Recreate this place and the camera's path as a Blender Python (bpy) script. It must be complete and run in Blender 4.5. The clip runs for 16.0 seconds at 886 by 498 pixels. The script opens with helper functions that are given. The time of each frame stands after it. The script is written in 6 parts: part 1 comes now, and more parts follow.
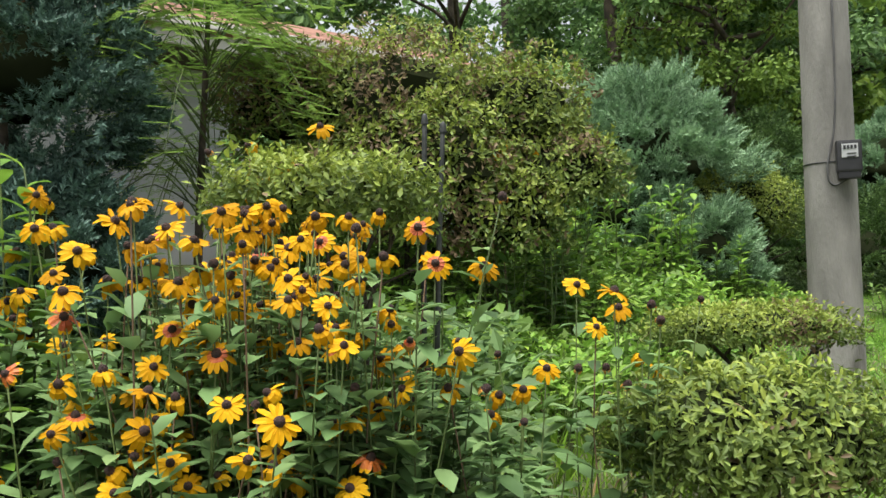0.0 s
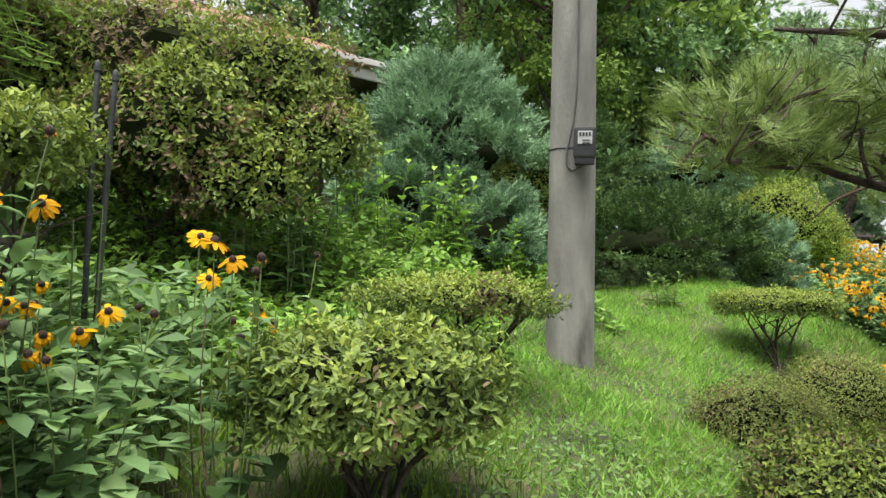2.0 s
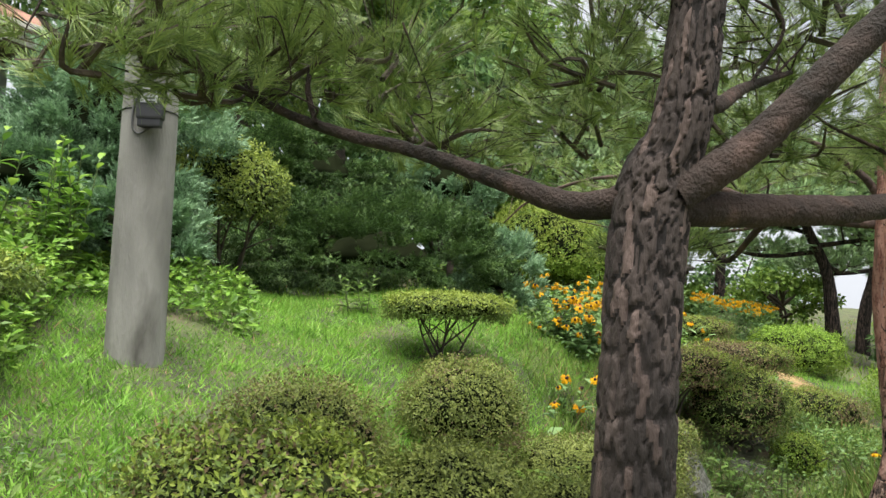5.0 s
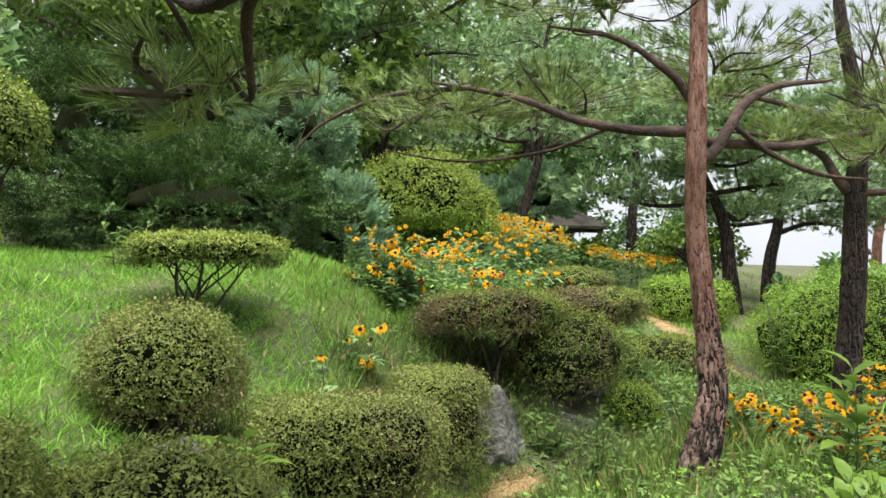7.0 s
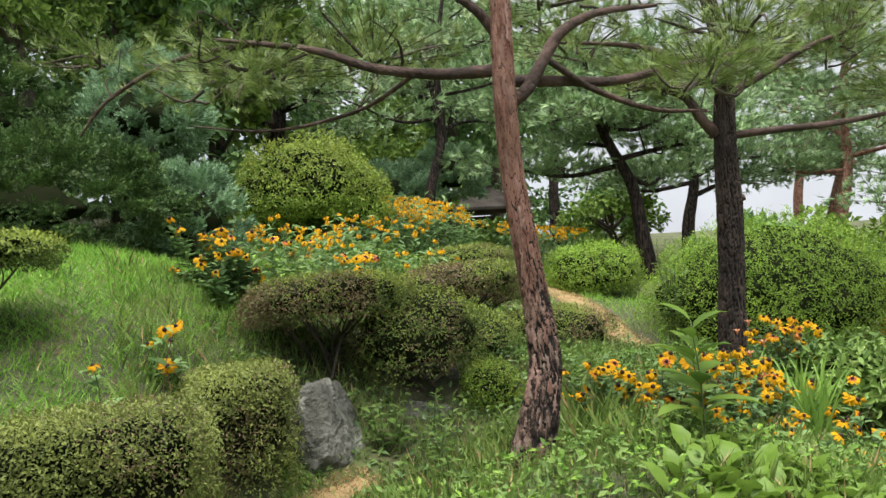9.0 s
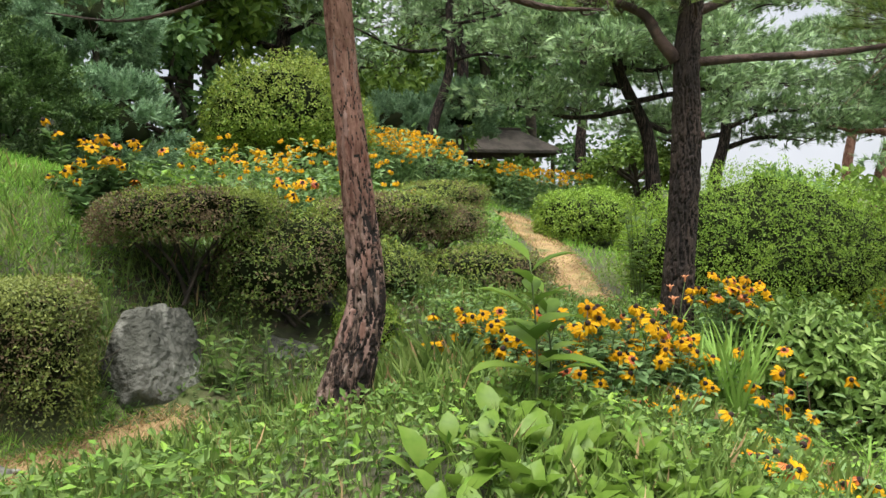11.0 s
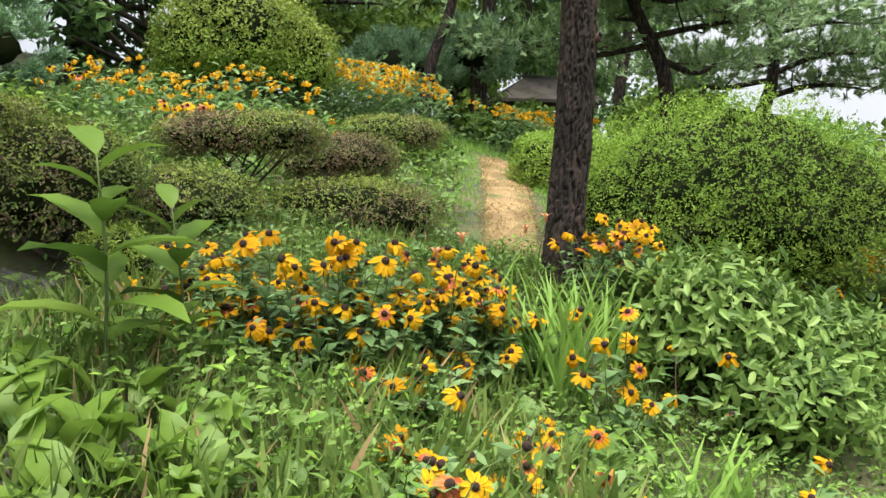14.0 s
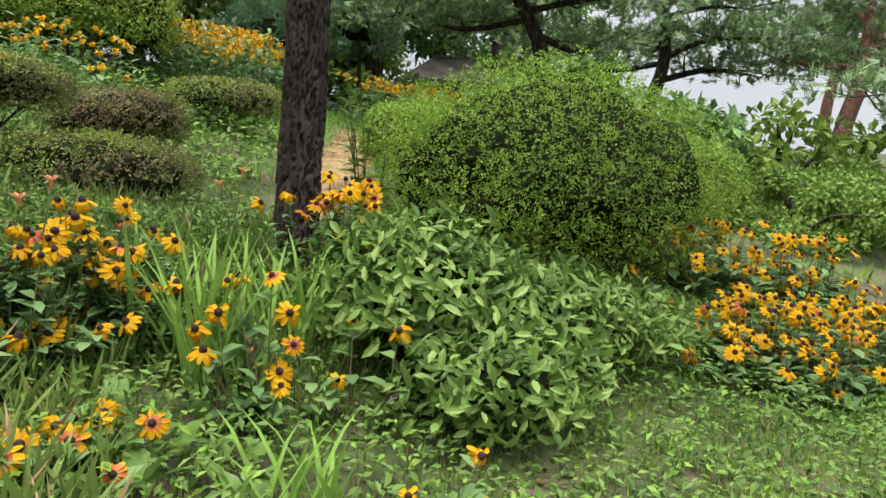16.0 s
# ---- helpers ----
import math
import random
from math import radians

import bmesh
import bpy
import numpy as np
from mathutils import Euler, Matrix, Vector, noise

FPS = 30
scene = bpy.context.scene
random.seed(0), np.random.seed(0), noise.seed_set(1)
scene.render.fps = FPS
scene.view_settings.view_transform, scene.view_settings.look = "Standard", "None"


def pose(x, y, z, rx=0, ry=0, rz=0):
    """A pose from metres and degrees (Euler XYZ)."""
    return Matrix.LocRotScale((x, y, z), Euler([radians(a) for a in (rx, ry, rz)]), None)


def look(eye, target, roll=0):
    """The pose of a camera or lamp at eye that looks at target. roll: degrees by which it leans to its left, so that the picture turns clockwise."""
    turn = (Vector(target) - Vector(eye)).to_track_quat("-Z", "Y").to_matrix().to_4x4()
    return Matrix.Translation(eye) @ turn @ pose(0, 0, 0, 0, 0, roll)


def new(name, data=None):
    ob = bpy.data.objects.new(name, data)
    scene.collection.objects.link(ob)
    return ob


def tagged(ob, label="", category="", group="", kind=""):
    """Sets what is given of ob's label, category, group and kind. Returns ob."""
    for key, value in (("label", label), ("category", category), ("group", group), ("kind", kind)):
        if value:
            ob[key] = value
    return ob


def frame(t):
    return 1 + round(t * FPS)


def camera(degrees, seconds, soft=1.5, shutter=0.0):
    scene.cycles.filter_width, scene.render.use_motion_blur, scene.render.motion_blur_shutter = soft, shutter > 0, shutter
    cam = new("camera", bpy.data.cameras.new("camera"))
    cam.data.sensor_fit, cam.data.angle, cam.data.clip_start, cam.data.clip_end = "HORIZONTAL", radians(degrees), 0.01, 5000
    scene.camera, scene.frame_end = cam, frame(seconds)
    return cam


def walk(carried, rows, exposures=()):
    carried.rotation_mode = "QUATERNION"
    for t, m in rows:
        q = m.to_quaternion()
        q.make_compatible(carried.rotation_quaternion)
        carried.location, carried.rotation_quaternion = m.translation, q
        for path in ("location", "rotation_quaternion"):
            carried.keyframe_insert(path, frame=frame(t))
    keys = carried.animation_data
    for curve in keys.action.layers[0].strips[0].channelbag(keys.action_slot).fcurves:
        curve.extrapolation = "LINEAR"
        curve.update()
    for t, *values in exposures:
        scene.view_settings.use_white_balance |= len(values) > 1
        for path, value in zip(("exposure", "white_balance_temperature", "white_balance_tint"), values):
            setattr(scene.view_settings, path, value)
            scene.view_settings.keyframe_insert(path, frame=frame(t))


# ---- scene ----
cam = camera(59.7, 16.0)
PATH = [
    (0, (0.094, -0.02, 1.454), (0.094, 1.978, 1.534), -1.3),
    (0.5, (0.225, -0.054, 1.462), (0.0, 1.932, 1.54), -1.4),
    (1, (0.386, -0.046, 1.414), (0.093, 1.93, 1.513), -1.0),
    (1.5, (0.656, -0.025, 1.379), (0.613, 1.973, 1.469), -1.0),
    (2, (0.988, -0.084, 1.337), (1.264, 1.896, 1.387), 1.1),
    (2.5, (1.262, -0.061, 1.294), (1.692, 1.892, 1.274), 2.5),
    (3, (1.508, -0.029, 1.265), (2.016, 1.905, 1.252), 1.6),
    (3.5, (1.82, -0.049, 1.239), (2.355, 1.878, 1.226), 1.5),
    (4, (2.146, 0.058, 1.193), (2.703, 1.979, 1.193), 2.1),
    (4.5, (2.437, 0.168, 1.161), (3.002, 2.085, 1.228), 2.3),
    (5, (2.818, 0.201, 1.134), (3.408, 2.107, 1.272), 2.3),
    (5.2, (2.983, 0.246, 1.113), (3.622, 2.135, 1.259), 2.3),
    (7.3, (4.403, 0.725, 0.898), (5.147, 2.581, 0.939), -0.5),
    (7.5, (4.46, 0.738, 0.888), (5.206, 2.593, 0.904), -1.4),
    (8, (4.68, 0.729, 0.901), (5.301, 2.63, 0.898), -1.9),
    (8.5, (4.996, 0.789, 0.821), (5.679, 2.668, 0.865), -2.5),
    (9, (5.311, 0.924, 0.784), (6.138, 2.744, 0.837), -4.9),
    (9.5, (5.631, 0.988, 0.74), (6.489, 2.794, 0.785), -3.4),
    (9.7, (5.757, 1.017, 0.724), (6.631, 2.815, 0.76), -3.1),
    (11.8, (7.035, 1.239, 0.546), (7.508, 3.178, 0.418), -1.3),
    (12, (7.145, 1.289, 0.533), (7.565, 3.241, 0.407), -1.6),
    (12.5, (7.431, 1.415, 0.481), (7.745, 3.386, 0.363), -0.8),
    (13, (7.672, 1.57, 0.424), (7.966, 3.544, 0.29), -0.6),
    (13.5, (7.94, 1.626, 0.386), (8.23, 3.6, 0.245), -1.7),
    (14, (8.35, 1.632, 0.37), (8.827, 3.566, 0.193), 0.2),
    (14.5, (8.713, 1.71, 0.32), (9.31, 3.611, 0.144), 0.8),
    (15, (9.02, 1.743, 0.28), (9.629, 3.641, 0.108), 0.5),
    (15.5, (9.337, 1.731, 0.261), (9.94, 3.628, 0.073), 1.1),
    (16, (9.61, 1.798, 0.211), (10.219, 3.692, 0.007), 1.4),
]
walk(cam, [(t, look(eye, target, roll)) for t, eye, target, roll in PATH],
     exposures=[(0, 0.88), (2, 0.98), (3.5, 1.08), (5, 1.02), (8, 1.1), (9.5, 0.78), (12, 0.98), (13, 1.02), (14, 1.05), (15, 0.74), (16, 0.72)])

# ---- world, sun ----
world = bpy.data.worlds.new("sky")
scene.world = world
world.use_nodes = True
wn = world.node_tree
wn.nodes.clear()
w_out = wn.nodes.new("ShaderNodeOutputWorld")
w_bg = wn.nodes.new("ShaderNodeBackground")
w_sky = wn.nodes.new("ShaderNodeTexSky")
w_sky.sky_type = "NISHITA"
w_sky.sun_disc = False
w_sky.sun_elevation = radians(78)
w_sky.sun_rotation = radians(150)
w_sky.air_density, w_sky.dust_density = 1.0, 3.0
w_mix = wn.nodes.new("ShaderNodeMix")
w_mix.data_type = "RGBA"
w_tex = wn.nodes.new("ShaderNodeTexNoise")
w_tex.inputs["Scale"].default_value = 2.2
w_tex.inputs["Detail"].default_value = 6
w_ramp = wn.nodes.new("ShaderNodeMapRange")
w_ramp.inputs["From Min"].default_value, w_ramp.inputs["From Max"].default_value = 0.3, 0.55
w_ramp.inputs["To Min"].default_value, w_ramp.inputs["To Max"].default_value = 0.6, 1.0
w_mix.inputs["B"].default_value = (7.8, 8.1, 8.7, 1)
wn.links.new(w_tex.outputs["Fac"], w_ramp.inputs["Value"])
wn.links.new(w_ramp.outputs["Result"], w_mix.inputs["Factor"])
wn.links.new(w_sky.outputs["Color"], w_mix.inputs["A"])
wn.links.new(w_mix.outputs["Result"], w_bg.inputs["Color"])
w_bg.inputs["Strength"].default_value = 0.06
wn.links.new(w_bg.outputs["Background"], w_out.inputs["Surface"])
sun_data = bpy.data.lights.new("sun", "SUN")
sun_data.energy, sun_data.angle, sun_data.color = 5.0, radians(55), (1.0, 0.97, 0.92)
sun = new("sun", sun_data)
sun.matrix_world = look((6, -6, 20), (6 + 0.83, -6 + 1.44, 20 - 7.8))

rng = np.random.default_rng(7)


# ---- materials ----
def leafy(name, dark, mid, light, rough=0.5, through_light=0.25, spec=0.22, by_object=False):
    """A leaf: colour varied leaf by leaf and in broad patches, some light passing through."""
    dark, mid, light = [(1.04 * k * r, k * g, 1.15 * k * b) for k, (r, g, b) in ((0.7, dark), (1.14, mid), (0.95, light))]
    m = bpy.data.materials.new(name)
    m.use_nodes = True
    n, l = m.node_tree.nodes, m.node_tree.links
    n.clear()
    out = n.new("ShaderNodeOutputMaterial")
    bsdf = n.new("ShaderNodeBsdfPrincipled")
    geo = n.new("ShaderNodeObjectInfo" if by_object else "ShaderNodeNewGeometry")
    tex = n.new("ShaderNodeTexNoise")
    tex.inputs["Scale"].default_value = 3.5
    tex.inputs["Detail"].default_value = 3
    co = n.new("ShaderNodeTexCoord")
    add = n.new("ShaderNodeMath")
    add.operation = "MULTIPLY_ADD"
    add.inputs[1].default_value = 0.75
    sub = n.new("ShaderNodeMath")
    sub.operation = "MULTIPLY_ADD"
    sub.inputs[1].default_value, sub.inputs[2].default_value = 1.1, -0.42
    ramp = n.new("ShaderNodeValToRGB")
    e = ramp.color_ramp.elements
    e[0].color, e[1].color = (*dark, 1), (*light, 1)
    e.new(0.5).color = (*mid, 1)
    l.new(co.outputs["Object"], tex.inputs["Vector"])
    l.new(tex.outputs["Fac"], sub.inputs[0])
    l.new(geo.outputs["Random" if by_object else "Random Per Island"], add.inputs[0])
    l.new(sub.outputs[0], add.inputs[2])
    l.new(add.outputs[0], ramp.inputs["Fac"])
    l.new(ramp.outputs["Color"], bsdf.inputs["Base Color"])
    bsdf.inputs["Roughness"].default_value = rough
    bsdf.inputs["Specular IOR Level"].default_value = spec
    trans = n.new("ShaderNodeBsdfTranslucent")
    l.new(ramp.outputs["Color"], trans.inputs["Color"])
    mix = n.new("ShaderNodeMixShader")
    mix.inputs[0].default_value = through_light
    l.new(bsdf.outputs[0], mix.inputs[1])
    l.new(trans.outputs[0], mix.inputs[2])
    l.new(mix.outputs[0], out.inputs["Surface"])
    return m


def rough_stuff(name, a, b, scale=8.0, rough=0.9, bump=0.4, stretch=(1, 1, 1), detail=8, spots=None, bump_scale=None, metal=0.0):
    """A matt surface: two colours in noise at two scales, bump, and maybe a third colour in spots."""
    m = bpy.data.materials.new(name)
    m.use_nodes = True
    n, l = m.node_tree.nodes, m.node_tree.links
    bsdf = n["Principled BSDF"]
    co = n.new("ShaderNodeTexCoord")
    mp = n.new("ShaderNodeMapping")
    mp.inputs["Scale"].default_value = stretch
    t1 = n.new("ShaderNodeTexNoise")
    t1.inputs["Scale"].default_value, t1.inputs["Detail"].default_value = scale, detail
    t2 = n.new("ShaderNodeTexNoise")
    t2.inputs["Scale"].default_value, t2.inputs["Detail"].default_value = scale * 0.17, 3
    mixf = n.new("ShaderNodeMath")
    mixf.operation = "MULTIPLY_ADD"
    mixf.inputs[1].default_value = 0.6
    t2s = n.new("ShaderNodeMath")
    t2s.operation = "MULTIPLY_ADD"
    t2s.inputs[1].default_value, t2s.inputs[2].default_value = 1.4, -0.5
    ramp = n.new("ShaderNodeValToRGB")
    ramp.color_ramp.elements[0].position, ramp.color_ramp.elements[1].position = 0.34, 0.66
    ramp.color_ramp.elements[0].color, ramp.color_ramp.elements[1].color = (*a, 1), (*b, 1)
    l.new(co.outputs["Object"], mp.inputs["Vector"])
    l.new(mp.outputs["Vector"], t1.inputs["Vector"])
    l.new(mp.outputs["Vector"], t2.inputs["Vector"])
    l.new(t1.outputs["Fac"], mixf.inputs[0])
    l.new(t2.outputs["Fac"], t2s.inputs[0])
    l.new(t2s.outputs[0], mixf.inputs[2])
    l.new(mixf.outputs[0], ramp.inputs["Fac"])
    colour = ramp.outputs["Color"]
    if spots:
        t3 = n.new("ShaderNodeTexNoise")
        t3.inputs["Scale"].default_value, t3.inputs["Detail"].default_value = spots[1], 6
        r3 = n.new("ShaderNodeMapRange")
        r3.inputs["From Min"].default_value, r3.inputs["From Max"].default_value = spots[2], spots[2] + 0.12
        l.new(mp.outputs["Vector"], t3.inputs["Vector"])
        l.new(t3.outputs["Fac"], r3.inputs["Value"])
        mx = n.new("ShaderNodeMix")
        mx.data_type = "RGBA"
        mx.inputs["B"].default_value = (*spots[0], 1)
        l.new(r3.outputs["Result"], mx.inputs["Factor"])
        l.new(colour, mx.inputs["A"])
        colour = mx.outputs["Result"]
    l.new(colour, bsdf.inputs["Base Color"])
    bsdf.inputs["Roughness"].default_value = rough
    bsdf.inputs["Metallic"].default_value = metal
    bp = n.new("ShaderNodeBump")
    bp.inputs["Strength"].default_value = bump
    bp.inputs["Distance"].default_value = 0.02 if bump < 0.85 else 0.06
    tb = n.new("ShaderNodeTexNoise")
    tb.inputs["Scale"].default_value, tb.inputs["Detail"].default_value = bump_scale or scale * 2, 8
    l.new(mp.outputs["Vector"], tb.inputs["Vector"])
    l.new(tb.outputs["Fac"], bp.inputs["Height"])
    l.new(bp.outputs["Normal"], bsdf.inputs["Normal"])
    return m


def bark_stuff(name, ridge, groove, flush, scale=26.0, long=0.3, upper=None, turn_at=(0.8, 1.4)):
    """Pine bark: fissured scales, dark in the cracks, flushed in patches; higher up it may pass into smoother, redder bark."""
    m = bpy.data.materials.new(name)
    m.use_nodes = True
    n, l = m.node_tree.nodes, m.node_tree.links
    bsdf = n["Principled BSDF"]

    def add(kind, **sets):
        q = n.new(kind)
        for k, v in sets.items():
            q.inputs[k].default_value = v
        return q

    co = n.new("ShaderNodeTexCoord")
    mp = add("ShaderNodeMapping", Scale=(1, 1, long))
    l.new(co.outputs["Object"], mp.inputs["Vector"])
    crack = add("ShaderNodeTexNoise", Scale=scale, Detail=7.0, Roughness=0.68, Distortion=0.25)
    scales = add("ShaderNodeTexVoronoi", Scale=scale * 0.9, Randomness=1.0)
    patch = add("ShaderNodeTexNoise", Scale=9.0, Detail=5.0)
    fine = add("ShaderNodeTexNoise", Scale=scale * 5, Detail=4.0)
    for q in (crack, scales, fine):
        l.new(mp.outputs["Vector"], q.inputs["Vector"])
    l.new(co.outputs["Object"], patch.inputs["Vector"])
    ramp = n.new("ShaderNodeValToRGB")
    e = ramp.color_ramp.elements
    e[0].position, e[1].position = 0.44, 0.68
    e[0].color, e[1].color = (*groove, 1), (*flush, 1)
    e.new(0.55).color = (*ridge, 1)
    mixv = n.new("ShaderNodeMath")
    mixv.operation = "MULTIPLY_ADD"
    mixv.inputs[1].default_value = 0.22
    off = n.new("ShaderNodeMath")
    off.operation = "SUBTRACT"
    off.inputs[1].default_value = 0.11
    add2 = n.new("ShaderNodeMath")
    add2.operation = "MULTIPLY_ADD"
    add2.inputs[1].default_value = 0.3
    off2 = n.new("ShaderNodeMath")
    off2.operation = "SUBTRACT"
    off2.inputs[1].default_value = 0.15
    l.new(scales.outputs["Color"], mixv.inputs[0])
    l.new(crack.outputs["Fac"], mixv.inputs[2])
    l.new(mixv.outputs[0], off.inputs[0])
    l.new(patch.outputs["Fac"], add2.inputs[0])
    l.new(off.outputs[0], add2.inputs[2])
    l.new(add2.outputs[0], off2.inputs[0])
    l.new(off2.outputs[0], ramp.inputs["Fac"])
    colour = ramp.outputs["Color"]
    if upper:
        r2 = n.new("ShaderNodeValToRGB")
        q = r2.color_ramp.elements
        q[0].position, q[1].position = 0.36, 0.62
        q[0].color, q[1].color = (*upper[0], 1), (*upper[1], 1)
        l.new(off2.outputs[0], r2.inputs["Fac"])
        xyz = n.new("ShaderNodeSeparateXYZ")
        l.new(co.outputs["Object"], xyz.inputs["Vector"])
        wav = n.new("ShaderNodeMath")
        wav.operation = "MULTIPLY_ADD"
        wav.inputs[1].default_value = 0.9
        l.new(patch.outputs["Fac"], wav.inputs[0])
        l.new(xyz.outputs["Z"], wav.inputs[2])
        rr = n.new("ShaderNodeMapRange")
        rr.inputs["From Min"].default_value, rr.inputs["From Max"].default_value = turn_at[0] + 0.45, turn_at[1] + 0.45
        l.new(wav.outputs[0], rr.inputs["Value"])
        mx = n.new("ShaderNodeMix")
        mx.data_type = "RGBA"
        l.new(rr.outputs["Result"], mx.inputs["Factor"])
        l.new(colour, mx.inputs["A"])
        l.new(r2.outputs["Color"], mx.inputs["B"])
        colour = mx.outputs["Result"]
    l.new(colour, bsdf.inputs["Base Color"])
    hs = n.new("ShaderNodeMath")
    hs.operation = "MULTIPLY_ADD"
    hs.inputs[1].default_value = 0.25
    l.new(fine.outputs["Fac"], hs.inputs[0])
    l.new(off.outputs[0], hs.inputs[2])
    bp = n.new("ShaderNodeBump")
    bp.inputs["Strength"].default_value, bp.inputs["Distance"].default_value = 1.0, 0.045
    l.new(hs.outputs[0], bp.inputs["Height"])
    l.new(bp.outputs["Normal"], bsdf.inputs["Normal"])
    bsdf.inputs["Roughness"].default_value = 0.85
    bsdf.inputs["Specular IOR Level"].default_value = 0.25
    return m


M_AZ = leafy("azalea_leaf", (0.06, 0.09, 0.0242), (0.108, 0.168, 0.033), (0.228, 0.3, 0.0605), 0.45)
# fresh leaf colour; over crown tops it also carries painted light from above
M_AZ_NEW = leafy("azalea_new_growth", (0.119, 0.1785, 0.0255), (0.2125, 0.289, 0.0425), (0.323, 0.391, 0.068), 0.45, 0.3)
M_AZ_RED = leafy("azalea_bronzed_leaf", (0.092, 0.066, 0.033), (0.1495, 0.114, 0.055), (0.23, 0.18, 0.0825), 0.5)
M_BOX = leafy("small_box_leaf", (0.09, 0.115, 0.03), (0.15, 0.2, 0.045), (0.27, 0.31, 0.07), 0.45)
# new box leaves, with a soft top-to-bottom light painted in
M_BOX_NEW = leafy("small_box_lit_new_growth", (0.12, 0.155, 0.036), (0.19, 0.24, 0.05), (0.29, 0.34, 0.075), 0.45, 0.3)
M_DOME = leafy("bright_dome_leaf", (0.07, 0.13, 0.017), (0.15, 0.25, 0.02975), (0.28, 0.4, 0.04675), 0.45, 0.3)
# new hedge leaves, brightened to paint in the light on top
M_HEDGE_NEW = leafy("hedge_lit_new_growth", (0.1105, 0.208, 0.02431), (0.208, 0.364, 0.03868), (0.351, 0.533, 0.0663), 0.4, 0.3)
M_YEW = leafy("yew_needle", (0.022, 0.048, 0.014), (0.055, 0.11, 0.028), (0.16, 0.26, 0.065), 0.5, 0.1)
M_JUN = leafy("blue_juniper", (0.0825, 0.153, 0.0731), (0.187, 0.3162, 0.1548), (0.341, 0.51, 0.258), 0.6, 0.15)
M_DARKCON = leafy("dark_conifer", (0.0295, 0.0632, 0.0421), (0.0737, 0.1369, 0.0948), (0.1685, 0.2738, 0.1895), 0.6, 0.1)
M_NEEDLE = leafy("pine_needle", (0.0715, 0.1204, 0.03256), (0.1731, 0.2592, 0.06656), (0.3463, 0.4443, 0.1112), 0.45, 0.15)
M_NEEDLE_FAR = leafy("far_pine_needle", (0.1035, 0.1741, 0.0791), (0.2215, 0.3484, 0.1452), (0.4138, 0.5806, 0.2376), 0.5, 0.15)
M_TREE = leafy("tree_leaf", (0.055, 0.12, 0.045), (0.135, 0.25, 0.078), (0.28, 0.46, 0.125), 0.5, 0.25)
M_TREE_LIGHT = leafy("light_tree_leaf", (0.06, 0.11, 0.02), (0.14, 0.24, 0.04), (0.26, 0.38, 0.06), 0.5, 0.35)
M_GRASS = leafy("grass_blade", (0.0645, 0.1398, 0.01367), (0.1505, 0.2903, 0.02741), (0.2903, 0.4515, 0.05029), 0.45, 0.3)
M_LAWN = leafy("lawn_blade", (0.085, 0.2, 0.026), (0.185, 0.39, 0.05), (0.35, 0.58, 0.09), 0.5, 0.3)
M_GRASS_LONG = leafy("long_grass_blade", (0.0602, 0.1118, 0.0215), (0.1376, 0.2236, 0.043), (0.258, 0.344, 0.086), 0.45, 0.3)
M_STRAW = leafy("dry_grass", (0.1892, 0.129, 0.0516), (0.3612, 0.258, 0.1118), (0.516, 0.3956, 0.1892), 0.7, 0.15)
M_RUD = leafy("rudbeckia_leaf", (0.07, 0.14, 0.045), (0.14, 0.25, 0.08), (0.23, 0.35, 0.12), 0.5, 0.3)
M_COVER = leafy("ground_cover_leaf", (0.06149, 0.1476, 0.02091), (0.1476, 0.2952, 0.03663), (0.2952, 0.4673, 0.06272), 0.45, 0.3)
M_WEED = leafy("weed_leaf", (0.04541, 0.09838, 0.01929), (0.1135, 0.2043, 0.0386), (0.2119, 0.3179, 0.0772), 0.45, 0.3)
M_BROAD = leafy("broad_leaf", (0.05263, 0.1111, 0.01491), (0.1111, 0.1988, 0.02485), (0.1871, 0.2807, 0.04474), 0.4, 0.35)
M_PEONY = leafy("pale_edged_leaf", (0.0828, 0.162, 0.0306), (0.1656, 0.279, 0.0544), (0.2944, 0.414, 0.1088), 0.4, 0.3)
M_FEATHER = leafy("feather_leaf", (0.12, 0.22, 0.04), (0.2, 0.34, 0.06), (0.3, 0.46, 0.09), 0.5, 0.4)
M_IRIS = leafy("sword_leaf", (0.1, 0.2, 0.03), (0.2, 0.36, 0.06), (0.33, 0.5, 0.12), 0.4, 0.3)
M_STEM = rough_stuff("green_stem", (0.06, 0.09, 0.025), (0.12, 0.17, 0.045), 30, 0.6, 0.1)
M_DRYSTEM = rough_stuff("dry_stem", (0.1, 0.06, 0.035), (0.2, 0.13, 0.08), 30, 0.8, 0.1)
M_TWIG = rough_stuff("twig_bark", (0.035, 0.028, 0.02), (0.09, 0.07, 0.05), 40, 0.9, 0.4)
M_PETAL = leafy("yellow_petal", (0.52, 0.2491, 0.004), (0.56, 0.3074, 0.006), (0.6, 0.3657, 0.01), 0.6, 0.25, 0.1, True)
M_PETAL_RED = rough_stuff("petal_rust_base", (0.3, 0.05, 0.008), (0.5, 0.13, 0.012), 60, 0.6, 0.1)
M_PETAL_OLD = leafy("withered_petal", (0.3, 0.13, 0.03), (0.5, 0.24, 0.04), (0.62, 0.33, 0.06), 0.6, 0.2, 0.2, True)
M_LILY = leafy("orange_lily_petal", (0.5, 0.2, 0.08), (0.6, 0.27, 0.12), (0.68, 0.36, 0.18), 0.5, 0.3)
M_CONE = rough_stuff("flower_cone", (0.012, 0.005, 0.004), (0.05, 0.018, 0.01), 200, 0.8, 0.6)
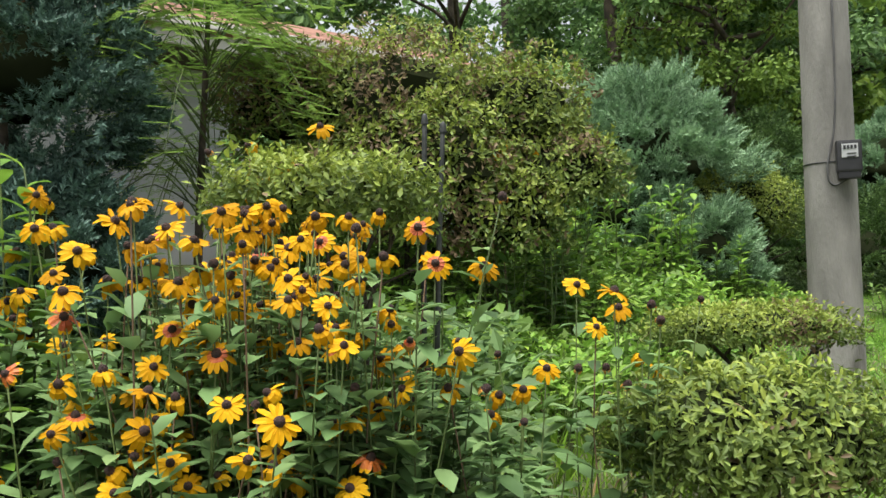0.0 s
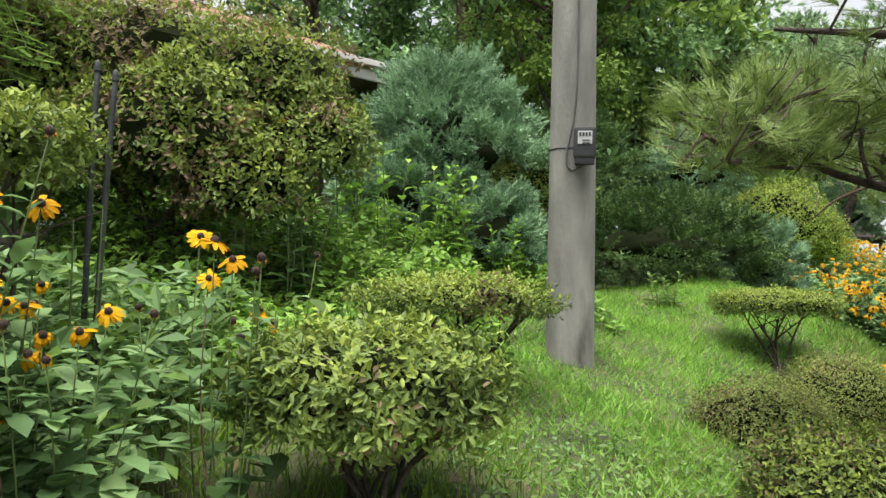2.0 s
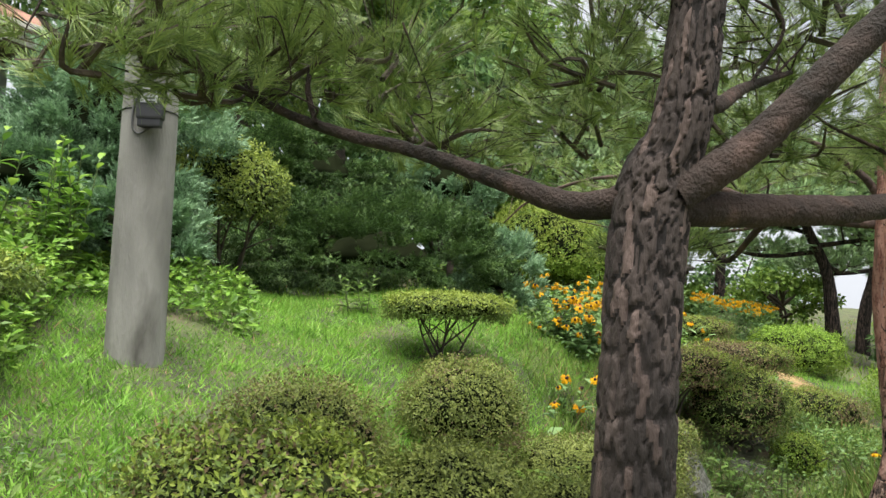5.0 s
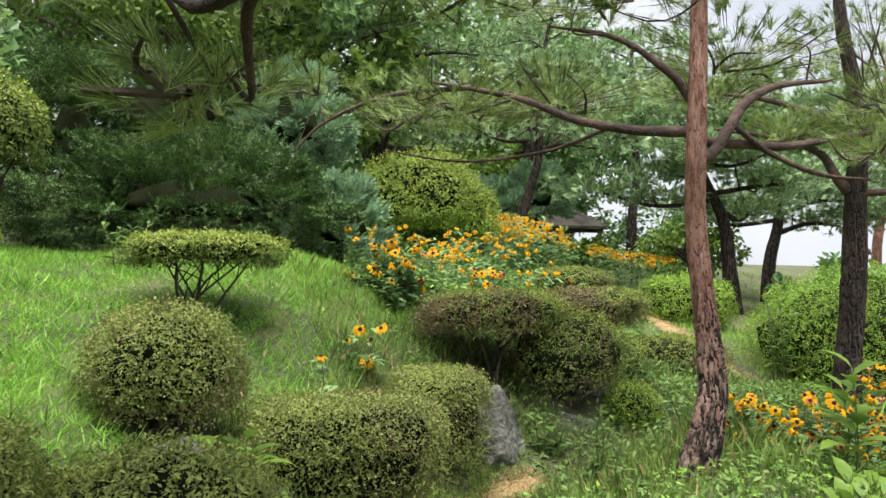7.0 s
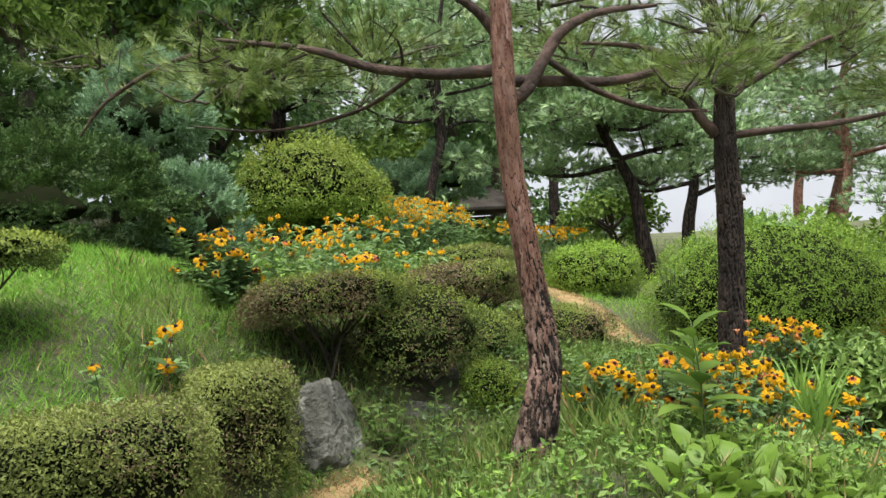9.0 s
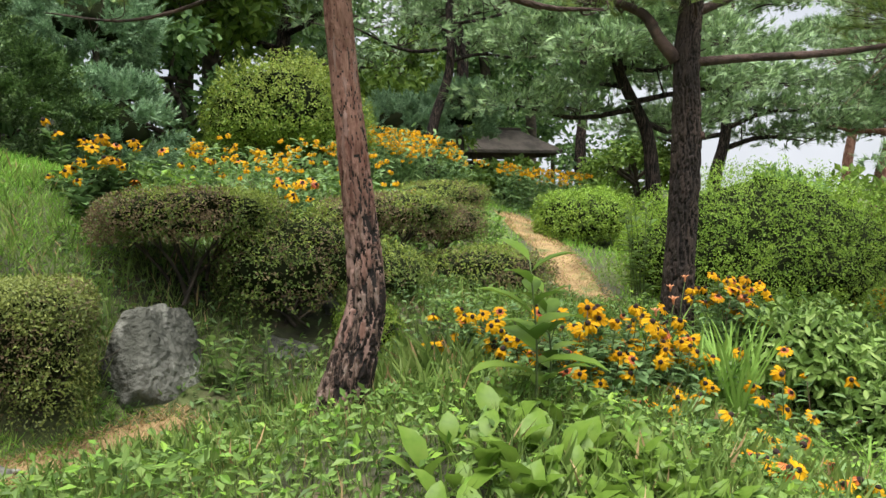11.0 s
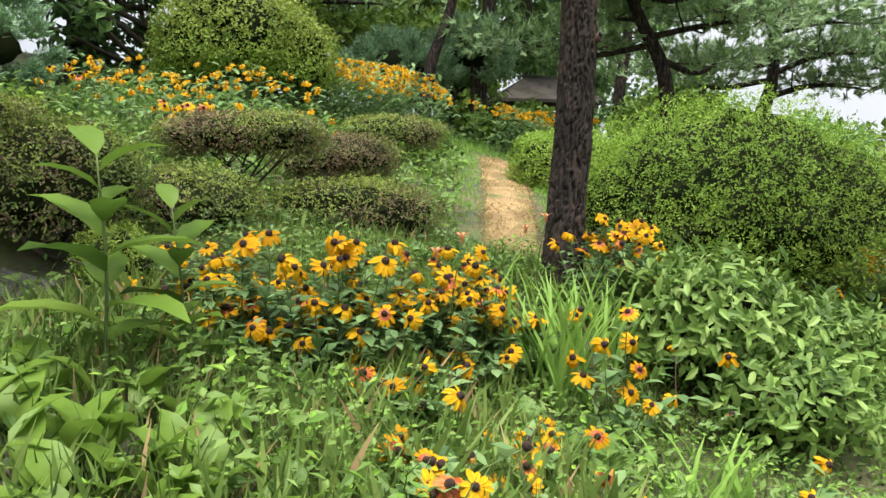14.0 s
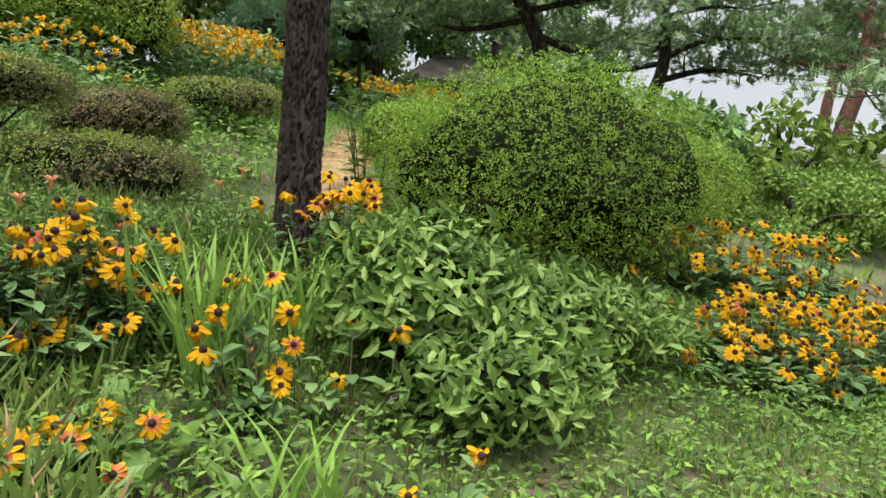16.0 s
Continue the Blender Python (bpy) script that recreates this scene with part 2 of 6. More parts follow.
M_SOIL = rough_stuff("mossy_soil", (0.04, 0.042, 0.02), (0.08, 0.1, 0.03), 9, 0.95, 0.8, spots=((0.1, 0.075, 0.045), 3.0, 0.56))
M_PATH = rough_stuff("straw_path", (0.16, 0.104, 0.044), (0.304, 0.208, 0.096), 24, 0.95, 0.6, spots=((0.096, 0.12, 0.032), 3.4, 0.55))
M_BARK_RED = bark_stuff("red_pine_bark", (0.2, 0.13, 0.1), (0.025, 0.017, 0.014), (0.33, 0.25, 0.21), 44, 0.2, ((0.16, 0.065, 0.045), (0.36, 0.2, 0.15)), (0.55, 1.15))
M_PLATE_GREY = rough_stuff("grey_bark_plate", (0.0187, 0.01353, 0.0112), (0.0561, 0.041, 0.0344), 30, 0.9, 0.7, (1, 1, 0.3), spots=((0.102, 0.07708, 0.0664), 20.0, 0.62), bump_scale=90)
M_PLATE_PINK = rough_stuff("pinkish_bark_plate", (0.05, 0.034, 0.028), (0.13, 0.092, 0.078), 30, 0.9, 0.7, (1, 1, 0.3), bump_scale=90)
M_PLATE_RED = rough_stuff("red_bark_plate", (0.14, 0.07, 0.05), (0.28, 0.18, 0.15), 30, 0.85, 0.6, (1, 1, 0.3), bump_scale=80)
M_PLATE_WARM = rough_stuff("brown_bark_plate", (0.03, 0.019, 0.014), (0.075, 0.05, 0.038), 34, 0.9, 0.7, (1, 1, 0.25), bump_scale=90)
M_PLATE_DARK = rough_stuff("dark_bark_plate", (0.02, 0.0135, 0.0105), (0.06, 0.041, 0.032), 34, 0.9, 0.7, (1, 1, 0.25), bump_scale=90)
# near-black: darker fissure bark with the shade of the cracks painted in
M_FISSURE = rough_stuff("shaded_bark_fissure", (0.008, 0.006, 0.005), (0.02, 0.014, 0.011), 40, 0.95, 0.6, (1, 1, 0.3))
M_LIMB = rough_stuff("limb_bark", (0.045, 0.027, 0.021), (0.12, 0.076, 0.062), 22, 0.9, 0.7, spots=((0.04, 0.032, 0.028), 7.0, 0.56), bump_scale=110)
M_LIMB_DARK = rough_stuff("mossy_dark_limb_bark", (0.02, 0.015, 0.011), (0.06, 0.04, 0.032), 22, 0.95, 0.8, spots=((0.12, 0.075, 0.06), 7.0, 0.6), bump_scale=110)
M_BARK_DARK = bark_stuff("dark_pine_bark", (0.05, 0.035, 0.029), (0.007, 0.0055, 0.005), (0.11, 0.076, 0.063), 52, 0.12)
# near-black leaf colour that paints in the shade inside bushes
M_INNER_SHADE = leafy("shaded_inner_leaf", (0.0083, 0.0115, 0.0055), (0.0153, 0.0202, 0.0083), (0.0243, 0.0307, 0.0125), 0.95, 0.0, 0.0)
M_ROCK = rough_stuff("grey_rock", (0.06, 0.062, 0.048), (0.16, 0.16, 0.135), 14, 0.9, 1.0, spots=((0.3, 0.3, 0.26), 6.0, 0.56), bump_scale=22)
M_ROCK_PALE = rough_stuff("pale_stone", (0.1, 0.1, 0.095), (0.27, 0.27, 0.26), 10, 0.9, 1.0, spots=((0.06, 0.07, 0.045), 7.0, 0.56), bump_scale=18)
M_CONCRETE = rough_stuff("pole_concrete", (0.15, 0.146, 0.132), (0.29, 0.282, 0.258), 8, 0.85, 0.35, (1, 1, 0.3), spots=((0.085, 0.08, 0.07), 3.0, 0.56), bump_scale=70)
M_BLACK = rough_stuff("black_plastic", (0.012, 0.012, 0.013), (0.03, 0.03, 0.032), 20, 0.4, 0.05)
M_DIAL = rough_stuff("meter_face", (0.36, 0.37, 0.37), (0.45, 0.46, 0.46), 20, 0.4, 0.02)
M_STEEL = rough_stuff("dark_steel", (0.03, 0.032, 0.035), (0.07, 0.07, 0.075), 30, 0.5, 0.1, metal=0.6)
M_CABLE = rough_stuff("grey_cable", (0.06, 0.06, 0.06), (0.1, 0.1, 0.1), 30, 0.6, 0.05)
M_STAKE = rough_stuff("dark_stake", (0.02, 0.024, 0.022), (0.05, 0.055, 0.05), 30, 0.7, 0.2)
M_WALL = rough_stuff("house_wall", (0.36, 0.37, 0.37), (0.46, 0.46, 0.46), 4, 0.9, 0.2)
M_FASCIA = rough_stuff("eave_board", (0.5, 0.47, 0.43), (0.62, 0.59, 0.55), 9, 0.8, 0.15)
M_ROOF = rough_stuff("brown_roof", (0.16, 0.07, 0.045), (0.26, 0.13, 0.09), 8, 0.85, 0.4)
M_THATCH = rough_stuff("shed_roof", (0.055, 0.047, 0.04), (0.12, 0.1, 0.085), 10, 0.95, 0.5)
M_WOOD = rough_stuff("dark_timber", (0.04, 0.026, 0.018), (0.09, 0.06, 0.04), 12, 0.8, 0.3, (1, 1, 0.2))
M_GLASS = rough_stuff("window_glass", (0.03, 0.04, 0.045), (0.06, 0.07, 0.075), 2, 0.08, 0.0)


# ---- mesh helpers ----
def unit(v):
    return v / np.maximum(np.linalg.norm(v, axis=-1, keepdims=True), 1e-9)


def mesh_of(name, chunks, mats, smooth=False):
    """One mesh out of (vertices, triangles, material index) chunks."""
    vs, fs, ms, base = [], [], [], 0
    for v, f, mi in chunks:
        vs.append(np.asarray(v, float).reshape(-1, 3))
        fs.append(np.asarray(f, np.int64).reshape(-1, 3) + base)
        ms.append(np.broadcast_to(np.asarray(mi, np.int32), (len(fs[-1]),)))
        base += len(vs[-1])
    v, f, mi = np.concatenate(vs), np.concatenate(fs), np.concatenate(ms)
    me = bpy.data.meshes.new(name)
    me.vertices.add(len(v))
    me.vertices.foreach_set("co", v.astype(np.float32).ravel())
    me.loops.add(3 * len(f))
    me.loops.foreach_set("vertex_index", f.astype(np.int32).ravel())
    me.polygons.add(len(f))
    me.polygons.foreach_set("loop_start", np.arange(0, 3 * len(f), 3, dtype=np.int32))
    for m in mats:
        me.materials.append(m)
    me.polygons.foreach_set("material_index", mi.astype(np.int32))
    me.polygons.foreach_set("use_smooth", np.full(len(f), smooth))
    me.update(calc_edges=True)
    return me


def link(name, me, parent=None, label="", kind=""):
    ob = new(name, me)
    if parent is not None:
        ob.parent = parent
    return tagged(ob, label, kind=kind)


def thing(name, at, label, category, group="", kind=""):
    ob = new(name)
    ob.empty_display_size = 0.1
    ob.location = at
    return tagged(ob, label, category, group, kind)


def part(name, bm, material, parent, label=""):
    me = bpy.data.meshes.new(name)
    bm.to_mesh(me)
    bm.free()
    me.materials.append(material)
    return link(name, me, parent, label)


def box_bm(sx, sy, sz, at=(0, 0, 0), bevel=0.0, turn=None):
    bm = bmesh.new()
    bmesh.ops.create_cube(bm, size=1, matrix=Matrix.Translation(at) @ (turn or Matrix()) @ Matrix.Diagonal((sx, sy, sz, 1)))
    if bevel:
        bmesh.ops.bevel(bm, geom=bm.edges[:], offset=bevel, segments=2, affect="EDGES", profile=0.7)
    return bm


DIAMOND = (np.array([(0, 0, 0), (-0.23, 0.55, 0.06), (0, 1, -0.05), (0.23, 0.55, 0.06)]), np.array([(0, 2, 1), (0, 3, 2)]))
_b = [(0, 0, 0)]
for _y, _w, _z in ((0.22, 0.17, 0.05), (0.5, 0.24, 0.06), (0.78, 0.15, 0.0)):
    _b += [(-_w, _y, _z + 0.05), (0, _y, _z), (_w, _y, _z + 0.05)]
_b.append((0, 1, -0.1))
BROAD = (np.array(_b), np.array([(0, 2, 1), (0, 3, 2), (1, 2, 5), (1, 5, 4), (2, 3, 6), (2, 6, 5), (4, 5, 8), (4, 8, 7), (5, 6, 9), (5, 9, 8), (7, 8, 10), (8, 9, 10)]))
OVAL = (np.array([(0, 0, 0), (-0.15, 0.3, 0.05), (0, 0.33, 0.0), (0.15, 0.3, 0.05), (-0.17, 0.68, 0.02), (0, 0.7, -0.03), (0.17, 0.68, 0.02), (0, 1, -0.12)]),
        np.array([(0, 2, 1), (0, 3, 2), (1, 2, 5), (1, 5, 4), (2, 3, 6), (2, 6, 5), (4, 5, 7), (5, 6, 7)]))
LEAF = (OVAL[0] * (1.5, 1, 1.3), OVAL[1])
BLADE = (np.array([(-0.5, 0, 0), (0.5, 0, 0), (0.35, 0.55, 0.05), (0, 1, 0.28)]), np.array([(0, 1, 2), (0, 2, 3)]))
SWORD = (np.array([(-0.5, 0, 0), (0, 0, 0.25), (0.5, 0, 0), (-0.5, 0.45, 0.6), (0, 0.45, 0.9), (0.5, 0.45, 0.6), (-0.3, 0.8, 2.2), (0, 0.8, 2.4), (0.3, 0.8, 2.2), (0, 1, 4.2)]),
         np.array([(0, 1, 4), (0, 4, 3), (1, 2, 5), (1, 5, 4), (3, 4, 7), (3, 7, 6), (4, 5, 8), (4, 8, 7), (6, 7, 9), (7, 8, 9)]))
NEEDLE = (np.array([(-0.5, 0, 0), (0.5, 0, 0), (0, 1, 0)]), np.array([(0, 1, 2)]))


def place(shape, P, D, N, S, W=None):
    """Copies of a small shape at P, its length along D, its face along N, S long; W: its width, where that is its own."""
    tv, tf = shape
    D = unit(D)
    X = np.cross(D, N)
    bad = np.linalg.norm(X, axis=1) < 1e-3
    X[bad] = np.cross(D[bad], (0.3, 0.9, 0.2))
    X = unit(X)
    Z = np.cross(X, D)
    S = np.broadcast_to(S, (len(P),))[:, None, None]
    W = S if W is None else np.broadcast_to(W, (len(P),))[:, None, None]
    v = P[:, None] + W * tv[None, :, 0:1] * X[:, None] + S * tv[None, :, 1:2] * D[:, None] + W * tv[None, :, 2:3] * Z[:, None]
    f = tf[None] + (np.arange(len(P)) * len(tv))[:, None, None]
    return v.reshape(-1, 3), f.reshape(-1, 3)


def smooth_line(pts, n):
    """A Catmull-Rom line through pts (rows of any width), n points long."""
    p = np.asarray(pts, float)
    p = np.vstack([2 * p[0] - p[1], p, 2 * p[-1] - p[-2]])
    out = []
    for u in np.linspace(0, len(p) - 3 - 1e-6, n):
        i, t = int(u), u - int(u)
        a, b, c, d = p[i:i + 4]
        out.append(0.5 * (2 * b + (c - a) * t + (2 * a - 5 * b + 4 * c - d) * t * t + (3 * b - a - 3 * c + d) * t ** 3))
    return np.array(out)


def tube(pts, n=12, sides=8, rough=0.0, seed=0):
    """A tapered limb along rows of (x, y, z, radius), with an uneven skin, closed at its tip."""
    line = smooth_line(pts, n)
    c, r = line[:, :3], np.maximum(line[:, 3], 0.0015)
    d = unit(np.gradient(c, axis=0))
    a = np.cross(d, (0.31, 0.2, 0.93))
    a[np.linalg.norm(a, axis=1) < 0.2] = (1, 0, 0)
    a = unit(a)
    for i in range(1, n):
        a[i] = unit(a[i - 1] - d[i] * (a[i - 1] @ d[i]))
    b = np.cross(d, a)
    th = np.linspace(0, 2 * np.pi, sides, endpoint=False)
    g = np.random.default_rng(seed)
    skin = 1 + rough * (0.7 * (g.random((n, sides)) - 0.5) * 2 + 0.6 * (g.random(sides) - 0.5)[None] * 2)
    ring = c[:, None] + (r[:, None] * skin)[..., None] * (np.cos(th)[None, :, None] * a[:, None] + np.sin(th)[None, :, None] * b[:, None])
    v = np.vstack([ring.reshape(-1, 3), c[-1] + d[-1] * r[-1]])
    i, j = np.meshgrid(np.arange(n - 1), np.arange(sides), indexing="ij")
    k = (j + 1) % sides
    q = [i * sides + j, i * sides + k, (i + 1) * sides + k, (i + 1) * sides + j]
    f = np.concatenate([np.stack([q[0], q[1], q[2]], -1).reshape(-1, 3), np.stack([q[0], q[2], q[3]], -1).reshape(-1, 3)])
    s = np.arange(sides)
    tip = np.stack([(n - 1) * sides + s, (n - 1) * sides + (s + 1) % sides, np.full(sides, n * sides)], -1)
    return v, np.vstack([f, tip])


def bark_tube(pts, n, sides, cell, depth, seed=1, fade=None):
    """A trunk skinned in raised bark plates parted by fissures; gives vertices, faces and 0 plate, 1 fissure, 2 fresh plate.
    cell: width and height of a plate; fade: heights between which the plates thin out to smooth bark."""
    line = smooth_line(pts, n)
    c, r = line[:, :3], np.maximum(line[:, 3], 0.002)
    d = unit(np.gradient(c, axis=0))
    a = np.zeros((n, 3))
    a[0] = unit(np.cross(d[0], (0.31, 0.2, 0.93)) if abs(d[0][2]) < 0.8 else np.cross(d[0], (0.2, 1.0, 0.1)))
    for i in range(1, n):
        a[i] = unit(a[i - 1] - d[i] * (a[i - 1] @ d[i]))
    b = np.cross(d, a)
    th = np.linspace(0, 2 * np.pi, sides, endpoint=False)
    arc = np.concatenate([[0], np.cumsum(np.linalg.norm(np.diff(c, axis=0), axis=1))])
    cols = max(5, int(round(2 * np.pi * r.mean() / cell[0])))
    g = np.random.default_rng(seed)
    rowsn = int(arc[-1] / cell[1]) + 4
    jx, jy, hue, tall = (g.random((rowsn, cols)) for _ in range(4))
    T, A = np.meshgrid(th, arc)
    ring = np.stack([np.cos(T), np.sin(T), A * 6], -1).reshape(-1, 3)
    U = T / (2 * np.pi) * cols + (0.3 * wobble(ring * 3, seed + 1, 5, 2.0) + 0.16 * wobble(ring * 8, seed + 2, 5, 2.0)).reshape(T.shape)
    V = A / cell[1] + 1.5 + (0.25 * wobble(ring * 2, seed + 3, 5, 2.0)).reshape(T.shape)
    f1, f2, who = np.full(T.shape, 9.0), np.full(T.shape, 9.0), np.zeros(T.shape, int)
    iu, iv = np.floor(U).astype(int), np.floor(V).astype(int)
    for du in (-2, -1, 0, 1, 2):
        for dv in (-1, 0, 1):
            cu, cv = iu + du, np.clip(iv + dv, 0, rowsn - 1)
            k = cu % cols
            q = np.hypot(U - (cu + 0.15 + 0.7 * jx[cv, k]), 0.65 * (V - (cv + 0.1 + 0.8 * jy[cv, k])))
            near_ = q < f1
            f2 = np.where(near_, f1, np.minimum(f2, q))
            who = np.where(near_, cv * cols + k, who)
            f1 = np.where(near_, q, f1)
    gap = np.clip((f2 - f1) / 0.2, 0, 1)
    h = gap * gap * (3 - 2 * gap) * (0.65 + 0.5 * tall.ravel()[who]) + 0.1 * wobble(ring * 14, seed + 4, 5, 2.0).reshape(T.shape)
    keep = np.ones(n)
    if fade:
        keep = 1 - 0.8 * np.clip((c[:, 2] - fade[0]) / (fade[1] - fade[0]), 0, 1)
    rr = r[:, None] * (1 + 0.03 * wobble(ring * (1, 1, 0.3), seed + 5, 5, 2.0).reshape(T.shape)) + depth * keep[:, None] * (h - 0.8) * np.minimum(1, r / r.mean())[:, None]
    v = c[:, None] + rr[..., None] * (np.cos(T)[..., None] * a[:, None] + np.sin(T)[..., None] * b[:, None])
    i, j = np.meshgrid(np.arange(n - 1), np.arange(sides), indexing="ij")
    k = (j + 1) % sides
    # faces sunk between plates take the fissure colour, crack shade included
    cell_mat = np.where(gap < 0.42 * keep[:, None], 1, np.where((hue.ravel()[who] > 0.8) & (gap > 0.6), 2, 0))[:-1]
    f = np.stack([np.stack([i * sides + j, i * sides + k, (i + 1) * sides + k], -1), np.stack([i * sides + j, (i + 1) * sides + k, (i + 1) * sides + j], -1)], 2).reshape(-1, 3)
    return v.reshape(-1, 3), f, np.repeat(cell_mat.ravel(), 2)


def wobble(d, seed, k=5, f=3.0):
    """Smooth noise over directions or places d, about -1 to 1."""
    g = np.random.default_rng(seed)
    out = np.zeros(len(d))
    for i in range(k):
        out += np.sin(d @ (unit(g.normal(size=3)) * f * (1 + 0.7 * i)) + g.random() * 6.28) / (1 + 0.4 * i)
    return out / 2.2


# ---- the lie of the land ----
KNOTS = np.array([
    (2.48, 4.5, 0.72), (1.6, 4.05, 0.76), (1.63, 2.8, 0.48), (4.69, 5.92, 0.61), (6.41, 6.06, 0.28), (7.34, 4.28, -0.2), (10.1, 5.8, -0.25),
    (12.06, 10.45, 0.22), (10.5, 13.0, 1.05), (0.1, 0, 0.05), (2.1, 0, -0.15), (4.5, 0.7, -0.46), (7, 1.2, -0.8), (9.6, 1.8, -1.12),
    (2.4, 6.4, 1.25), (5.2, 7.8, 1.2), (0, 4, 0.95), (0, 2, 0.42), (-1.5, 3, 0.75), (2, 2.2, 0.38), (10.8, 4.6, -0.85), (13, 5.2, -1.0),
    (6.6, 4.6, -0.42), (8, 11, 1.15), (5.5, 2.5, -0.35), (9.7, 4.4, -0.72), (3.1, 3.0, 0.36), (5.15, 4.1, -0.28), (9.0, 8.2, 0.15), (6.35, 5.15, -0.38), (10.4, 7.4, -0.22), (7.1, 5.3, -0.32), (0.0, 5.3, 1.4)])


def _plane(x, y):
    xs = np.where(x > 15, 15 + 9 * (1 - np.exp(-(x - 15) / 9)), np.where(x < -3, -3 - 4 * (1 - np.exp((x + 3) / 4)), x))
    ys = np.where(y > 20, 20 + 9 * (1 - np.exp(-(y - 20) / 9)), np.where(y < -2, -2 - 5 * (1 - np.exp((y + 2) / 5)), y))
    return 0.1 - 0.13 * xs + 0.17 * ys


_d2 = ((KNOTS[:, None, :2] - KNOTS[None, :, :2]) ** 2).sum(-1)
_wt = np.linalg.solve(np.exp(-_d2 / 1.7) + 0.03 * np.eye(len(KNOTS)), KNOTS[:, 2] - _plane(KNOTS[:, 0], KNOTS[:, 1]))


def land(x, y):
    """Height of the ground."""
    x, y = np.asarray(x, float), np.asarray(y, float)
    z = _plane(x, y)
    for (kx, ky, _), w in zip(KNOTS, _wt):
        z = z + w * np.exp(-((x - kx) ** 2 + (y - ky) ** 2) / 1.7)
    return z


def landz(x, y):
    return float(land(x, y))


def ground():
    far = 24 * np.geomspace(1, 40, 16)[1:]
    xs = np.concatenate([-far[::-1] + 18, np.arange(-6, 21.1, 0.22), far - 3])
    ys = np.concatenate([-far[::-1] + 20, np.arange(-4, 20.1, 0.22), far - 4])
    X, Y = np.meshgrid(xs, ys)
    Z = land(X, Y) + 0.012 * np.sin(X * 9 + 3 * np.sin(Y * 5)) * np.sin(Y * 8 + 2)
    v = np.stack([X, Y, Z], -1).reshape(-1, 3)
    nx, ny = len(xs), len(ys)
    i, j = np.meshgrid(np.arange(ny - 1), np.arange(nx - 1), indexing="ij")
    a, b, c, d = i * nx + j, i * nx + j + 1, (i + 1) * nx + j + 1, (i + 1) * nx + j
    f = np.concatenate([np.stack([a, b, c], -1).reshape(-1, 3), np.stack([a, c, d], -1).reshape(-1, 3)])
    ob = link("ground", mesh_of("ground", [(v, f, 0)], [M_SOIL], True))
    tagged(ob, "sloping garden ground of mossy soil under the plants", "ground", kind="structure")


ground()


def straw_path(points, half, label):
    """A trodden strip of dry straw; half: its half width at both ends."""
    mid = smooth_line(points, 60)
    d = unit(np.gradient(mid, axis=0))
    side = np.stack([d[:, 1], -d[:, 0]], -1)
    g = np.random.default_rng(3)
    rows = []
    for s in np.linspace(-1, 1, 9):
        w = np.linspace(half[0], half[1], 60) + 0.02 * np.sin(np.arange(60) * 0.23 + 2 * s) + 0.02 * g.random(60)
        p = mid + side * (s * w)[:, None]
        rows.append(np.column_stack([p, land(p[:, 0], p[:, 1]) + 0.012 * (1 - s * s) + 0.012]))
    v = np.stack(rows, 1).reshape(-1, 3)
    i, j = np.meshgrid(np.arange(59), np.arange(8), indexing="ij")
    a, b, c, e = i * 9 + j, i * 9 + j + 1, (i + 1) * 9 + j + 1, (i + 1) * 9 + j
    f = np.concatenate([np.stack([a, b, c], -1).reshape(-1, 3), np.stack([a, c, e], -1).reshape(-1, 3)])
    ob = link("path", mesh_of("path", [(v, f, 0)], [M_PATH], True))
    tagged(ob, label, "path", kind="structure")
    return mid


PATHWAY = straw_path([(10.32, 7.1), (10.45, 7.6), (10.7, 8.6), (11.0, 9.5), (11.38, 10.8), (11.7, 12.0)], (0.18, 0.26), "trodden footpath covered in dry tan straw")
TRAIL = straw_path([(5.6, 4.2), (5.9, 4.6), (6.2, 4.88), (6.42, 5.04), (6.62, 5.16)], (0.13, 0.05), "narrow bare strip of straw below the clipped bushes")


# ---- bushes ----
def crown_dirs(n, g, low):
    d = unit(g.normal(size=(n * 2, 3)))
    d = d[d[:, 2] > low][:n]
    return d


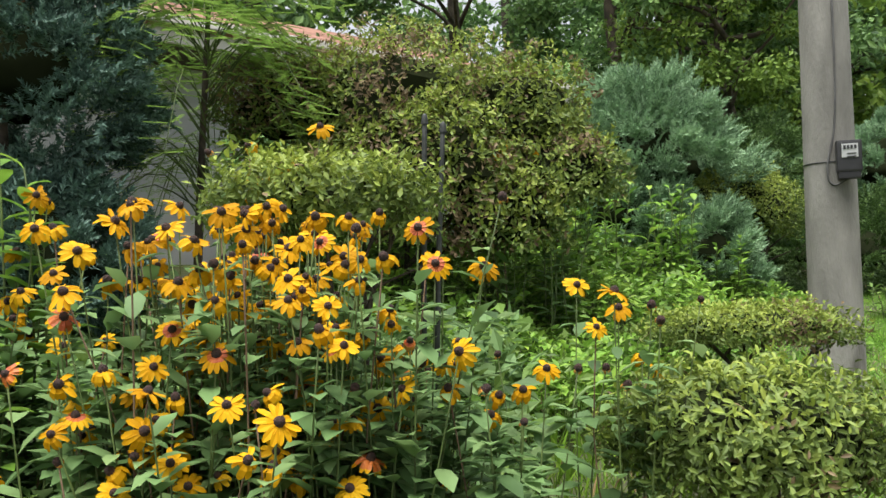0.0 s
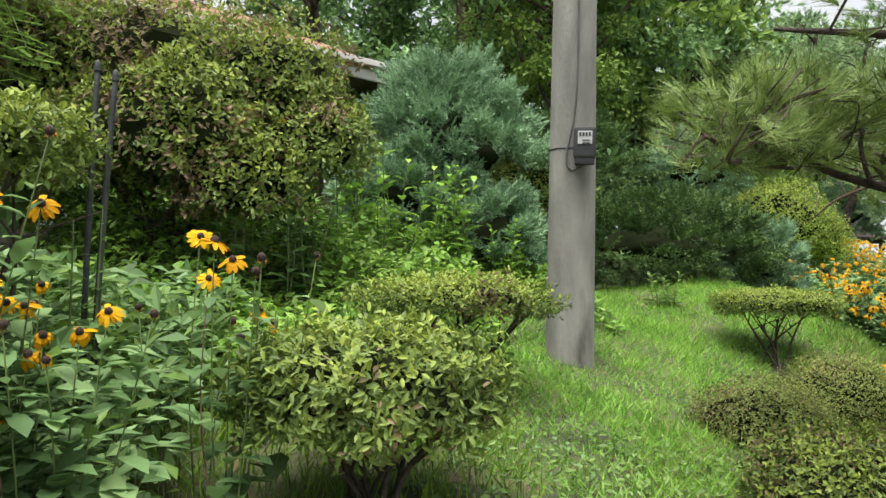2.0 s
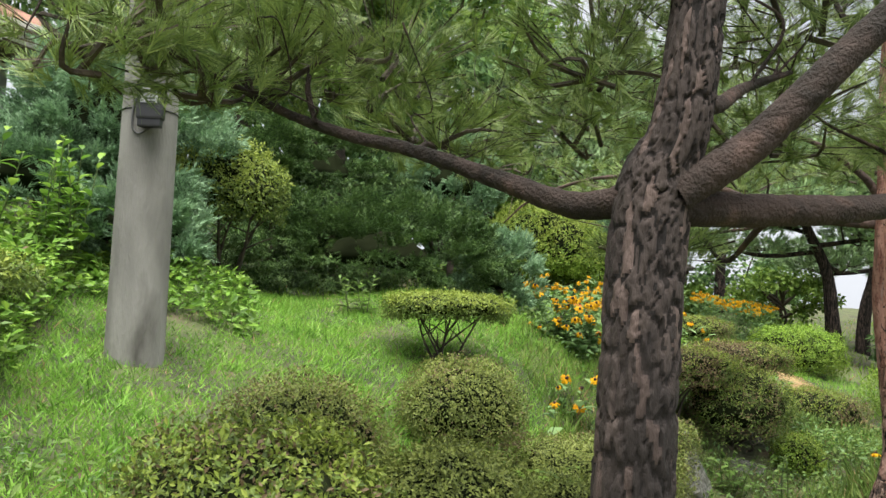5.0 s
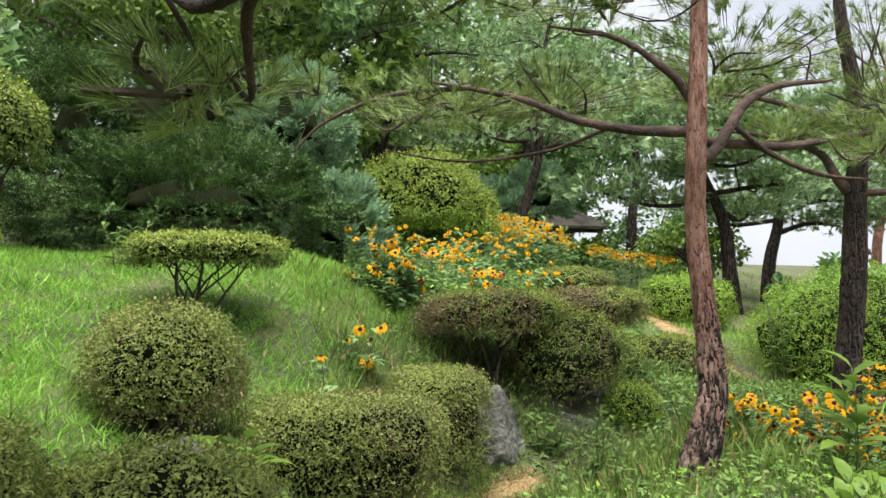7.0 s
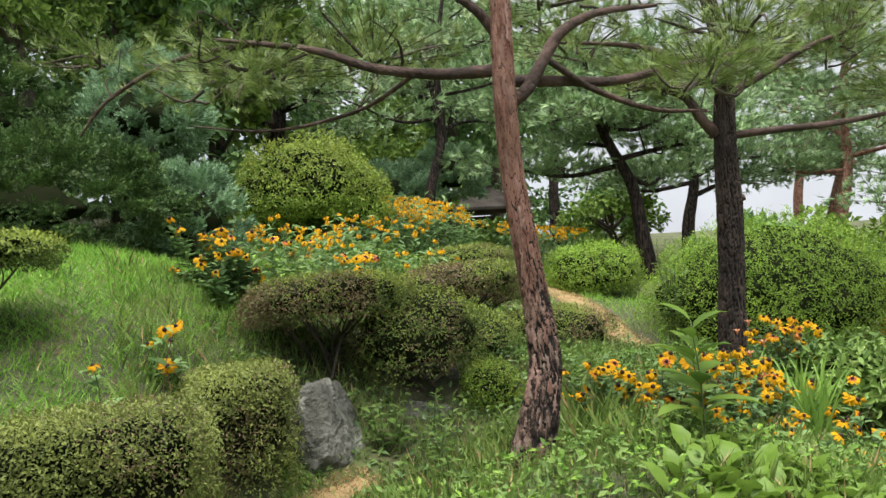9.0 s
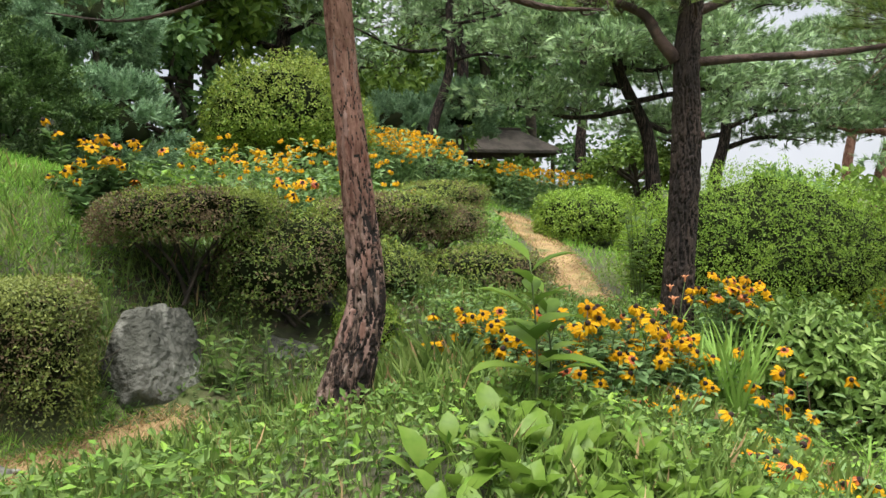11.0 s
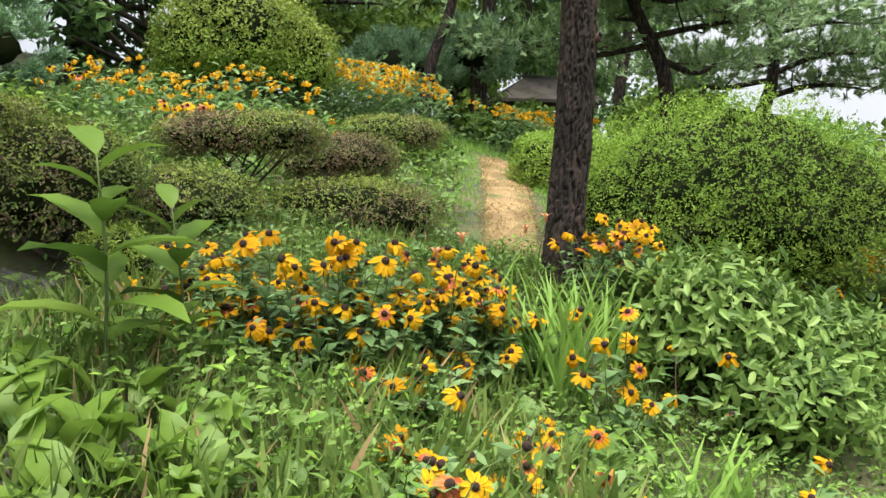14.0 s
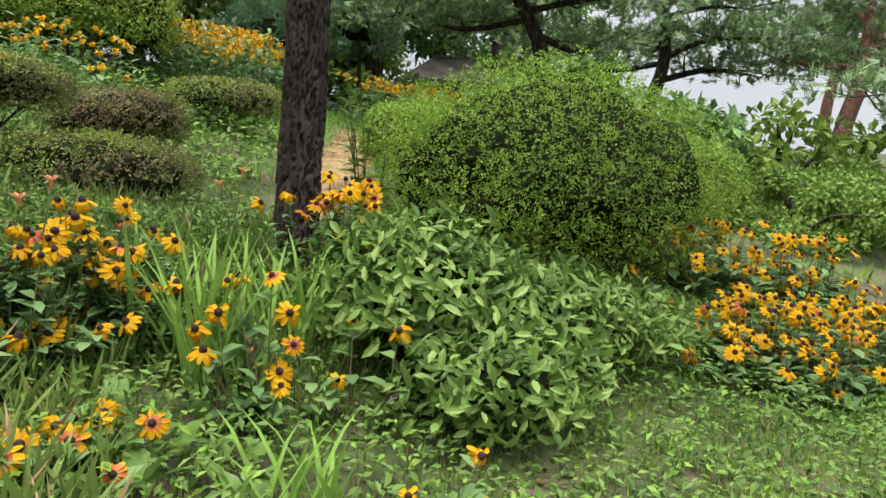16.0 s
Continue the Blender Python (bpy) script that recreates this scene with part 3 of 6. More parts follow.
def crown(at, rx, ry, up, down, n, leaf, mats, share_new=0.5, p=2.4, bumps=0.07, low=-0.6, rosette=5, shape=DIAMOND, seed=1, ragged=0.12, core=0.74, share_third=0.0):
    """Leaf rosettes over a rounded clipped crown; new growth sits on top and also paints in the light there. Centre at
    the origin of the thing plus at.
    """
    g = np.random.default_rng(seed)
    k = n // rosette
    d = crown_dirs(k, g, low)
    k = len(d)
    r = (np.abs(d) ** p).sum(1) ** (-1 / p)
    r = r * (1 + bumps * wobble(d, seed, 5, 4.0) + 0.35 * bumps * wobble(d, seed + 9, 4, 13.0))
    r = r * (1 - ragged * g.random(k) ** 2.2 * 2 + 0.03 * g.normal(size=k)) * np.where(g.random(k) < 0.3, 0.86, 1.0)
    size = np.array([rx, ry, 1.0]) * np.ones((k, 1))
    size[:, 2] = np.where(d[:, 2] > 0, up, down)
    P = np.asarray(at) + d * r[:, None] * size
    nor = unit(d / size)
    axis = unit(nor + 0.35 * g.normal(size=(k, 3)) + (0, 0, 0.25))
    t1 = unit(np.cross(axis, g.normal(size=(k, 3))))
    t2 = np.cross(axis, t1)
    chunks = []
    for q in range(rosette):
        a = 6.283 * (q + 0.4 * g.random(k)) / rosette
        lift = 0.35 + 0.5 * g.random(k)
        out = np.cos(a)[:, None] * t1 + np.sin(a)[:, None] * t2
        D = unit(out + axis * lift[:, None])
        N = unit(axis - out * 0.3)
        s = leaf * (0.7 + 0.6 * g.random(k))
        v, f = place(shape, P + 0.45 * leaf * g.normal(size=(k, 3)), unit(D + 0.35 * g.normal(size=(k, 3))), N, s)
        # second leaf colour on upward faces: new growth, and on bushes painted top light
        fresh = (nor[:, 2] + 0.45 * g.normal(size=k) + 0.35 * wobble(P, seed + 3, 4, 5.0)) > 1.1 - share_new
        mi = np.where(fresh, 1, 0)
        if share_third:
            mi = np.where(wobble(P, seed + 5, 4, 6.0) + 0.5 * g.normal(size=k) > 1.2 - 2 * share_third, 2, mi)
        chunks.append((v, f, np.repeat(mi, len(shape[1]))))
    # solid core whose near-black colour stands for shade between the leaves
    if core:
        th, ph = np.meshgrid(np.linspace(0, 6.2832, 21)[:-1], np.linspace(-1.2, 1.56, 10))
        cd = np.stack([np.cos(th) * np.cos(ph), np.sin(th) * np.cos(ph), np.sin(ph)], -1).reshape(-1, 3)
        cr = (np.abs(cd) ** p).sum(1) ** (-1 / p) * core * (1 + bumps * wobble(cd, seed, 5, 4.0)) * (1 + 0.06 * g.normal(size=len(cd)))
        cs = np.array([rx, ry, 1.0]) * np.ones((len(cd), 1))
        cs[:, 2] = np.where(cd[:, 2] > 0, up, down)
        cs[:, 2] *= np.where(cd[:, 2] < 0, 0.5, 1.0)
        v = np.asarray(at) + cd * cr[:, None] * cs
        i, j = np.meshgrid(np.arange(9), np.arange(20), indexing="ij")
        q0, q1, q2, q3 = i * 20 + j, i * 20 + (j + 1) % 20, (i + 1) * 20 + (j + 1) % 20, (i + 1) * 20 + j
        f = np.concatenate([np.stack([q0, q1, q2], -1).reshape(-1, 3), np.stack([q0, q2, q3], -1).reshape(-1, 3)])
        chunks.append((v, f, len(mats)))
    return mesh_of("crown", chunks, list(mats) + [M_INNER_SHADE], False)


def stems(at_low, at_high, spread, n, radius, seed, name="stem", parent=None, mat=None):
    """Crooked stems that fan out from the root into the crown, each a part."""
    g = np.random.default_rng(seed)
    for i in range(n):
        a = 6.283 * (i + 0.5 * g.random()) / n
        out = np.array([np.cos(a) * spread[0], np.sin(a) * spread[1], 0]) * (0.55 + 0.5 * g.random())
        lo = np.asarray(at_low) + 0.06 * g.normal(size=3) * (1, 1, 0)
        hi = np.asarray(at_high) + out
        mid = lo * 0.5 + hi * 0.5 - out * 0.15 + 0.03 * g.normal(size=3)
        ch = [(*tube([(*lo, radius), (*mid, radius * 0.75), (*hi, radius * 0.4)], 9, 6, 0.12, seed + i), 0)]
        for k in range(3):
            q = mid + (hi - mid) * (0.2 + 0.3 * k)
            e = q + np.array([g.normal() * 0.11, g.normal() * 0.11, 0.1 + 0.06 * g.random()])
            ch.append((*tube([(*q, radius * 0.45), (*(q * 0.5 + e * 0.5 + 0.01), radius * 0.35), (*e, radius * 0.2)], 5, 5, 0.1, k), 0))
        link(name, mesh_of(name, ch, [mat or M_TWIG], True), parent)


SHADED = []


def azalea(x, y, top, rx, ry, up, down, n, leaf, label, mats=None, share_new=0.5, p=2.4, stem=5, group="clipped azaleas", seed=1, bumps=0.1, third=0.0, low=-0.6, category="bush", name="azalea_bush", radius=0.014, shape=DIAMOND, rosette=5, core=0.74, ragged=0.14, lobes=(), lean=(0, 0)):
    z = landz(x, y)
    root = thing(name, (x, y, z), label, category, group)
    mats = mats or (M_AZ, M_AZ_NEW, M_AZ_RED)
    centre = (lean[0], lean[1], top - z - up)
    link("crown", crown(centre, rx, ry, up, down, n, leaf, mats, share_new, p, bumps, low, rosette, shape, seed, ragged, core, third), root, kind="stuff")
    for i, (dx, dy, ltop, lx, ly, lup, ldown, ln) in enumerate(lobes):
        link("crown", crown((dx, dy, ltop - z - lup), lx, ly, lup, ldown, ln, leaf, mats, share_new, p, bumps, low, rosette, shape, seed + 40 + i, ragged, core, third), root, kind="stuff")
    if centre[2] - down < 0.06:
        SHADED.append((x, y, 0.7 * rx, 0.7 * ry))
    if stem:
        stems((0, 0, -0.03), (lean[0], lean[1], centre[2] - down * 0.45), (rx * 0.75, ry * 0.75), stem, radius, seed, parent=root)
    return root


azalea(1.12, 2.6, 1.15, 0.47, 0.42, 0.27, 0.17, 11400, 0.037, "domed green azalea with pale fresh tips, open twiggy underside", share_new=0.12, seed=11, bumps=0.16, third=0.1, shape=OVAL, stem=8, core=0.7, ragged=0.26, rosette=6)
azalea(1.64, 3.85, 1.3, 0.5, 0.38, 0.13, 0.09, 8500, 0.029, "flat-topped azalea on crooked bare stems above grass", share_new=0.5, seed=12, bumps=0.2, third=0.15, stem=6, core=0.6, ragged=0.3, radius=0.016)
azalea(3.02, 2.68, 0.74, 0.45, 0.4, 0.4, 0.3, 24000, 0.025, "low rounded azalea mound with glossy dark leaves", share_new=0.42, seed=13, third=0.1, core=0.8)
azalea(3.3, 3.8, 0.76, 0.4, 0.36, 0.32, 0.2, 21000, 0.019, "rounded clipped bush with brownish small leaves", (M_BOX, M_BOX_NEW, M_AZ_RED), 0.35, seed=14, third=0.35, core=0.76, rosette=3)
azalea(4.38, 4.72, 0.78, 0.4, 0.36, 0.34, 0.3, 21000, 0.019, "small ball-clipped bush with dense brown-green leaves", (M_BOX, M_BOX_NEW, M_AZ_RED), 0.35, seed=15, third=0.3, core=0.76, rosette=3)
azalea(3.72, 2.95, 0.62, 0.32, 0.3, 0.25, 0.2, 16000, 0.019, "low rounded clipped bush beside the pine", (M_BOX, M_BOX_NEW, M_AZ_RED), 0.5, seed=16, core=0.76, rosette=3)
azalea(4.32, 3.15, 0.42, 0.42, 0.32, 0.25, 0.2, 18000, 0.019, "low clipped bush with yellowish green leaves above a stone", (M_BOX, M_BOX_NEW, M_AZ_RED), 0.5, seed=17, core=0.76, rosette=3)
azalea(5.25, 4.62, 0.31, 0.5, 0.36, 0.24, 0.55, 30000, 0.019, "box-clipped bush with a flat green top", (M_BOX, M_BOX_NEW, M_AZ_RED), 0.55, p=5.0, seed=18, third=0.2, bumps=0.03, core=0.76, rosette=3)
azalea(5.98, 5.2, 0.36, 0.27, 0.34, 0.2, 0.62, 23000, 0.019, "box-clipped dark green bush against a grey rock", (M_BOX, M_BOX_NEW, M_AZ_RED), 0.3, p=5.0, seed=19, third=0.1, bumps=0.04, core=0.76, rosette=3)
azalea(4.55, 5.76, 1.21, 0.5, 0.4, 0.11, 0.15, 12000, 0.0234, "flat table-clipped azalea on slender spreading stems", share_new=0.95, seed=20, p=3.0, bumps=0.06, stem=7, radius=0.012, core=0.8, lean=(0.1, 0.2))
azalea(6.75, 6.05, 0.83, 0.56, 0.45, 0.18, 0.2, 18400, 0.0216, "wide flat-topped azalea with bronzed leaves on bare stems", share_new=0.55, seed=21, p=3.2, third=0.45, stem=7, core=0.8)
azalea(7.35, 5.95, 0.66, 0.48, 0.4, 0.3, 0.5, 12879, 0.0216, "dark rounded azalea reaching down to the ground", share_new=0.3, seed=22, third=0.35, core=0.8)
azalea(7.92, 6.6, 0.46, 0.54, 0.45, 0.3, 0.65, 14719, 0.0234, "rounded azalea with dark green leaves", share_new=0.4, seed=23, third=0.3, core=0.8)
azalea(8.3, 7.2, 0.83, 0.58, 0.45, 0.16, 0.22, 14719, 0.0234, "flat-topped azalea with dark bronzed leaves", share_new=0.4, seed=24, p=3.0, third=0.5, core=0.8)
azalea(9.05, 8.25, 0.76, 0.55, 0.45, 0.22, 0.25, 14719, 0.0225, "rounded azalea with bronzed red-brown leaves", share_new=0.2, seed=25, third=0.65, core=0.8)
azalea(9.02, 6.95, 0.38, 0.6, 0.5, 0.28, 0.6, 16000, 0.0234, "wide low azalea with brown-tinged leaves", share_new=0.5, seed=26, p=2.8, third=0.5, core=0.8)
azalea(9.9, 10.2, 1.08, 0.58, 0.45, 0.2, 0.25, 12879, 0.0234, "table-clipped azalea beside the straw path", share_new=0.5, seed=27, p=2.8, third=0.25, core=0.8)
azalea(-0.1, 5.0, 3.1, 0.75, 0.62, 0.72, 0.75, 17000, 0.042, "large loose azalea with yellow-green and bronzed leaves", share_new=0.7, seed=28, third=0.36, bumps=0.2, stem=11, radius=0.022, low=-0.5, ragged=0.3, name="tall_azalea_bush", group="tall bushes", core=0.66, rosette=6,
       lobes=((-0.72, -0.05, 2.96, 0.5, 0.45, 0.42, 0.4, 8000), (0.62, -0.12, 2.84, 0.55, 0.45, 0.45, 0.5, 9000), (0.95, -0.3, 2.35, 0.36, 0.34, 0.3, 0.3, 4500), (0.12, -0.42, 2.5, 0.55, 0.35, 0.4, 0.5, 8000), (-0.5, -0.38, 2.3, 0.42, 0.32, 0.32, 0.35, 5000), (0.55, -0.45, 2.1, 0.4, 0.3, 0.3, 0.35, 4500)))
azalea(-0.36, 2.95, 1.93, 0.47, 0.36, 0.16, 0.22, 8500, 0.036, "flat-topped azalea on dark twiggy stems", share_new=0.55, seed=29, bumps=0.2, third=0.15, stem=8, core=0.5, ragged=0.34)
azalea(7.72, 5.62, 0.14, 0.2, 0.2, 0.19, 0.2, 5750, 0.0200, "small ball-clipped green bush among stones", (M_DOME, M_AZ_NEW, M_AZ_RED), 0.2, seed=37, core=0.78)
azalea(-0.6, 2.1, 0.55, 0.4, 0.3, 0.2, 0.2, 7359, 0.0306, "low azalea at the foot of the flowers", share_new=0.7, seed=30, core=0.8)
azalea(12.1, 10.55, 1.0, 0.7, 0.7, 0.5, 0.45, 18400, 0.0350, "rounded green hedge bush beside the straw path", (M_DOME, M_HEDGE_NEW, M_AZ_RED), 0.35, seed=31, group="rounded hedge bushes", name="hedge_bush", core=0.78)
azalea(12.22, 7.4, 1.06, 1.42, 1.35, 1.05, 1.0, 100000, 0.026, "large domed hedge bush, dark glossy leaves with bright tips", (M_DOME, M_HEDGE_NEW, M_AZ_RED), 0.8, seed=32, group="rounded hedge bushes", name="hedge_bush", bumps=0.08, core=0.8, ragged=0.2, p=2.0)
azalea(14.6, 9.6, 0.7, 1.2, 1.0, 0.7, 0.6, 25759, 0.0340, "domed hedge bush with bright green leaves", (M_DOME, M_HEDGE_NEW, M_AZ_RED), 0.5, seed=33, group="rounded hedge bushes", name="hedge_bush", core=0.78)
azalea(8.25, 12.0, 2.85, 1.05, 0.95, 0.95, 0.45, 30000, 0.044, "tall domed bush with bright yellow-green leaves", (M_DOME, M_AZ_NEW, M_AZ_RED), 0.75, seed=34, group="tall bushes", name="domed_bush", p=2.3, bumps=0.1, core=0.75, ragged=0.24, lobes=((0.6, -0.1, 2.5, 0.62, 0.7, 0.7, 0.5, 10000), (-0.55, 0.0, 2.6, 0.55, 0.6, 0.7, 0.6, 8000)))
azalea(3.0, 7.5, 2.5, 0.55, 0.48, 0.45, 0.4, 12879, 0.0342, "bush with yellow top and dark bare lower stems", (M_AZ, M_AZ_NEW, M_AZ_RED), 0.85, seed=35, group="tall bushes", stem=6, radius=0.02, core=0.8)


def clipped_strip():
    """The knee-high clipped azalea edging along the near border, with its stone."""
    root = thing("low_hedge", (1.4, 2.0, landz(1.4, 2.0)), "low clipped yellow-green azalea edging above the path", "hedge")
    z0 = landz(1.4, 2.0)
    g = np.random.default_rng(5)
    n = 26000
    u, w = g.random(n) * 3.4 - 1.7, g.random(n) * 1.0 - 0.45
    x, y = 1.3 + u, 1.85 + w
    z = np.maximum(land(x, y) + 0.1, 0.41 - 0.02 * u) + 0.02 * np.sin(x * 7 + y * 3) + 0.03 * g.random(n)
    side = g.random(n) < 0.18
    y = np.where(side, 1.42 - 0.03 * g.random(n), y)
    z = np.where(side, z - g.random(n) * 0.35, z)
    P = np.column_stack([x - 1.4, y - 2.0, z - z0])
    D = unit(np.column_stack([g.normal(size=n), g.normal(size=n) - side * 1.2, 0.5 + 0.5 * g.random(n)]))
    v, f = place(DIAMOND, P, D, np.tile((0, -0.2, 1.0), (n, 1)), 0.026 + 0.018 * g.random(n))
    mi = np.where(wobble(P, 3, 4, 4.0) + 0.6 * g.normal(size=n) > 0.9, 2, np.where(g.random(n) < 0.7, 1, 0))
    link("crown", mesh_of("crown", [(v, f, np.repeat(mi, 2))], [M_BOX, M_AZ_NEW, M_AZ_RED]), root, kind="stuff")
    bm = box_bm(3.4, 0.8, 0.3, (-0.1, -0.15, 0.36 - z0 - 0.15), 0.06)
    part("inner_core", bm, M_BOX, root)


clipped_strip()


# ---- conifers ----
def plumes(P, nor, g, length, needle, width, up_bias, mats, jitter=0.35, per=40, open_=0.7):
    """Feathery plumes that point outward and up, each set with short needles."""
    n = len(P)
    ax = unit(nor + (0, 0, up_bias) + jitter * g.normal(size=(n, 3)))
    L = length * (0.55 + 0.8 * g.random(n))
    t1 = unit(np.cross(ax, g.normal(size=(n, 3))))
    t2 = np.cross(ax, t1)
    chunks = []
    for q in range(per):
        u = ((q + g.random(n)) / per)
        a = q * 2.4 + 6.283 * g.random(n) * 0.3
        ray = np.cos(a)[:, None] * t1 + np.sin(a)[:, None] * t2
        D = unit(ax * (0.45 + 0.5 * u)[:, None] + open_ * ray * (1.15 - 0.75 * u)[:, None])
        base = P + ax * ((u - 0.55) * L)[:, None]
        v, f = place(NEEDLE, base, D, np.cross(D, ax) + ray * 0.2, needle * (1.15 - 0.4 * u) * (0.75 + 0.5 * g.random(n)), width)
        chunks.append((v, f, 0))
    return mesh_of("crown", chunks, mats)


def boughs(n, g, size, low=-0.4, cone=0.0, bumps=0.1, seed=1, tufts=60, flat=0.7, rad=0.24):
    """Places and outward directions of shoots, gathered into tufted boughs with hollows between them."""
    size = np.asarray(size)
    d = unit(g.normal(size=(tufts * 14, 3)))
    d = d[d[:, 2] > low]
    keep = [0]
    for i in range(1, len(d)):
        if len(keep) < tufts and np.min(np.linalg.norm(d[keep] - d[i], axis=1)) > 2.75 / np.sqrt(tufts):
            keep.append(i)
    d = d[keep]
    r = 0.86 + bumps * wobble(d, seed, 5, 5.0) + 0.12 * g.random(len(d))
    c = d * r[:, None] * size
    c[:, :2] *= (1 - cone * np.clip(d[:, 2], 0, 1))[:, None]
    which = g.integers(len(d), size=n)
    e = unit(g.normal(size=(n, 3)) + 0.7 * d[which])
    spread = rad * size.mean() * (0.7 + 0.6 * g.random(len(d)))[which]
    P = c[which] + e * spread[:, None] * (g.random((n, 1)) ** 0.5) * (1, 1, flat)
    nor = unit(0.8 * unit(d / size)[which] + 0.8 * e * (1, 1, flat))
    return P, nor


def core_blob(size, cone=0.0, k=0.8, bumps=0.1, seed=1):
    th, ph = np.meshgrid(np.linspace(0, 6.2832, 21)[:-1], np.linspace(-1.1, 1.56, 12))
    d = np.stack([np.cos(th) * np.cos(ph), np.sin(th) * np.cos(ph), np.sin(ph)], -1).reshape(-1, 3)
    v = d * (k * (1 + bumps * wobble(d, seed, 5, 5.0)))[:, None] * np.asarray(size)
    v[:, :2] *= (1 - cone * np.clip(d[:, 2], 0, 1))[:, None]
    v[:, 2] *= np.where(v[:, 2] < 0, 0.45, 1.0)
    i, j = np.meshgrid(np.arange(11), np.arange(20), indexing="ij")
    a, b, c, e = i * 20 + j, i * 20 + (j + 1) % 20, (i + 1) * 20 + (j + 1) % 20, (i + 1) * 20 + j
    return v, np.concatenate([np.stack([a, b, c], -1).reshape(-1, 3), np.stack([a, c, e], -1).reshape(-1, 3)])


def conifer(x, y, zmid, size, n, length, needle, width, mat, label, name="juniper", up=0.45, cone=0.3, seed=1, low=-0.5, bumps=0.14, trunk=0.05, per=25, open_=0.85, tufts=60, flat=0.75, jitter=0.35, rad=0.24, core=0.56):
    z = landz(x, y)
    root = thing(name, (x, y, z), label, "conifer", "garden conifers")
    g = np.random.default_rng(seed)
    P, nor = boughs(n, g, size, low, cone, bumps, seed, tufts, flat, rad)
    c = link("crown", plumes(P, nor, g, length, needle, width, up, [mat], jitter, per, open_), root, kind="stuff")
    c.location = (0, 0, zmid - z)
    # added dark core; shade behind the boughs is painted into it
    inner = link("inner_core", mesh_of("inner_core", [(*core_blob(size, cone, core, bumps, seed), 0)], [M_INNER_SHADE], True), root)
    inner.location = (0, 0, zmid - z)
    t = tube([(0, 0, -0.1, trunk), (0.02, 0.01, (zmid - z) * 0.5, trunk * 0.9), (0, 0, zmid - z + size[2] * 0.4, trunk * 0.4)], 8, 8, 0.1)
    link("trunk", mesh_of("trunk", [(*t, 0)], [M_TWIG], True), root)
    return root


JL, JN, JW = 0.17, 0.05, 0.012
conifer(2.05, 7.3, 2.45, (0.82, 0.75, 0.9), 3800, JL, JN, JW, M_JUN, "tall blue-green juniper with upright feathery tips", cone=0.4, seed=41, tufts=80, rad=0.28)
conifer(1.55, 6.8, 1.95, (0.6, 0.5, 0.4), 1300, JL, JN, JW, M_JUN, "blue-green juniper growth spreading beside the tall one", seed=42, cone=0.15, tufts=44, flat=0.6)
conifer(2.3, 6.65, 1.6, (0.55, 0.45, 0.45), 1300, JL, JN, JW, M_JUN, "low blue-green juniper behind the utility pole", seed=43, cone=0.2, tufts=44)
YEW = dict(name="yew_bush", core=0.4, up=0.12, low=-0.9, open_=1.2, flat=0.35, jitter=0.25, per=22)
conifer(4.72, 8.75, 1.62, (1.5, 0.95, 0.68), 6200, 0.16, 0.036, 0.013, M_YEW, "wide dark green yew with layered needles", cone=0.15, seed=44, bumps=0.12, tufts=120, rad=0.24, **YEW)
conifer(6.2, 8.8, 1.45, (0.5, 0.45, 0.6), 1000, 0.17, JN, JW, M_JUN, "blue-green juniper close beside the yew", seed=45, cone=0.3, tufts=40)
conifer(5.98, 10.1, 2.75, (0.68, 0.66, 0.72), 1700, 0.18, 0.052, 0.013, M_JUN, "rounded pale blue juniper behind the yew", seed=46, cone=0.25, tufts=54)
conifer(4.2, 10.3, 2.75, (1.1, 0.9, 0.8), 2800, 0.18, 0.042, 0.014, M_YEW, "dark conifer standing behind the yew", seed=47, tufts=70, **YEW)
conifer(3.55, 9.4, 2.2, (0.6, 0.6, 1.2), 2200, 0.18, 0.042, 0.014, M_YEW, "upright dark conifer behind the yellow-topped bush", seed=53, tufts=60, **YEW)
conifer(10.9, 15.6, 2.35, (0.95, 0.8, 0.65), 1500, 0.24, 0.06, 0.018, M_JUN, "low rounded blue juniper in the upper garden", seed=48, cone=0.1)
conifer(12.5, 16.2, 2.75, (0.8, 0.7, 0.8), 1400, 0.24, 0.06, 0.018, M_JUN, "rounded blue juniper in the upper garden", seed=49, cone=0.1)
DARK = dict(name="dark_conifer", up=0.3, per=24, flat=0.8, open_=1.0)
conifer(-2.2, 3.95, 2.55, (0.72, 0.6, 0.8), 3200, 0.11, 0.036, 0.013, M_DARKCON, "dense dark conifer with tufted grey-green tips", cone=0.1, seed=50, tufts=90, rad=0.24, **DARK)
conifer(-2.75, 4.3, 1.6, (0.95, 0.6, 0.9), 1500, 0.14, 0.045, 0.014, M_DARKCON, "dark conifer growth at the garden edge", cone=0.1, seed=52, **DARK)
conifer(-1.92, 3.75, 1.55, (0.55, 0.5, 0.5), 2000, 0.11, 0.036, 0.013, M_DARKCON, "lower growth of a dark tufted conifer", cone=0.0, seed=51, tufts=60, rad=0.26, **DARK)


# ---- pines ----
def needle_tufts(P, D, g, length, width, per):
    chunks = []
    n = len(P)
    t1 = unit(np.cross(D, g.normal(size=(n, 3))))
    t2 = np.cross(D, t1)
    for q in range(per):
        a = 6.283 * (q * 0.618 + g.random(n))
        spread = 0.25 + 0.75 * g.random(n)
        dirn = unit(D + spread[:, None] * (np.cos(a)[:, None] * t1 + np.sin(a)[:, None] * t2))
        start = P - D * (g.random(n) * length * 0.5)[:, None]
        v, f = place(NEEDLE, start, dirn, np.cross(dirn, t2) + 1e-3, length * (0.7 + 0.5 * g.random(n)), width)
        chunks.append((v, f, 0))
    return chunks


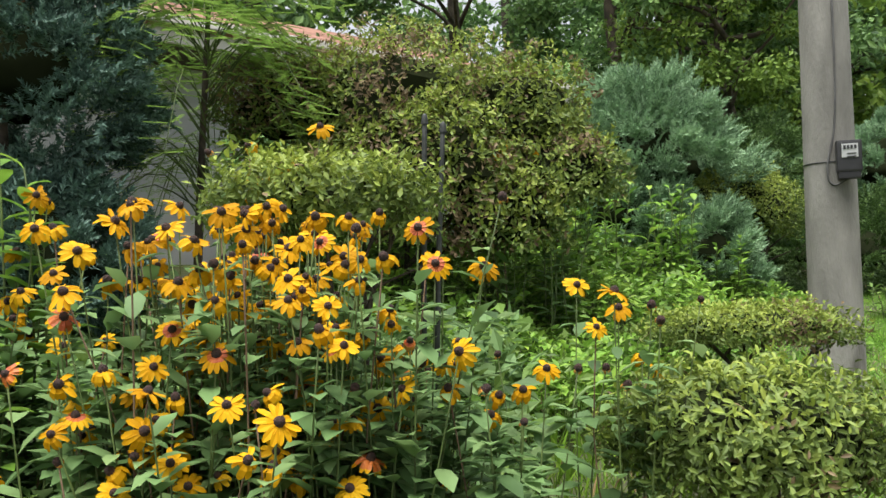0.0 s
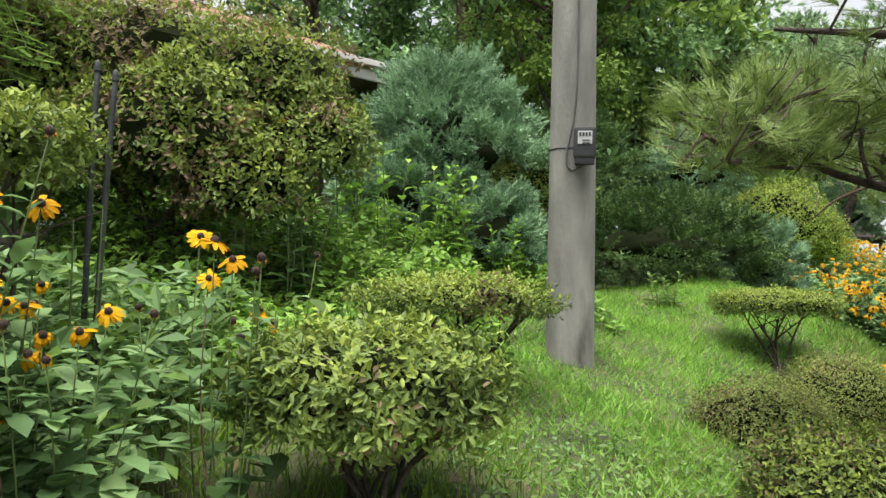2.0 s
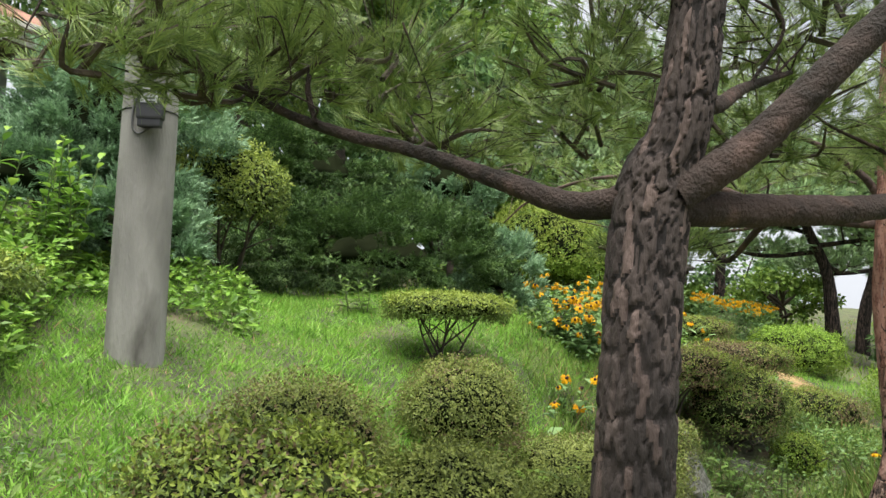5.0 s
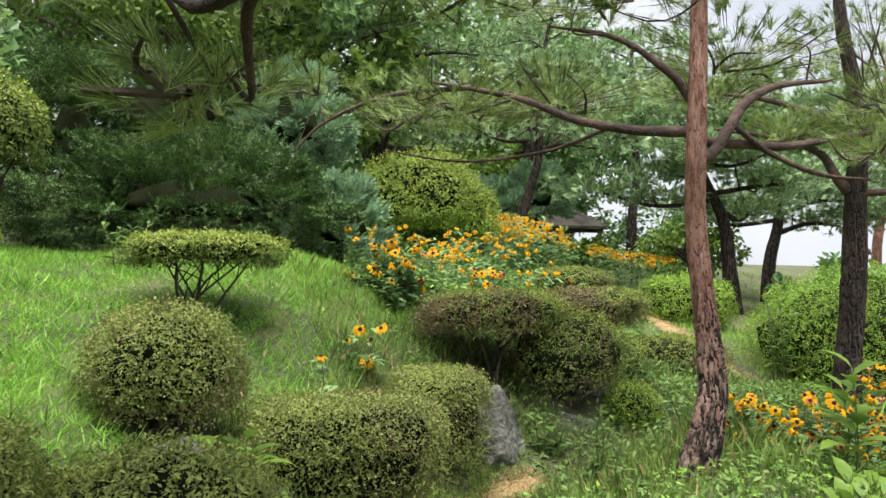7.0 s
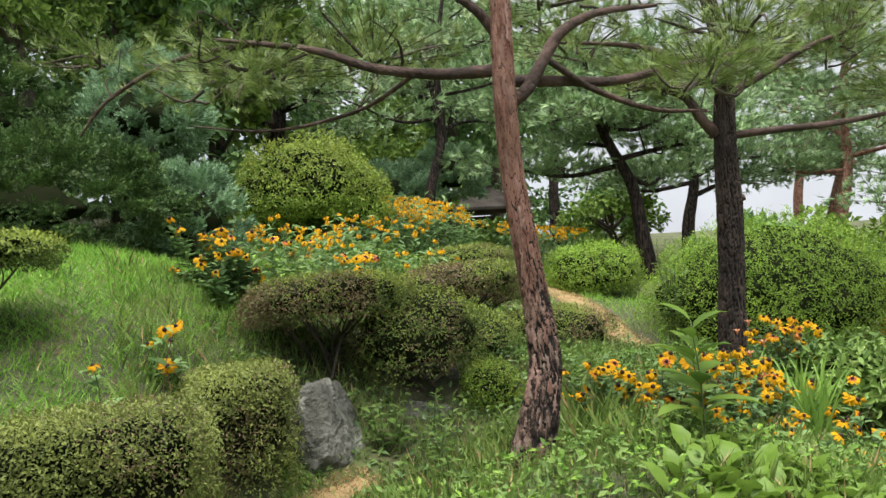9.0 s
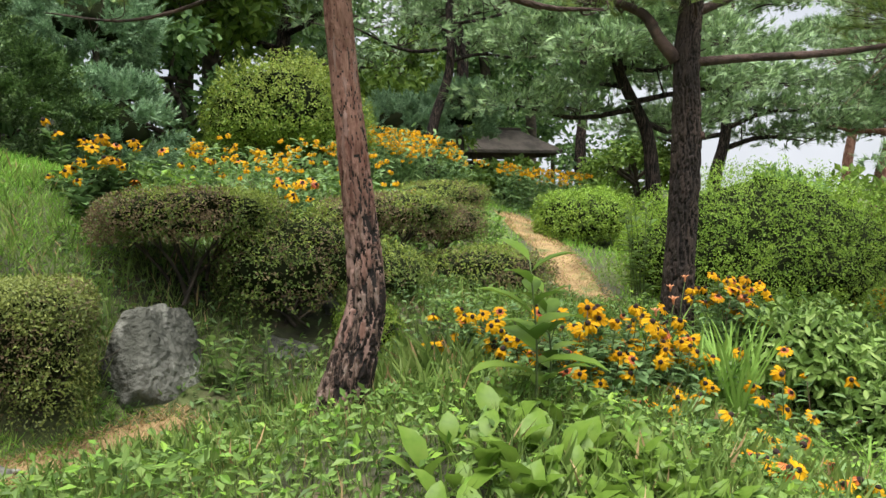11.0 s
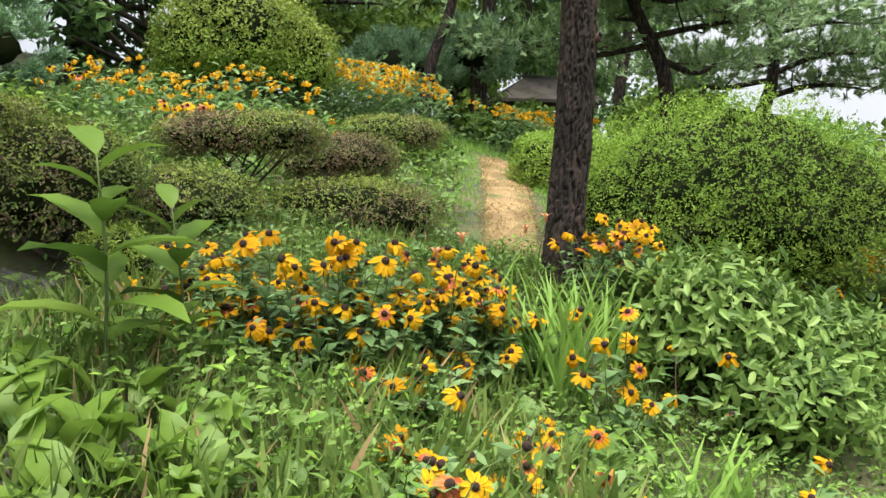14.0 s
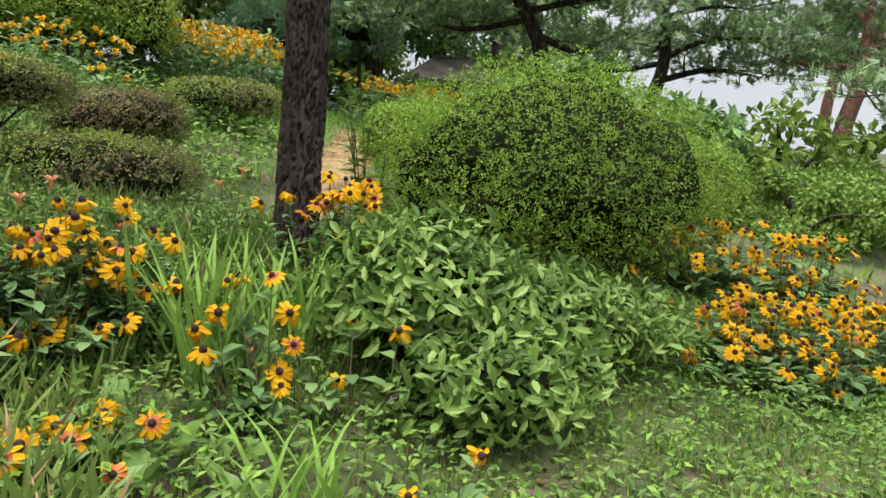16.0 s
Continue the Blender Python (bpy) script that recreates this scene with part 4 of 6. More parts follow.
def pad(centre, size, n, g, reach=0.3):
    """A flat cloud of shoots: places, directions, and the thin twigs that carry them."""
    c, s = np.asarray(centre, float), np.asarray(size, float)
    d = unit(g.normal(size=(n, 3))) * (g.random((n, 1)) ** 0.45)
    P = c + d * s
    D = unit(d * (1, 1, 0.4) + (0, 0, 0.55) + 0.45 * g.normal(size=(n, 3)))
    root = c + d * s * 0.45 - (0, 0, 0.3 * s[2])
    back = P - (P - root) * np.minimum(1, reach / np.maximum(np.linalg.norm(P - root, axis=1), 1e-6))[:, None]
    twig = place(NEEDLE, P + D * 0.02, back - P, g.normal(size=(n, 3)), np.linalg.norm(back - P, axis=1) + 0.02, 0.008)
    return P, D, twig


def pine(x, y, trunk, limbs, pads, label, bark, limb_bark, length=0.1, width=0.0022, per=26, seed=1, sides=30, segs=110, needle=None, group="garden pines", skin=None):
    """trunk: rows of (dx, dy, z, r) up from the ground; limbs: lists of such rows; pads: (dx, dy, z, sx, sy, sz, count)."""
    z = landz(x, y)
    root = thing("pine_tree", (x, y, z), label, "tree", group)
    g = np.random.default_rng(seed)
    rel = lambda rows: [(a, b, c - z, r) for a, b, c, r in rows]
    if skin:
        cell, depth, fade, mats = skin
        fade = fade and (fade[0] - z, fade[1] - z)
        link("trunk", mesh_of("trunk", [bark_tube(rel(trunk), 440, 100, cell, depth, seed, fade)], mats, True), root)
    else:
        link("trunk", mesh_of("trunk", [(*tube(rel(trunk), segs, sides, 0.07, seed), 0)], [bark], True), root)
    for i, l in enumerate(limbs):
        if skin:
            link("limb", mesh_of("limb", [bark_tube(rel(l), 80, 18, (0.02, 0.06), 0.005, seed + i)], [limb_bark] * 3, True), root)
        else:
            link("limb", mesh_of("limb", [(*tube(rel(l), 40, 12, 0.1, seed + i), 0)], [limb_bark], True), root)
    Ps, Ds, tw = [], [], []
    wood = np.vstack([smooth_line(rel(q), 24) for q in [trunk] + list(limbs)])
    for a, b, c, sx, sy, sz, n in pads:
        for k in range(2):
            goal = np.array((a, b, c - z)) + 0.5 * g.normal(size=3) * (sx, sy, 0.4 * sz)
            w = wood[np.argmin(np.linalg.norm(wood[:, :3] - goal - (0, 0, -0.25), axis=1) + 0.35 * g.random(len(wood)))]
            r0 = min(0.018, 0.45 * w[3])
            m1 = w[:3] * 0.65 + goal * 0.35 + 0.09 * g.normal(size=3)
            m2 = w[:3] * 0.3 + goal * 0.7 + 0.09 * g.normal(size=3)
            link("branch", mesh_of("branch", [(*tube([(*w[:3], r0), (*m1, r0 * 0.75), (*m2, r0 * 0.5), (*goal, 0.004)], 18, 6, 0.12, k), 0)], [limb_bark], True), root)
    for a, b, c, sx, sy, sz, n in pads:
        P, D, t = pad((a, b, c - z), (sx, sy, sz), n, g)
        Ps.append(P), Ds.append(D), tw.append((*t, 1))
        for k in range(5):
            e = P[g.integers(len(P))]
            s0 = np.array((a, b, c - z)) + (0, 0, -0.5 * sz) + 0.15 * g.normal(size=3) * (sx, sy, sz)
            m0 = (s0 + e) / 2 + 0.06 * g.normal(size=3)
            tw.append((*tube([(*s0, 0.012), (*m0, 0.009), (*e, 0.004)], 7, 5, 0.1, k), 1))
    link("needles", mesh_of("needles", needle_tufts(np.vstack(Ps), np.vstack(Ds), g, length, width, per) + tw, [needle or M_NEEDLE, M_TWIG]), root, kind="stuff")
    return root


# the rough-barked pine by the path
pine(3.872, 1.915,
     [(-0.03, -0.01, -0.45, 0.13), (-0.02, -0.01, 0.3, 0.108), (0, 0, 0.9, 0.098), (0.05, 0.03, 1.4, 0.1), (0.1, -0.01, 1.6, 0.078), (0.14, -0.02, 1.9, 0.068), (0.2, 0.0, 2.6, 0.06), (0.15, 0.1, 3.6, 0.045), (0.25, 0.1, 4.6, 0.02)],
     [[(0.03, 0.05, 1.43, 0.048), (-0.09, 0.19, 1.415, 0.038), (-0.25, 0.38, 1.5, 0.028), (-0.45, 0.58, 1.6, 0.022), (-0.62, 0.78, 1.67, 0.02), (-0.8, 1.0, 1.77, 0.016), (-1.0, 0.95, 1.84, 0.011), (-1.3, 0.75, 1.9, 0.006)],
      [(0.08, -0.03, 1.43, 0.05), (0.25, -0.1, 1.56, 0.045), (0.45, -0.18, 1.78, 0.042), (0.75, -0.25, 2.1, 0.036), (1.1, -0.2, 2.5, 0.02)],
      [(0.08, 0.0, 1.4, 0.05), (0.35, -0.02, 1.41, 0.045), (0.75, 0.0, 1.45, 0.038), (1.3, 0.2, 1.56, 0.026), (1.75, 0.38, 1.7, 0.014), (2.05, 0.5, 1.86, 0.005)],
      [(0.14, 0.0, 1.72, 0.03), (0.3, 0.12, 1.72, 0.026), (0.55, 0.3, 1.85, 0.018), (0.9, 0.5, 2.0, 0.008)],
      [(0.15, -0.02, 2.0, 0.045), (-0.1, 0.05, 1.99, 0.036), (-0.4, 0.25, 2.05, 0.03), (-0.75, 0.5, 2.2, 0.02), (-1.2, 0.8, 2.3, 0.008)],
      [(-0.45, 0.58, 1.6, 0.01), (-0.35, 0.75, 1.66, 0.009), (-0.25, 0.95, 1.62, 0.007), (-0.1, 1.15, 1.7, 0.004)],
      [(-0.72, 0.88, 1.72, 0.01), (-0.75, 0.9, 1.86, 0.009), (-0.7, 0.95, 2.0, 0.006), (-0.6, 1.05, 2.2, 0.003)]],
     [(-1.42, 0.72, 1.88, 0.33, 0.28, 0.17, 80), (-1.12, 0.95, 1.84, 0.28, 0.26, 0.1, 45), (-1.25, 0.8, 2.02, 0.4, 0.32, 0.18, 90), (-0.85, 1.1, 2.02, 0.4, 0.35, 0.22, 150), (-0.45, 1.0, 2.05, 0.4, 0.4, 0.25, 120), (-0.15, 1.35, 1.85, 0.4, 0.35, 0.18, 90), (0.35, 0.9, 2.1, 0.45, 0.4, 0.25, 110),
      (-0.6, 0.5, 2.45, 0.6, 0.5, 0.3, 160), (0.5, 0.3, 2.6, 0.6, 0.5, 0.35, 170), (1.2, -0.1, 2.6, 0.6, 0.5, 0.3, 130), (1.7, 0.5, 1.9, 0.5, 0.5, 0.22, 150), (1.1, 0.9, 1.95, 0.6, 0.5, 0.25, 150), (0.9, 0.4, 2.25, 0.5, 0.5, 0.25, 120), (1.9, 0.2, 2.3, 0.6, 0.5, 0.25, 120), (1.5, -0.2, 1.75, 0.4, 0.3, 0.18, 80), (0.5, 1.0, 2.4, 0.55, 0.5, 0.28, 130), (1.2, 1.1, 2.4, 0.6, 0.5, 0.28, 130), (0.6, 1.5, 2.05, 0.55, 0.4, 0.22, 110), (0.5, 0.65, 1.38, 0.26, 0.24, 0.11, 40), (0.2, 0.1, 4.2, 0.9, 0.9, 0.5, 250), (-0.5, 0.1, 3.3, 0.8, 0.6, 0.4, 200), (0.8, 0.5, 3.4, 0.7, 0.7, 0.4, 200)],
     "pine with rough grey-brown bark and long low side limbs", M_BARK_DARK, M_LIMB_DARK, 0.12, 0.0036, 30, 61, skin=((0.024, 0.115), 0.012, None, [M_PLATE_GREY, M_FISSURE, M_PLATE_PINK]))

# right and forward seen from the red pine's side of the path
RX, RY, FX, FY = 0.91, -0.41, 0.41, 0.91


def off(r, f, z, w):
    return (RX * r + FX * f, RY * r + FY * f, z, w)


pine(7.37, 4.36,
     [(-0.2, 0.0, -0.6, 0.17), (-0.11, 0.0, -0.22, 0.12), (-0.03, -0.01, 0.05, 0.095), (0.03, 0.01, 0.3, 0.082), (0.01, 0.04, 0.7, 0.07), (-0.03, 0.07, 1.25, 0.062), (-0.06, 0.03, 1.62, 0.06), (-0.04, 0.03, 2.1, 0.055), (0.03, 0.08, 3.0, 0.045), (0.05, 0.0, 4.6, 0.02)],
     [[off(-0.05, 0.04, 1.62, 0.04), off(0.05, 0.04, 1.68, 0.035), off(0.16, 0.09, 1.84, 0.032), off(0.28, 0.14, 2.0, 0.03), off(0.5, 0.24, 2.12, 0.022), off(0.9, 0.44, 2.2, 0.01)],
      [off(-0.03, 0.09, 1.75, 0.035), off(0.25, 0.19, 1.75, 0.03), off(0.6, 0.34, 1.76, 0.026), off(1.0, 0.44, 1.84, 0.02), off(1.5, 0.54, 1.92, 0.01)],
      [off(0.18, 0.09, 1.85, 0.02), off(0.45, 0.24, 1.7, 0.018), off(0.8, 0.34, 1.58, 0.014), off(1.1, 0.34, 1.55, 0.006)],
      [off(-0.1, 0.04, 1.8, 0.035), off(-0.4, 0.14, 1.83, 0.03), off(-0.75, 0.24, 1.92, 0.026), off(-1.1, 0.34, 2.08, 0.02), off(-1.7, 0.54, 2.25, 0.01)],
      [off(-0.08, 0.06, 2.0, 0.03), off(-0.2, 0.04, 2.15, 0.026), off(-0.5, 0.14, 2.4, 0.018), off(-0.9, 0.34, 2.55, 0.008)],
      [off(-1.4, 0.44, 2.18, 0.018), off(-2.0, 0.74, 2.2, 0.015), off(-2.5, 0.94, 2.05, 0.012), off(-2.75, 1.04, 1.85, 0.005)],
      [off(-0.5, 0.24, 1.88, 0.015), off(-0.9, 0.74, 1.8, 0.012), off(-1.5, 1.04, 1.78, 0.009), off(-2.1, 1.24, 1.9, 0.004)]],
     [(*off(-1.5, 0.64, 2.15, 0)[:3], 0.7, 0.6, 0.22, 170), (*off(-0.8, 0.94, 2.25, 0)[:3], 0.6, 0.6, 0.25, 170), (*off(1.4, 0.64, 2.1, 0)[:3], 0.5, 0.5, 0.25, 130), (*off(1.0, 0.04, 1.72, 0)[:3], 0.3, 0.3, 0.15, 70),
      (*off(-1.9, 1.24, 2.2, 0)[:3], 0.7, 0.6, 0.22, 100), (*off(-2.6, 1.04, 2.4, 0)[:3], 0.6, 0.5, 0.18, 60), (*off(0.4, 0.84, 2.5, 0)[:3], 0.8, 0.7, 0.3, 200), (*off(-0.6, 0.24, 2.8, 0)[:3], 0.9, 0.8, 0.35, 220), (*off(0.5, 0.44, 3.4, 0)[:3], 1.0, 0.9, 0.4, 240), (*off(0, 0.24, 4.4, 0)[:3], 0.9, 0.9, 0.5, 240)],
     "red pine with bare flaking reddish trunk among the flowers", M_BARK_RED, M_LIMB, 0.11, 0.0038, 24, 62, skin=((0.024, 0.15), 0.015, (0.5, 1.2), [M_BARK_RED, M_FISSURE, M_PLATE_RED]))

pine(10.1, 5.84,
     [(0, 0, -0.8, 0.15), (0, 0, -0.3, 0.125), (0.02, -0.02, 0.2, 0.11), (0.05, -0.05, 0.75, 0.105), (0.05, -0.08, 1.3, 0.1), (0.03, -0.12, 1.75, 0.085), (0.1, -0.1, 2.4, 0.07), (0.0, 0.0, 3.4, 0.05), (0.1, 0.1, 4.8, 0.02)],
     [[off(0.0, -0.1, 1.7, 0.05), off(-0.12, -0.12, 1.85, 0.042), off(-0.25, -0.1, 2.05, 0.035), off(-0.6, 0.0, 2.2, 0.025), off(-1.1, 0.1, 2.3, 0.012)],
      [off(0.08, -0.1, 1.68, 0.035), off(0.5, -0.1, 1.7, 0.03), off(1.0, -0.05, 1.72, 0.026), off(1.6, 0.1, 1.8, 0.018), off(2.3, 0.2, 1.95, 0.008)],
      [off(0.05, -0.1, 2.0, 0.04), off(0.4, 0.0, 2.15, 0.034), off(0.9, 0.1, 2.4, 0.025), off(1.5, 0.2, 2.6, 0.012)],
      [off(0.12, -0.05, 1.15, 0.03), off(0.2, -0.08, 1.17, 0.028)],
      [off(0.0, 0, 2.3, 0.035), off(-0.5, 0.3, 2.6, 0.025), off(-1.2, 0.5, 2.75, 0.01)]],
     [(*off(-0.5, -0.1, 2.25, 0)[:3], 0.45, 0.4, 0.2, 150), (*off(0.0, -0.3, 2.25, 0)[:3], 0.5, 0.4, 0.22, 160), (*off(1.9, 0.2, 2.05, 0)[:3], 0.8, 0.6, 0.22, 300), (*off(1.2, 0.3, 2.5, 0)[:3], 0.8, 0.7, 0.28, 200),
      (*off(-1.0, 0.5, 2.75, 0)[:3], 0.8, 0.7, 0.28, 200), (*off(1.6, 0.6, 2.95, 0)[:3], 0.9, 0.8, 0.3, 300), (*off(2.5, 0.4, 2.45, 0)[:3], 0.8, 0.7, 0.25, 300), (*off(2.9, 0.8, 2.75, 0)[:3], 0.8, 0.7, 0.3, 220), (*off(0.8, 0.9, 2.6, 0)[:3], 0.7, 0.6, 0.28, 150), (*off(0.4, 0.2, 3.1, 0)[:3], 1.1, 1.0, 0.4, 260), (*off(0, 0, 4.4, 0)[:3], 1.1, 1.0, 0.5, 260)],
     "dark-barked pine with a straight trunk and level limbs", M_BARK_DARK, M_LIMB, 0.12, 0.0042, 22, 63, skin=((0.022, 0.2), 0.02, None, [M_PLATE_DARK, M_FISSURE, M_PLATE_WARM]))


def far_pine(x, y, lean, h, spread, npads, per_pad, seed, label, bark=None, low=0.35, r=0.14, twist=0.3):
    """A garden pine farther off: crooked trunk, level limbs, layered flat pads of needles."""
    g = np.random.default_rng(seed)
    z = landz(x, y)
    tr = [(0, 0, z - 0.3, r * 1.2), (lean[0] * 0.15, lean[1] * 0.15, z + h * 0.2, r), (lean[0] * 0.4 + twist * 0.5, lean[1] * 0.4, z + h * 0.42, r * 0.8), (lean[0] * 0.7 - twist * 0.3, lean[1] * 0.7, z + h * 0.68, r * 0.6), (lean[0], lean[1], z + h, r * 0.25)]
    line = smooth_line(tr, 40)
    limbs, pads = [], []
    for i in range(npads):
        u = low + (1 - low) * (i + 0.5 * g.random()) / npads
        q = line[min(39, int(u * 39))]
        a = i * 2.4 + g.random()
        L = spread * (1.15 - 0.75 * u) * (0.6 + 0.6 * g.random())
        e = q[:3] + np.array([np.cos(a) * L, np.sin(a) * L, 0.12 + 0.25 * g.random()])
        m = (q[:3] + e) / 2 + np.array([0, 0, -0.08 + 0.1 * g.random()]) + 0.12 * g.normal(size=3)
        limbs.append([(*q[:3], q[3] * 0.5), (*m, q[3] * 0.38), (*e, 0.012)])
        pads.append((*(e + (0, 0, 0.12)), L * 0.5 + 0.35, L * 0.5 + 0.35, 0.2 + 0.06 * L, per_pad))
        pads.append((*(m + (0, 0, 0.2)), L * 0.4 + 0.3, L * 0.4 + 0.3, 0.22, per_pad * 2 // 3))
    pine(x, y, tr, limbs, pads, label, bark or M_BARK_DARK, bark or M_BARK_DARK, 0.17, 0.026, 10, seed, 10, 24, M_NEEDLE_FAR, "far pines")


far_pine(14.6, 12.2, (-0.9, 0.3), 4.2, 2.8, 12, 190, 71, "crooked garden pine with wide level pads of needles", low=0.55)
far_pine(11.1, 14.3, (1.1, 0.6), 5.5, 2.6, 8, 90, 72, "leaning pine in the upper flower bed", low=0.5, r=0.1)
far_pine(13.3, 18.5, (0.4, 0.5), 6.5, 3.0, 10, 95, 73, "tall pine with layered pads of needles", r=0.18, low=0.6)
far_pine(8.6, 16.0, (0.5, 0.5), 6.5, 3.0, 10, 95, 74, "pine behind the domed bush", r=0.16)
far_pine(17.5, 14.5, (0.8, 0.2), 4.8, 2.9, 12, 190, 75, "pine with spreading low limbs beyond the hedge", low=0.42)
far_pine(20.5, 13.0, (1.5, 0.4), 6.0, 2.6, 10, 150, 76, "reddish leaning pine at the edge of the slope", M_BARK_RED, low=0.45)
far_pine(22.0, 14.5, (2.2, 0.4), 6.5, 2.6, 10, 150, 77, "leaning pine at the edge of the slope", M_BARK_RED, low=0.45)
far_pine(19.0, 9.5, (1.8, 0.4), 4.0, 2.2, 8, 120, 78, "pine with a dark crooked trunk beside flowers", low=0.45)
far_pine(17.0, 19.0, (0.3, 0.3), 7.0, 3.2, 12, 130, 79, "tall pine near the shed", low=0.6)
far_pine(24.5, 17.5, (1.0, 0.3), 7.5, 3.0, 11, 120, 80, "tall pine at the edge of the slope", M_BARK_RED, low=0.45)


# ---- broad-leaved trees behind ----
def tree(x, y, h, spread, n, leaf, mat, label, seed, bare=0.3, clumps=60, name="tree"):
    z = landz(x, y)
    g = np.random.default_rng(seed)
    root = thing(name, (x, y, z), label, "tree", "background trees")
    ch = [(*tube([(0, 0, -0.3, h * 0.028), (0.1, 0, h * 0.3, h * 0.022), (-0.1, 0.1, h * 0.6, h * 0.015), (0.05, 0, h * 0.92, 0.02)], 16, 8, 0.08, seed), 0)]
    link("trunk", mesh_of("trunk", ch, [M_TWIG], True), root)
    d = unit(g.normal(size=(clumps, 3))) * (0.45 + 0.55 * g.random((clumps, 1)) ** 0.6)
    c = np.array([0, 0, h * (bare + 1) / 2]) + d * (spread, spread, h * (1 - bare) / 2)
    for i in range(0, clumps, 4):
        q = np.array([0, 0, max(h * bare * 0.8, c[i, 2] - 0.4 * spread)])
        link("limb", mesh_of("limb", [(*tube([(*q, 0.05), (*((q + c[i]) / 2 + 0.15 * g.normal(size=3)), 0.035), (*c[i], 0.012)], 7, 5, 0.1, i), 0)], [M_TWIG], True), root)
    n = int(n * 0.55)
    k = n // clumps
    which = np.repeat(np.arange(clumps), k)
    rad = (0.16 + 0.14 * g.random(clumps))[which] * spread
    e = unit(g.normal(size=(len(which), 3))) * (g.random((len(which), 1)) ** 0.4)
    P = c[which] + e * rad[:, None] * (1, 1, 0.6)
    D = unit(e + 0.8 * g.normal(size=e.shape) + (0, 0, -0.15))
    v, f = place(DIAMOND, P, D, unit(e + (0, 0, 0.8) + 0.3 * g.normal(size=e.shape)), leaf * 1.45 * (0.7 + 0.6 * g.random(len(P))), leaf * 2.0)
    link("crown", mesh_of("crown", [(v, f, 0)], [mat]), root, kind="stuff")


tree(-3.5, 14.5, 8.0, 3.0, 12000, 0.16, M_TREE, "dark leafy tree behind the house", 91)
tree(0.5, 15.0, 7.2, 2.6, 18000, 0.1, M_TREE, "dark tree with open crown behind the house", 92, 0.35)
tree(3.2, 13.2, 7.0, 2.4, 24000, 0.09, M_TREE, "dark leafy tree behind the junipers", 93, 0.2)
tree(5.8, 14.5, 7.5, 2.6, 24000, 0.1, M_TREE, "dark leafy tree behind the yew", 94, 0.15)
tree(4.6, 11.9, 5.6, 1.6, 17000, 0.065, M_TREE_LIGHT, "tree with light green leaves", 95, 0.3)
tree(9.5, 20.0, 8.5, 3.2, 13000, 0.17, M_TREE, "dark leafy tree in the upper garden", 96, 0.15)
tree(14.0, 24.0, 8.5, 3.2, 12000, 0.18, M_TREE, "dark leafy tree behind the shed", 97, 0.1)
tree(19.0, 26.0, 8.5, 3.0, 10000, 0.18, M_TREE, "leafy tree behind the shed", 98, 0.15)
tree(16.3, 23.6, 8.2, 2.3, 13000, 0.15, M_TREE, "dark leafy tree filling the gap behind the shed", 100, 0.1)
tree(12.2, 19.3, 3.6, 1.3, 5000, 0.12, M_TREE_LIGHT, "small tree with light green leaves beside the shed", 99, 0.1)
tree(17.0, 16.5, 1.6, 1.3, 5000, 0.1, M_TREE_LIGHT, "low leafy shrub beside the shed", 100, 0.0, 40, "shrub")
tree(-6.5, 10.0, 7.0, 2.6, 9000, 0.16, M_TREE, "dark leafy tree at the side of the garden", 101)
tree(7.2, 22.0, 9.5, 3.4, 12000, 0.18, M_TREE, "tall dark tree at the back", 102, 0.1)
tree(2.0, 20.0, 9.0, 3.4, 12000, 0.18, M_TREE, "tall dark tree at the back", 103, 0.15)
tree(15.9, 8.6, 0.75, 1.2, 16000, 0.045, M_TREE_LIGHT, "low leafy shrub on the slope below", 104, 0.0, 40, "shrub")
tree(18.0, 9.4, 0.9, 1.6, 16000, 0.05, M_TREE_LIGHT, "low leafy shrub on the slope below", 105, 0.0, 40, "shrub")
for i, (x, y, h, s, m) in enumerate(((9.2, 17.5, 2.4, 1.6, M_TREE_LIGHT), (11.4, 18.6, 2.6, 1.8, M_TREE_LIGHT), (13.0, 20.5, 2.4, 1.6, M_TREE_LIGHT), (18.5, 19.5, 2.0, 1.8, M_TREE),
                                       (12.7, 18.6, 2.0, 1.1, M_TREE_LIGHT), (6.9, 13.9, 2.2, 1.4, M_TREE), (4.4, 12.2, 2.2, 1.4, M_TREE), (12.9, 15.2, 0.7, 0.8, M_TREE_LIGHT), (-0.9, 6.6, 1.6, 0.8, M_TREE), (1.9, 10.6, 2.6, 1.3, M_TREE), (18.5, 12.0, 1.4, 1.5, M_TREE_LIGHT), (16.2, 11.4, 1.3, 1.0, M_TREE))):
    tree(x, y, h, s, 3800, 0.13, m, "rounded leafy shrub filling the back of the garden", 110 + i, 0.0, 44, "shrub")
tree(7.4, 15.2, 6.5, 2.2, 9000, 0.15, M_TREE_LIGHT, "tree with light green leaves behind the domed bush", 140, 0.25)
tree(21.0, 30.0, 8.0, 3.0, 7000, 0.2, M_TREE, "leafy tree at the back of the slope", 141, 0.1)


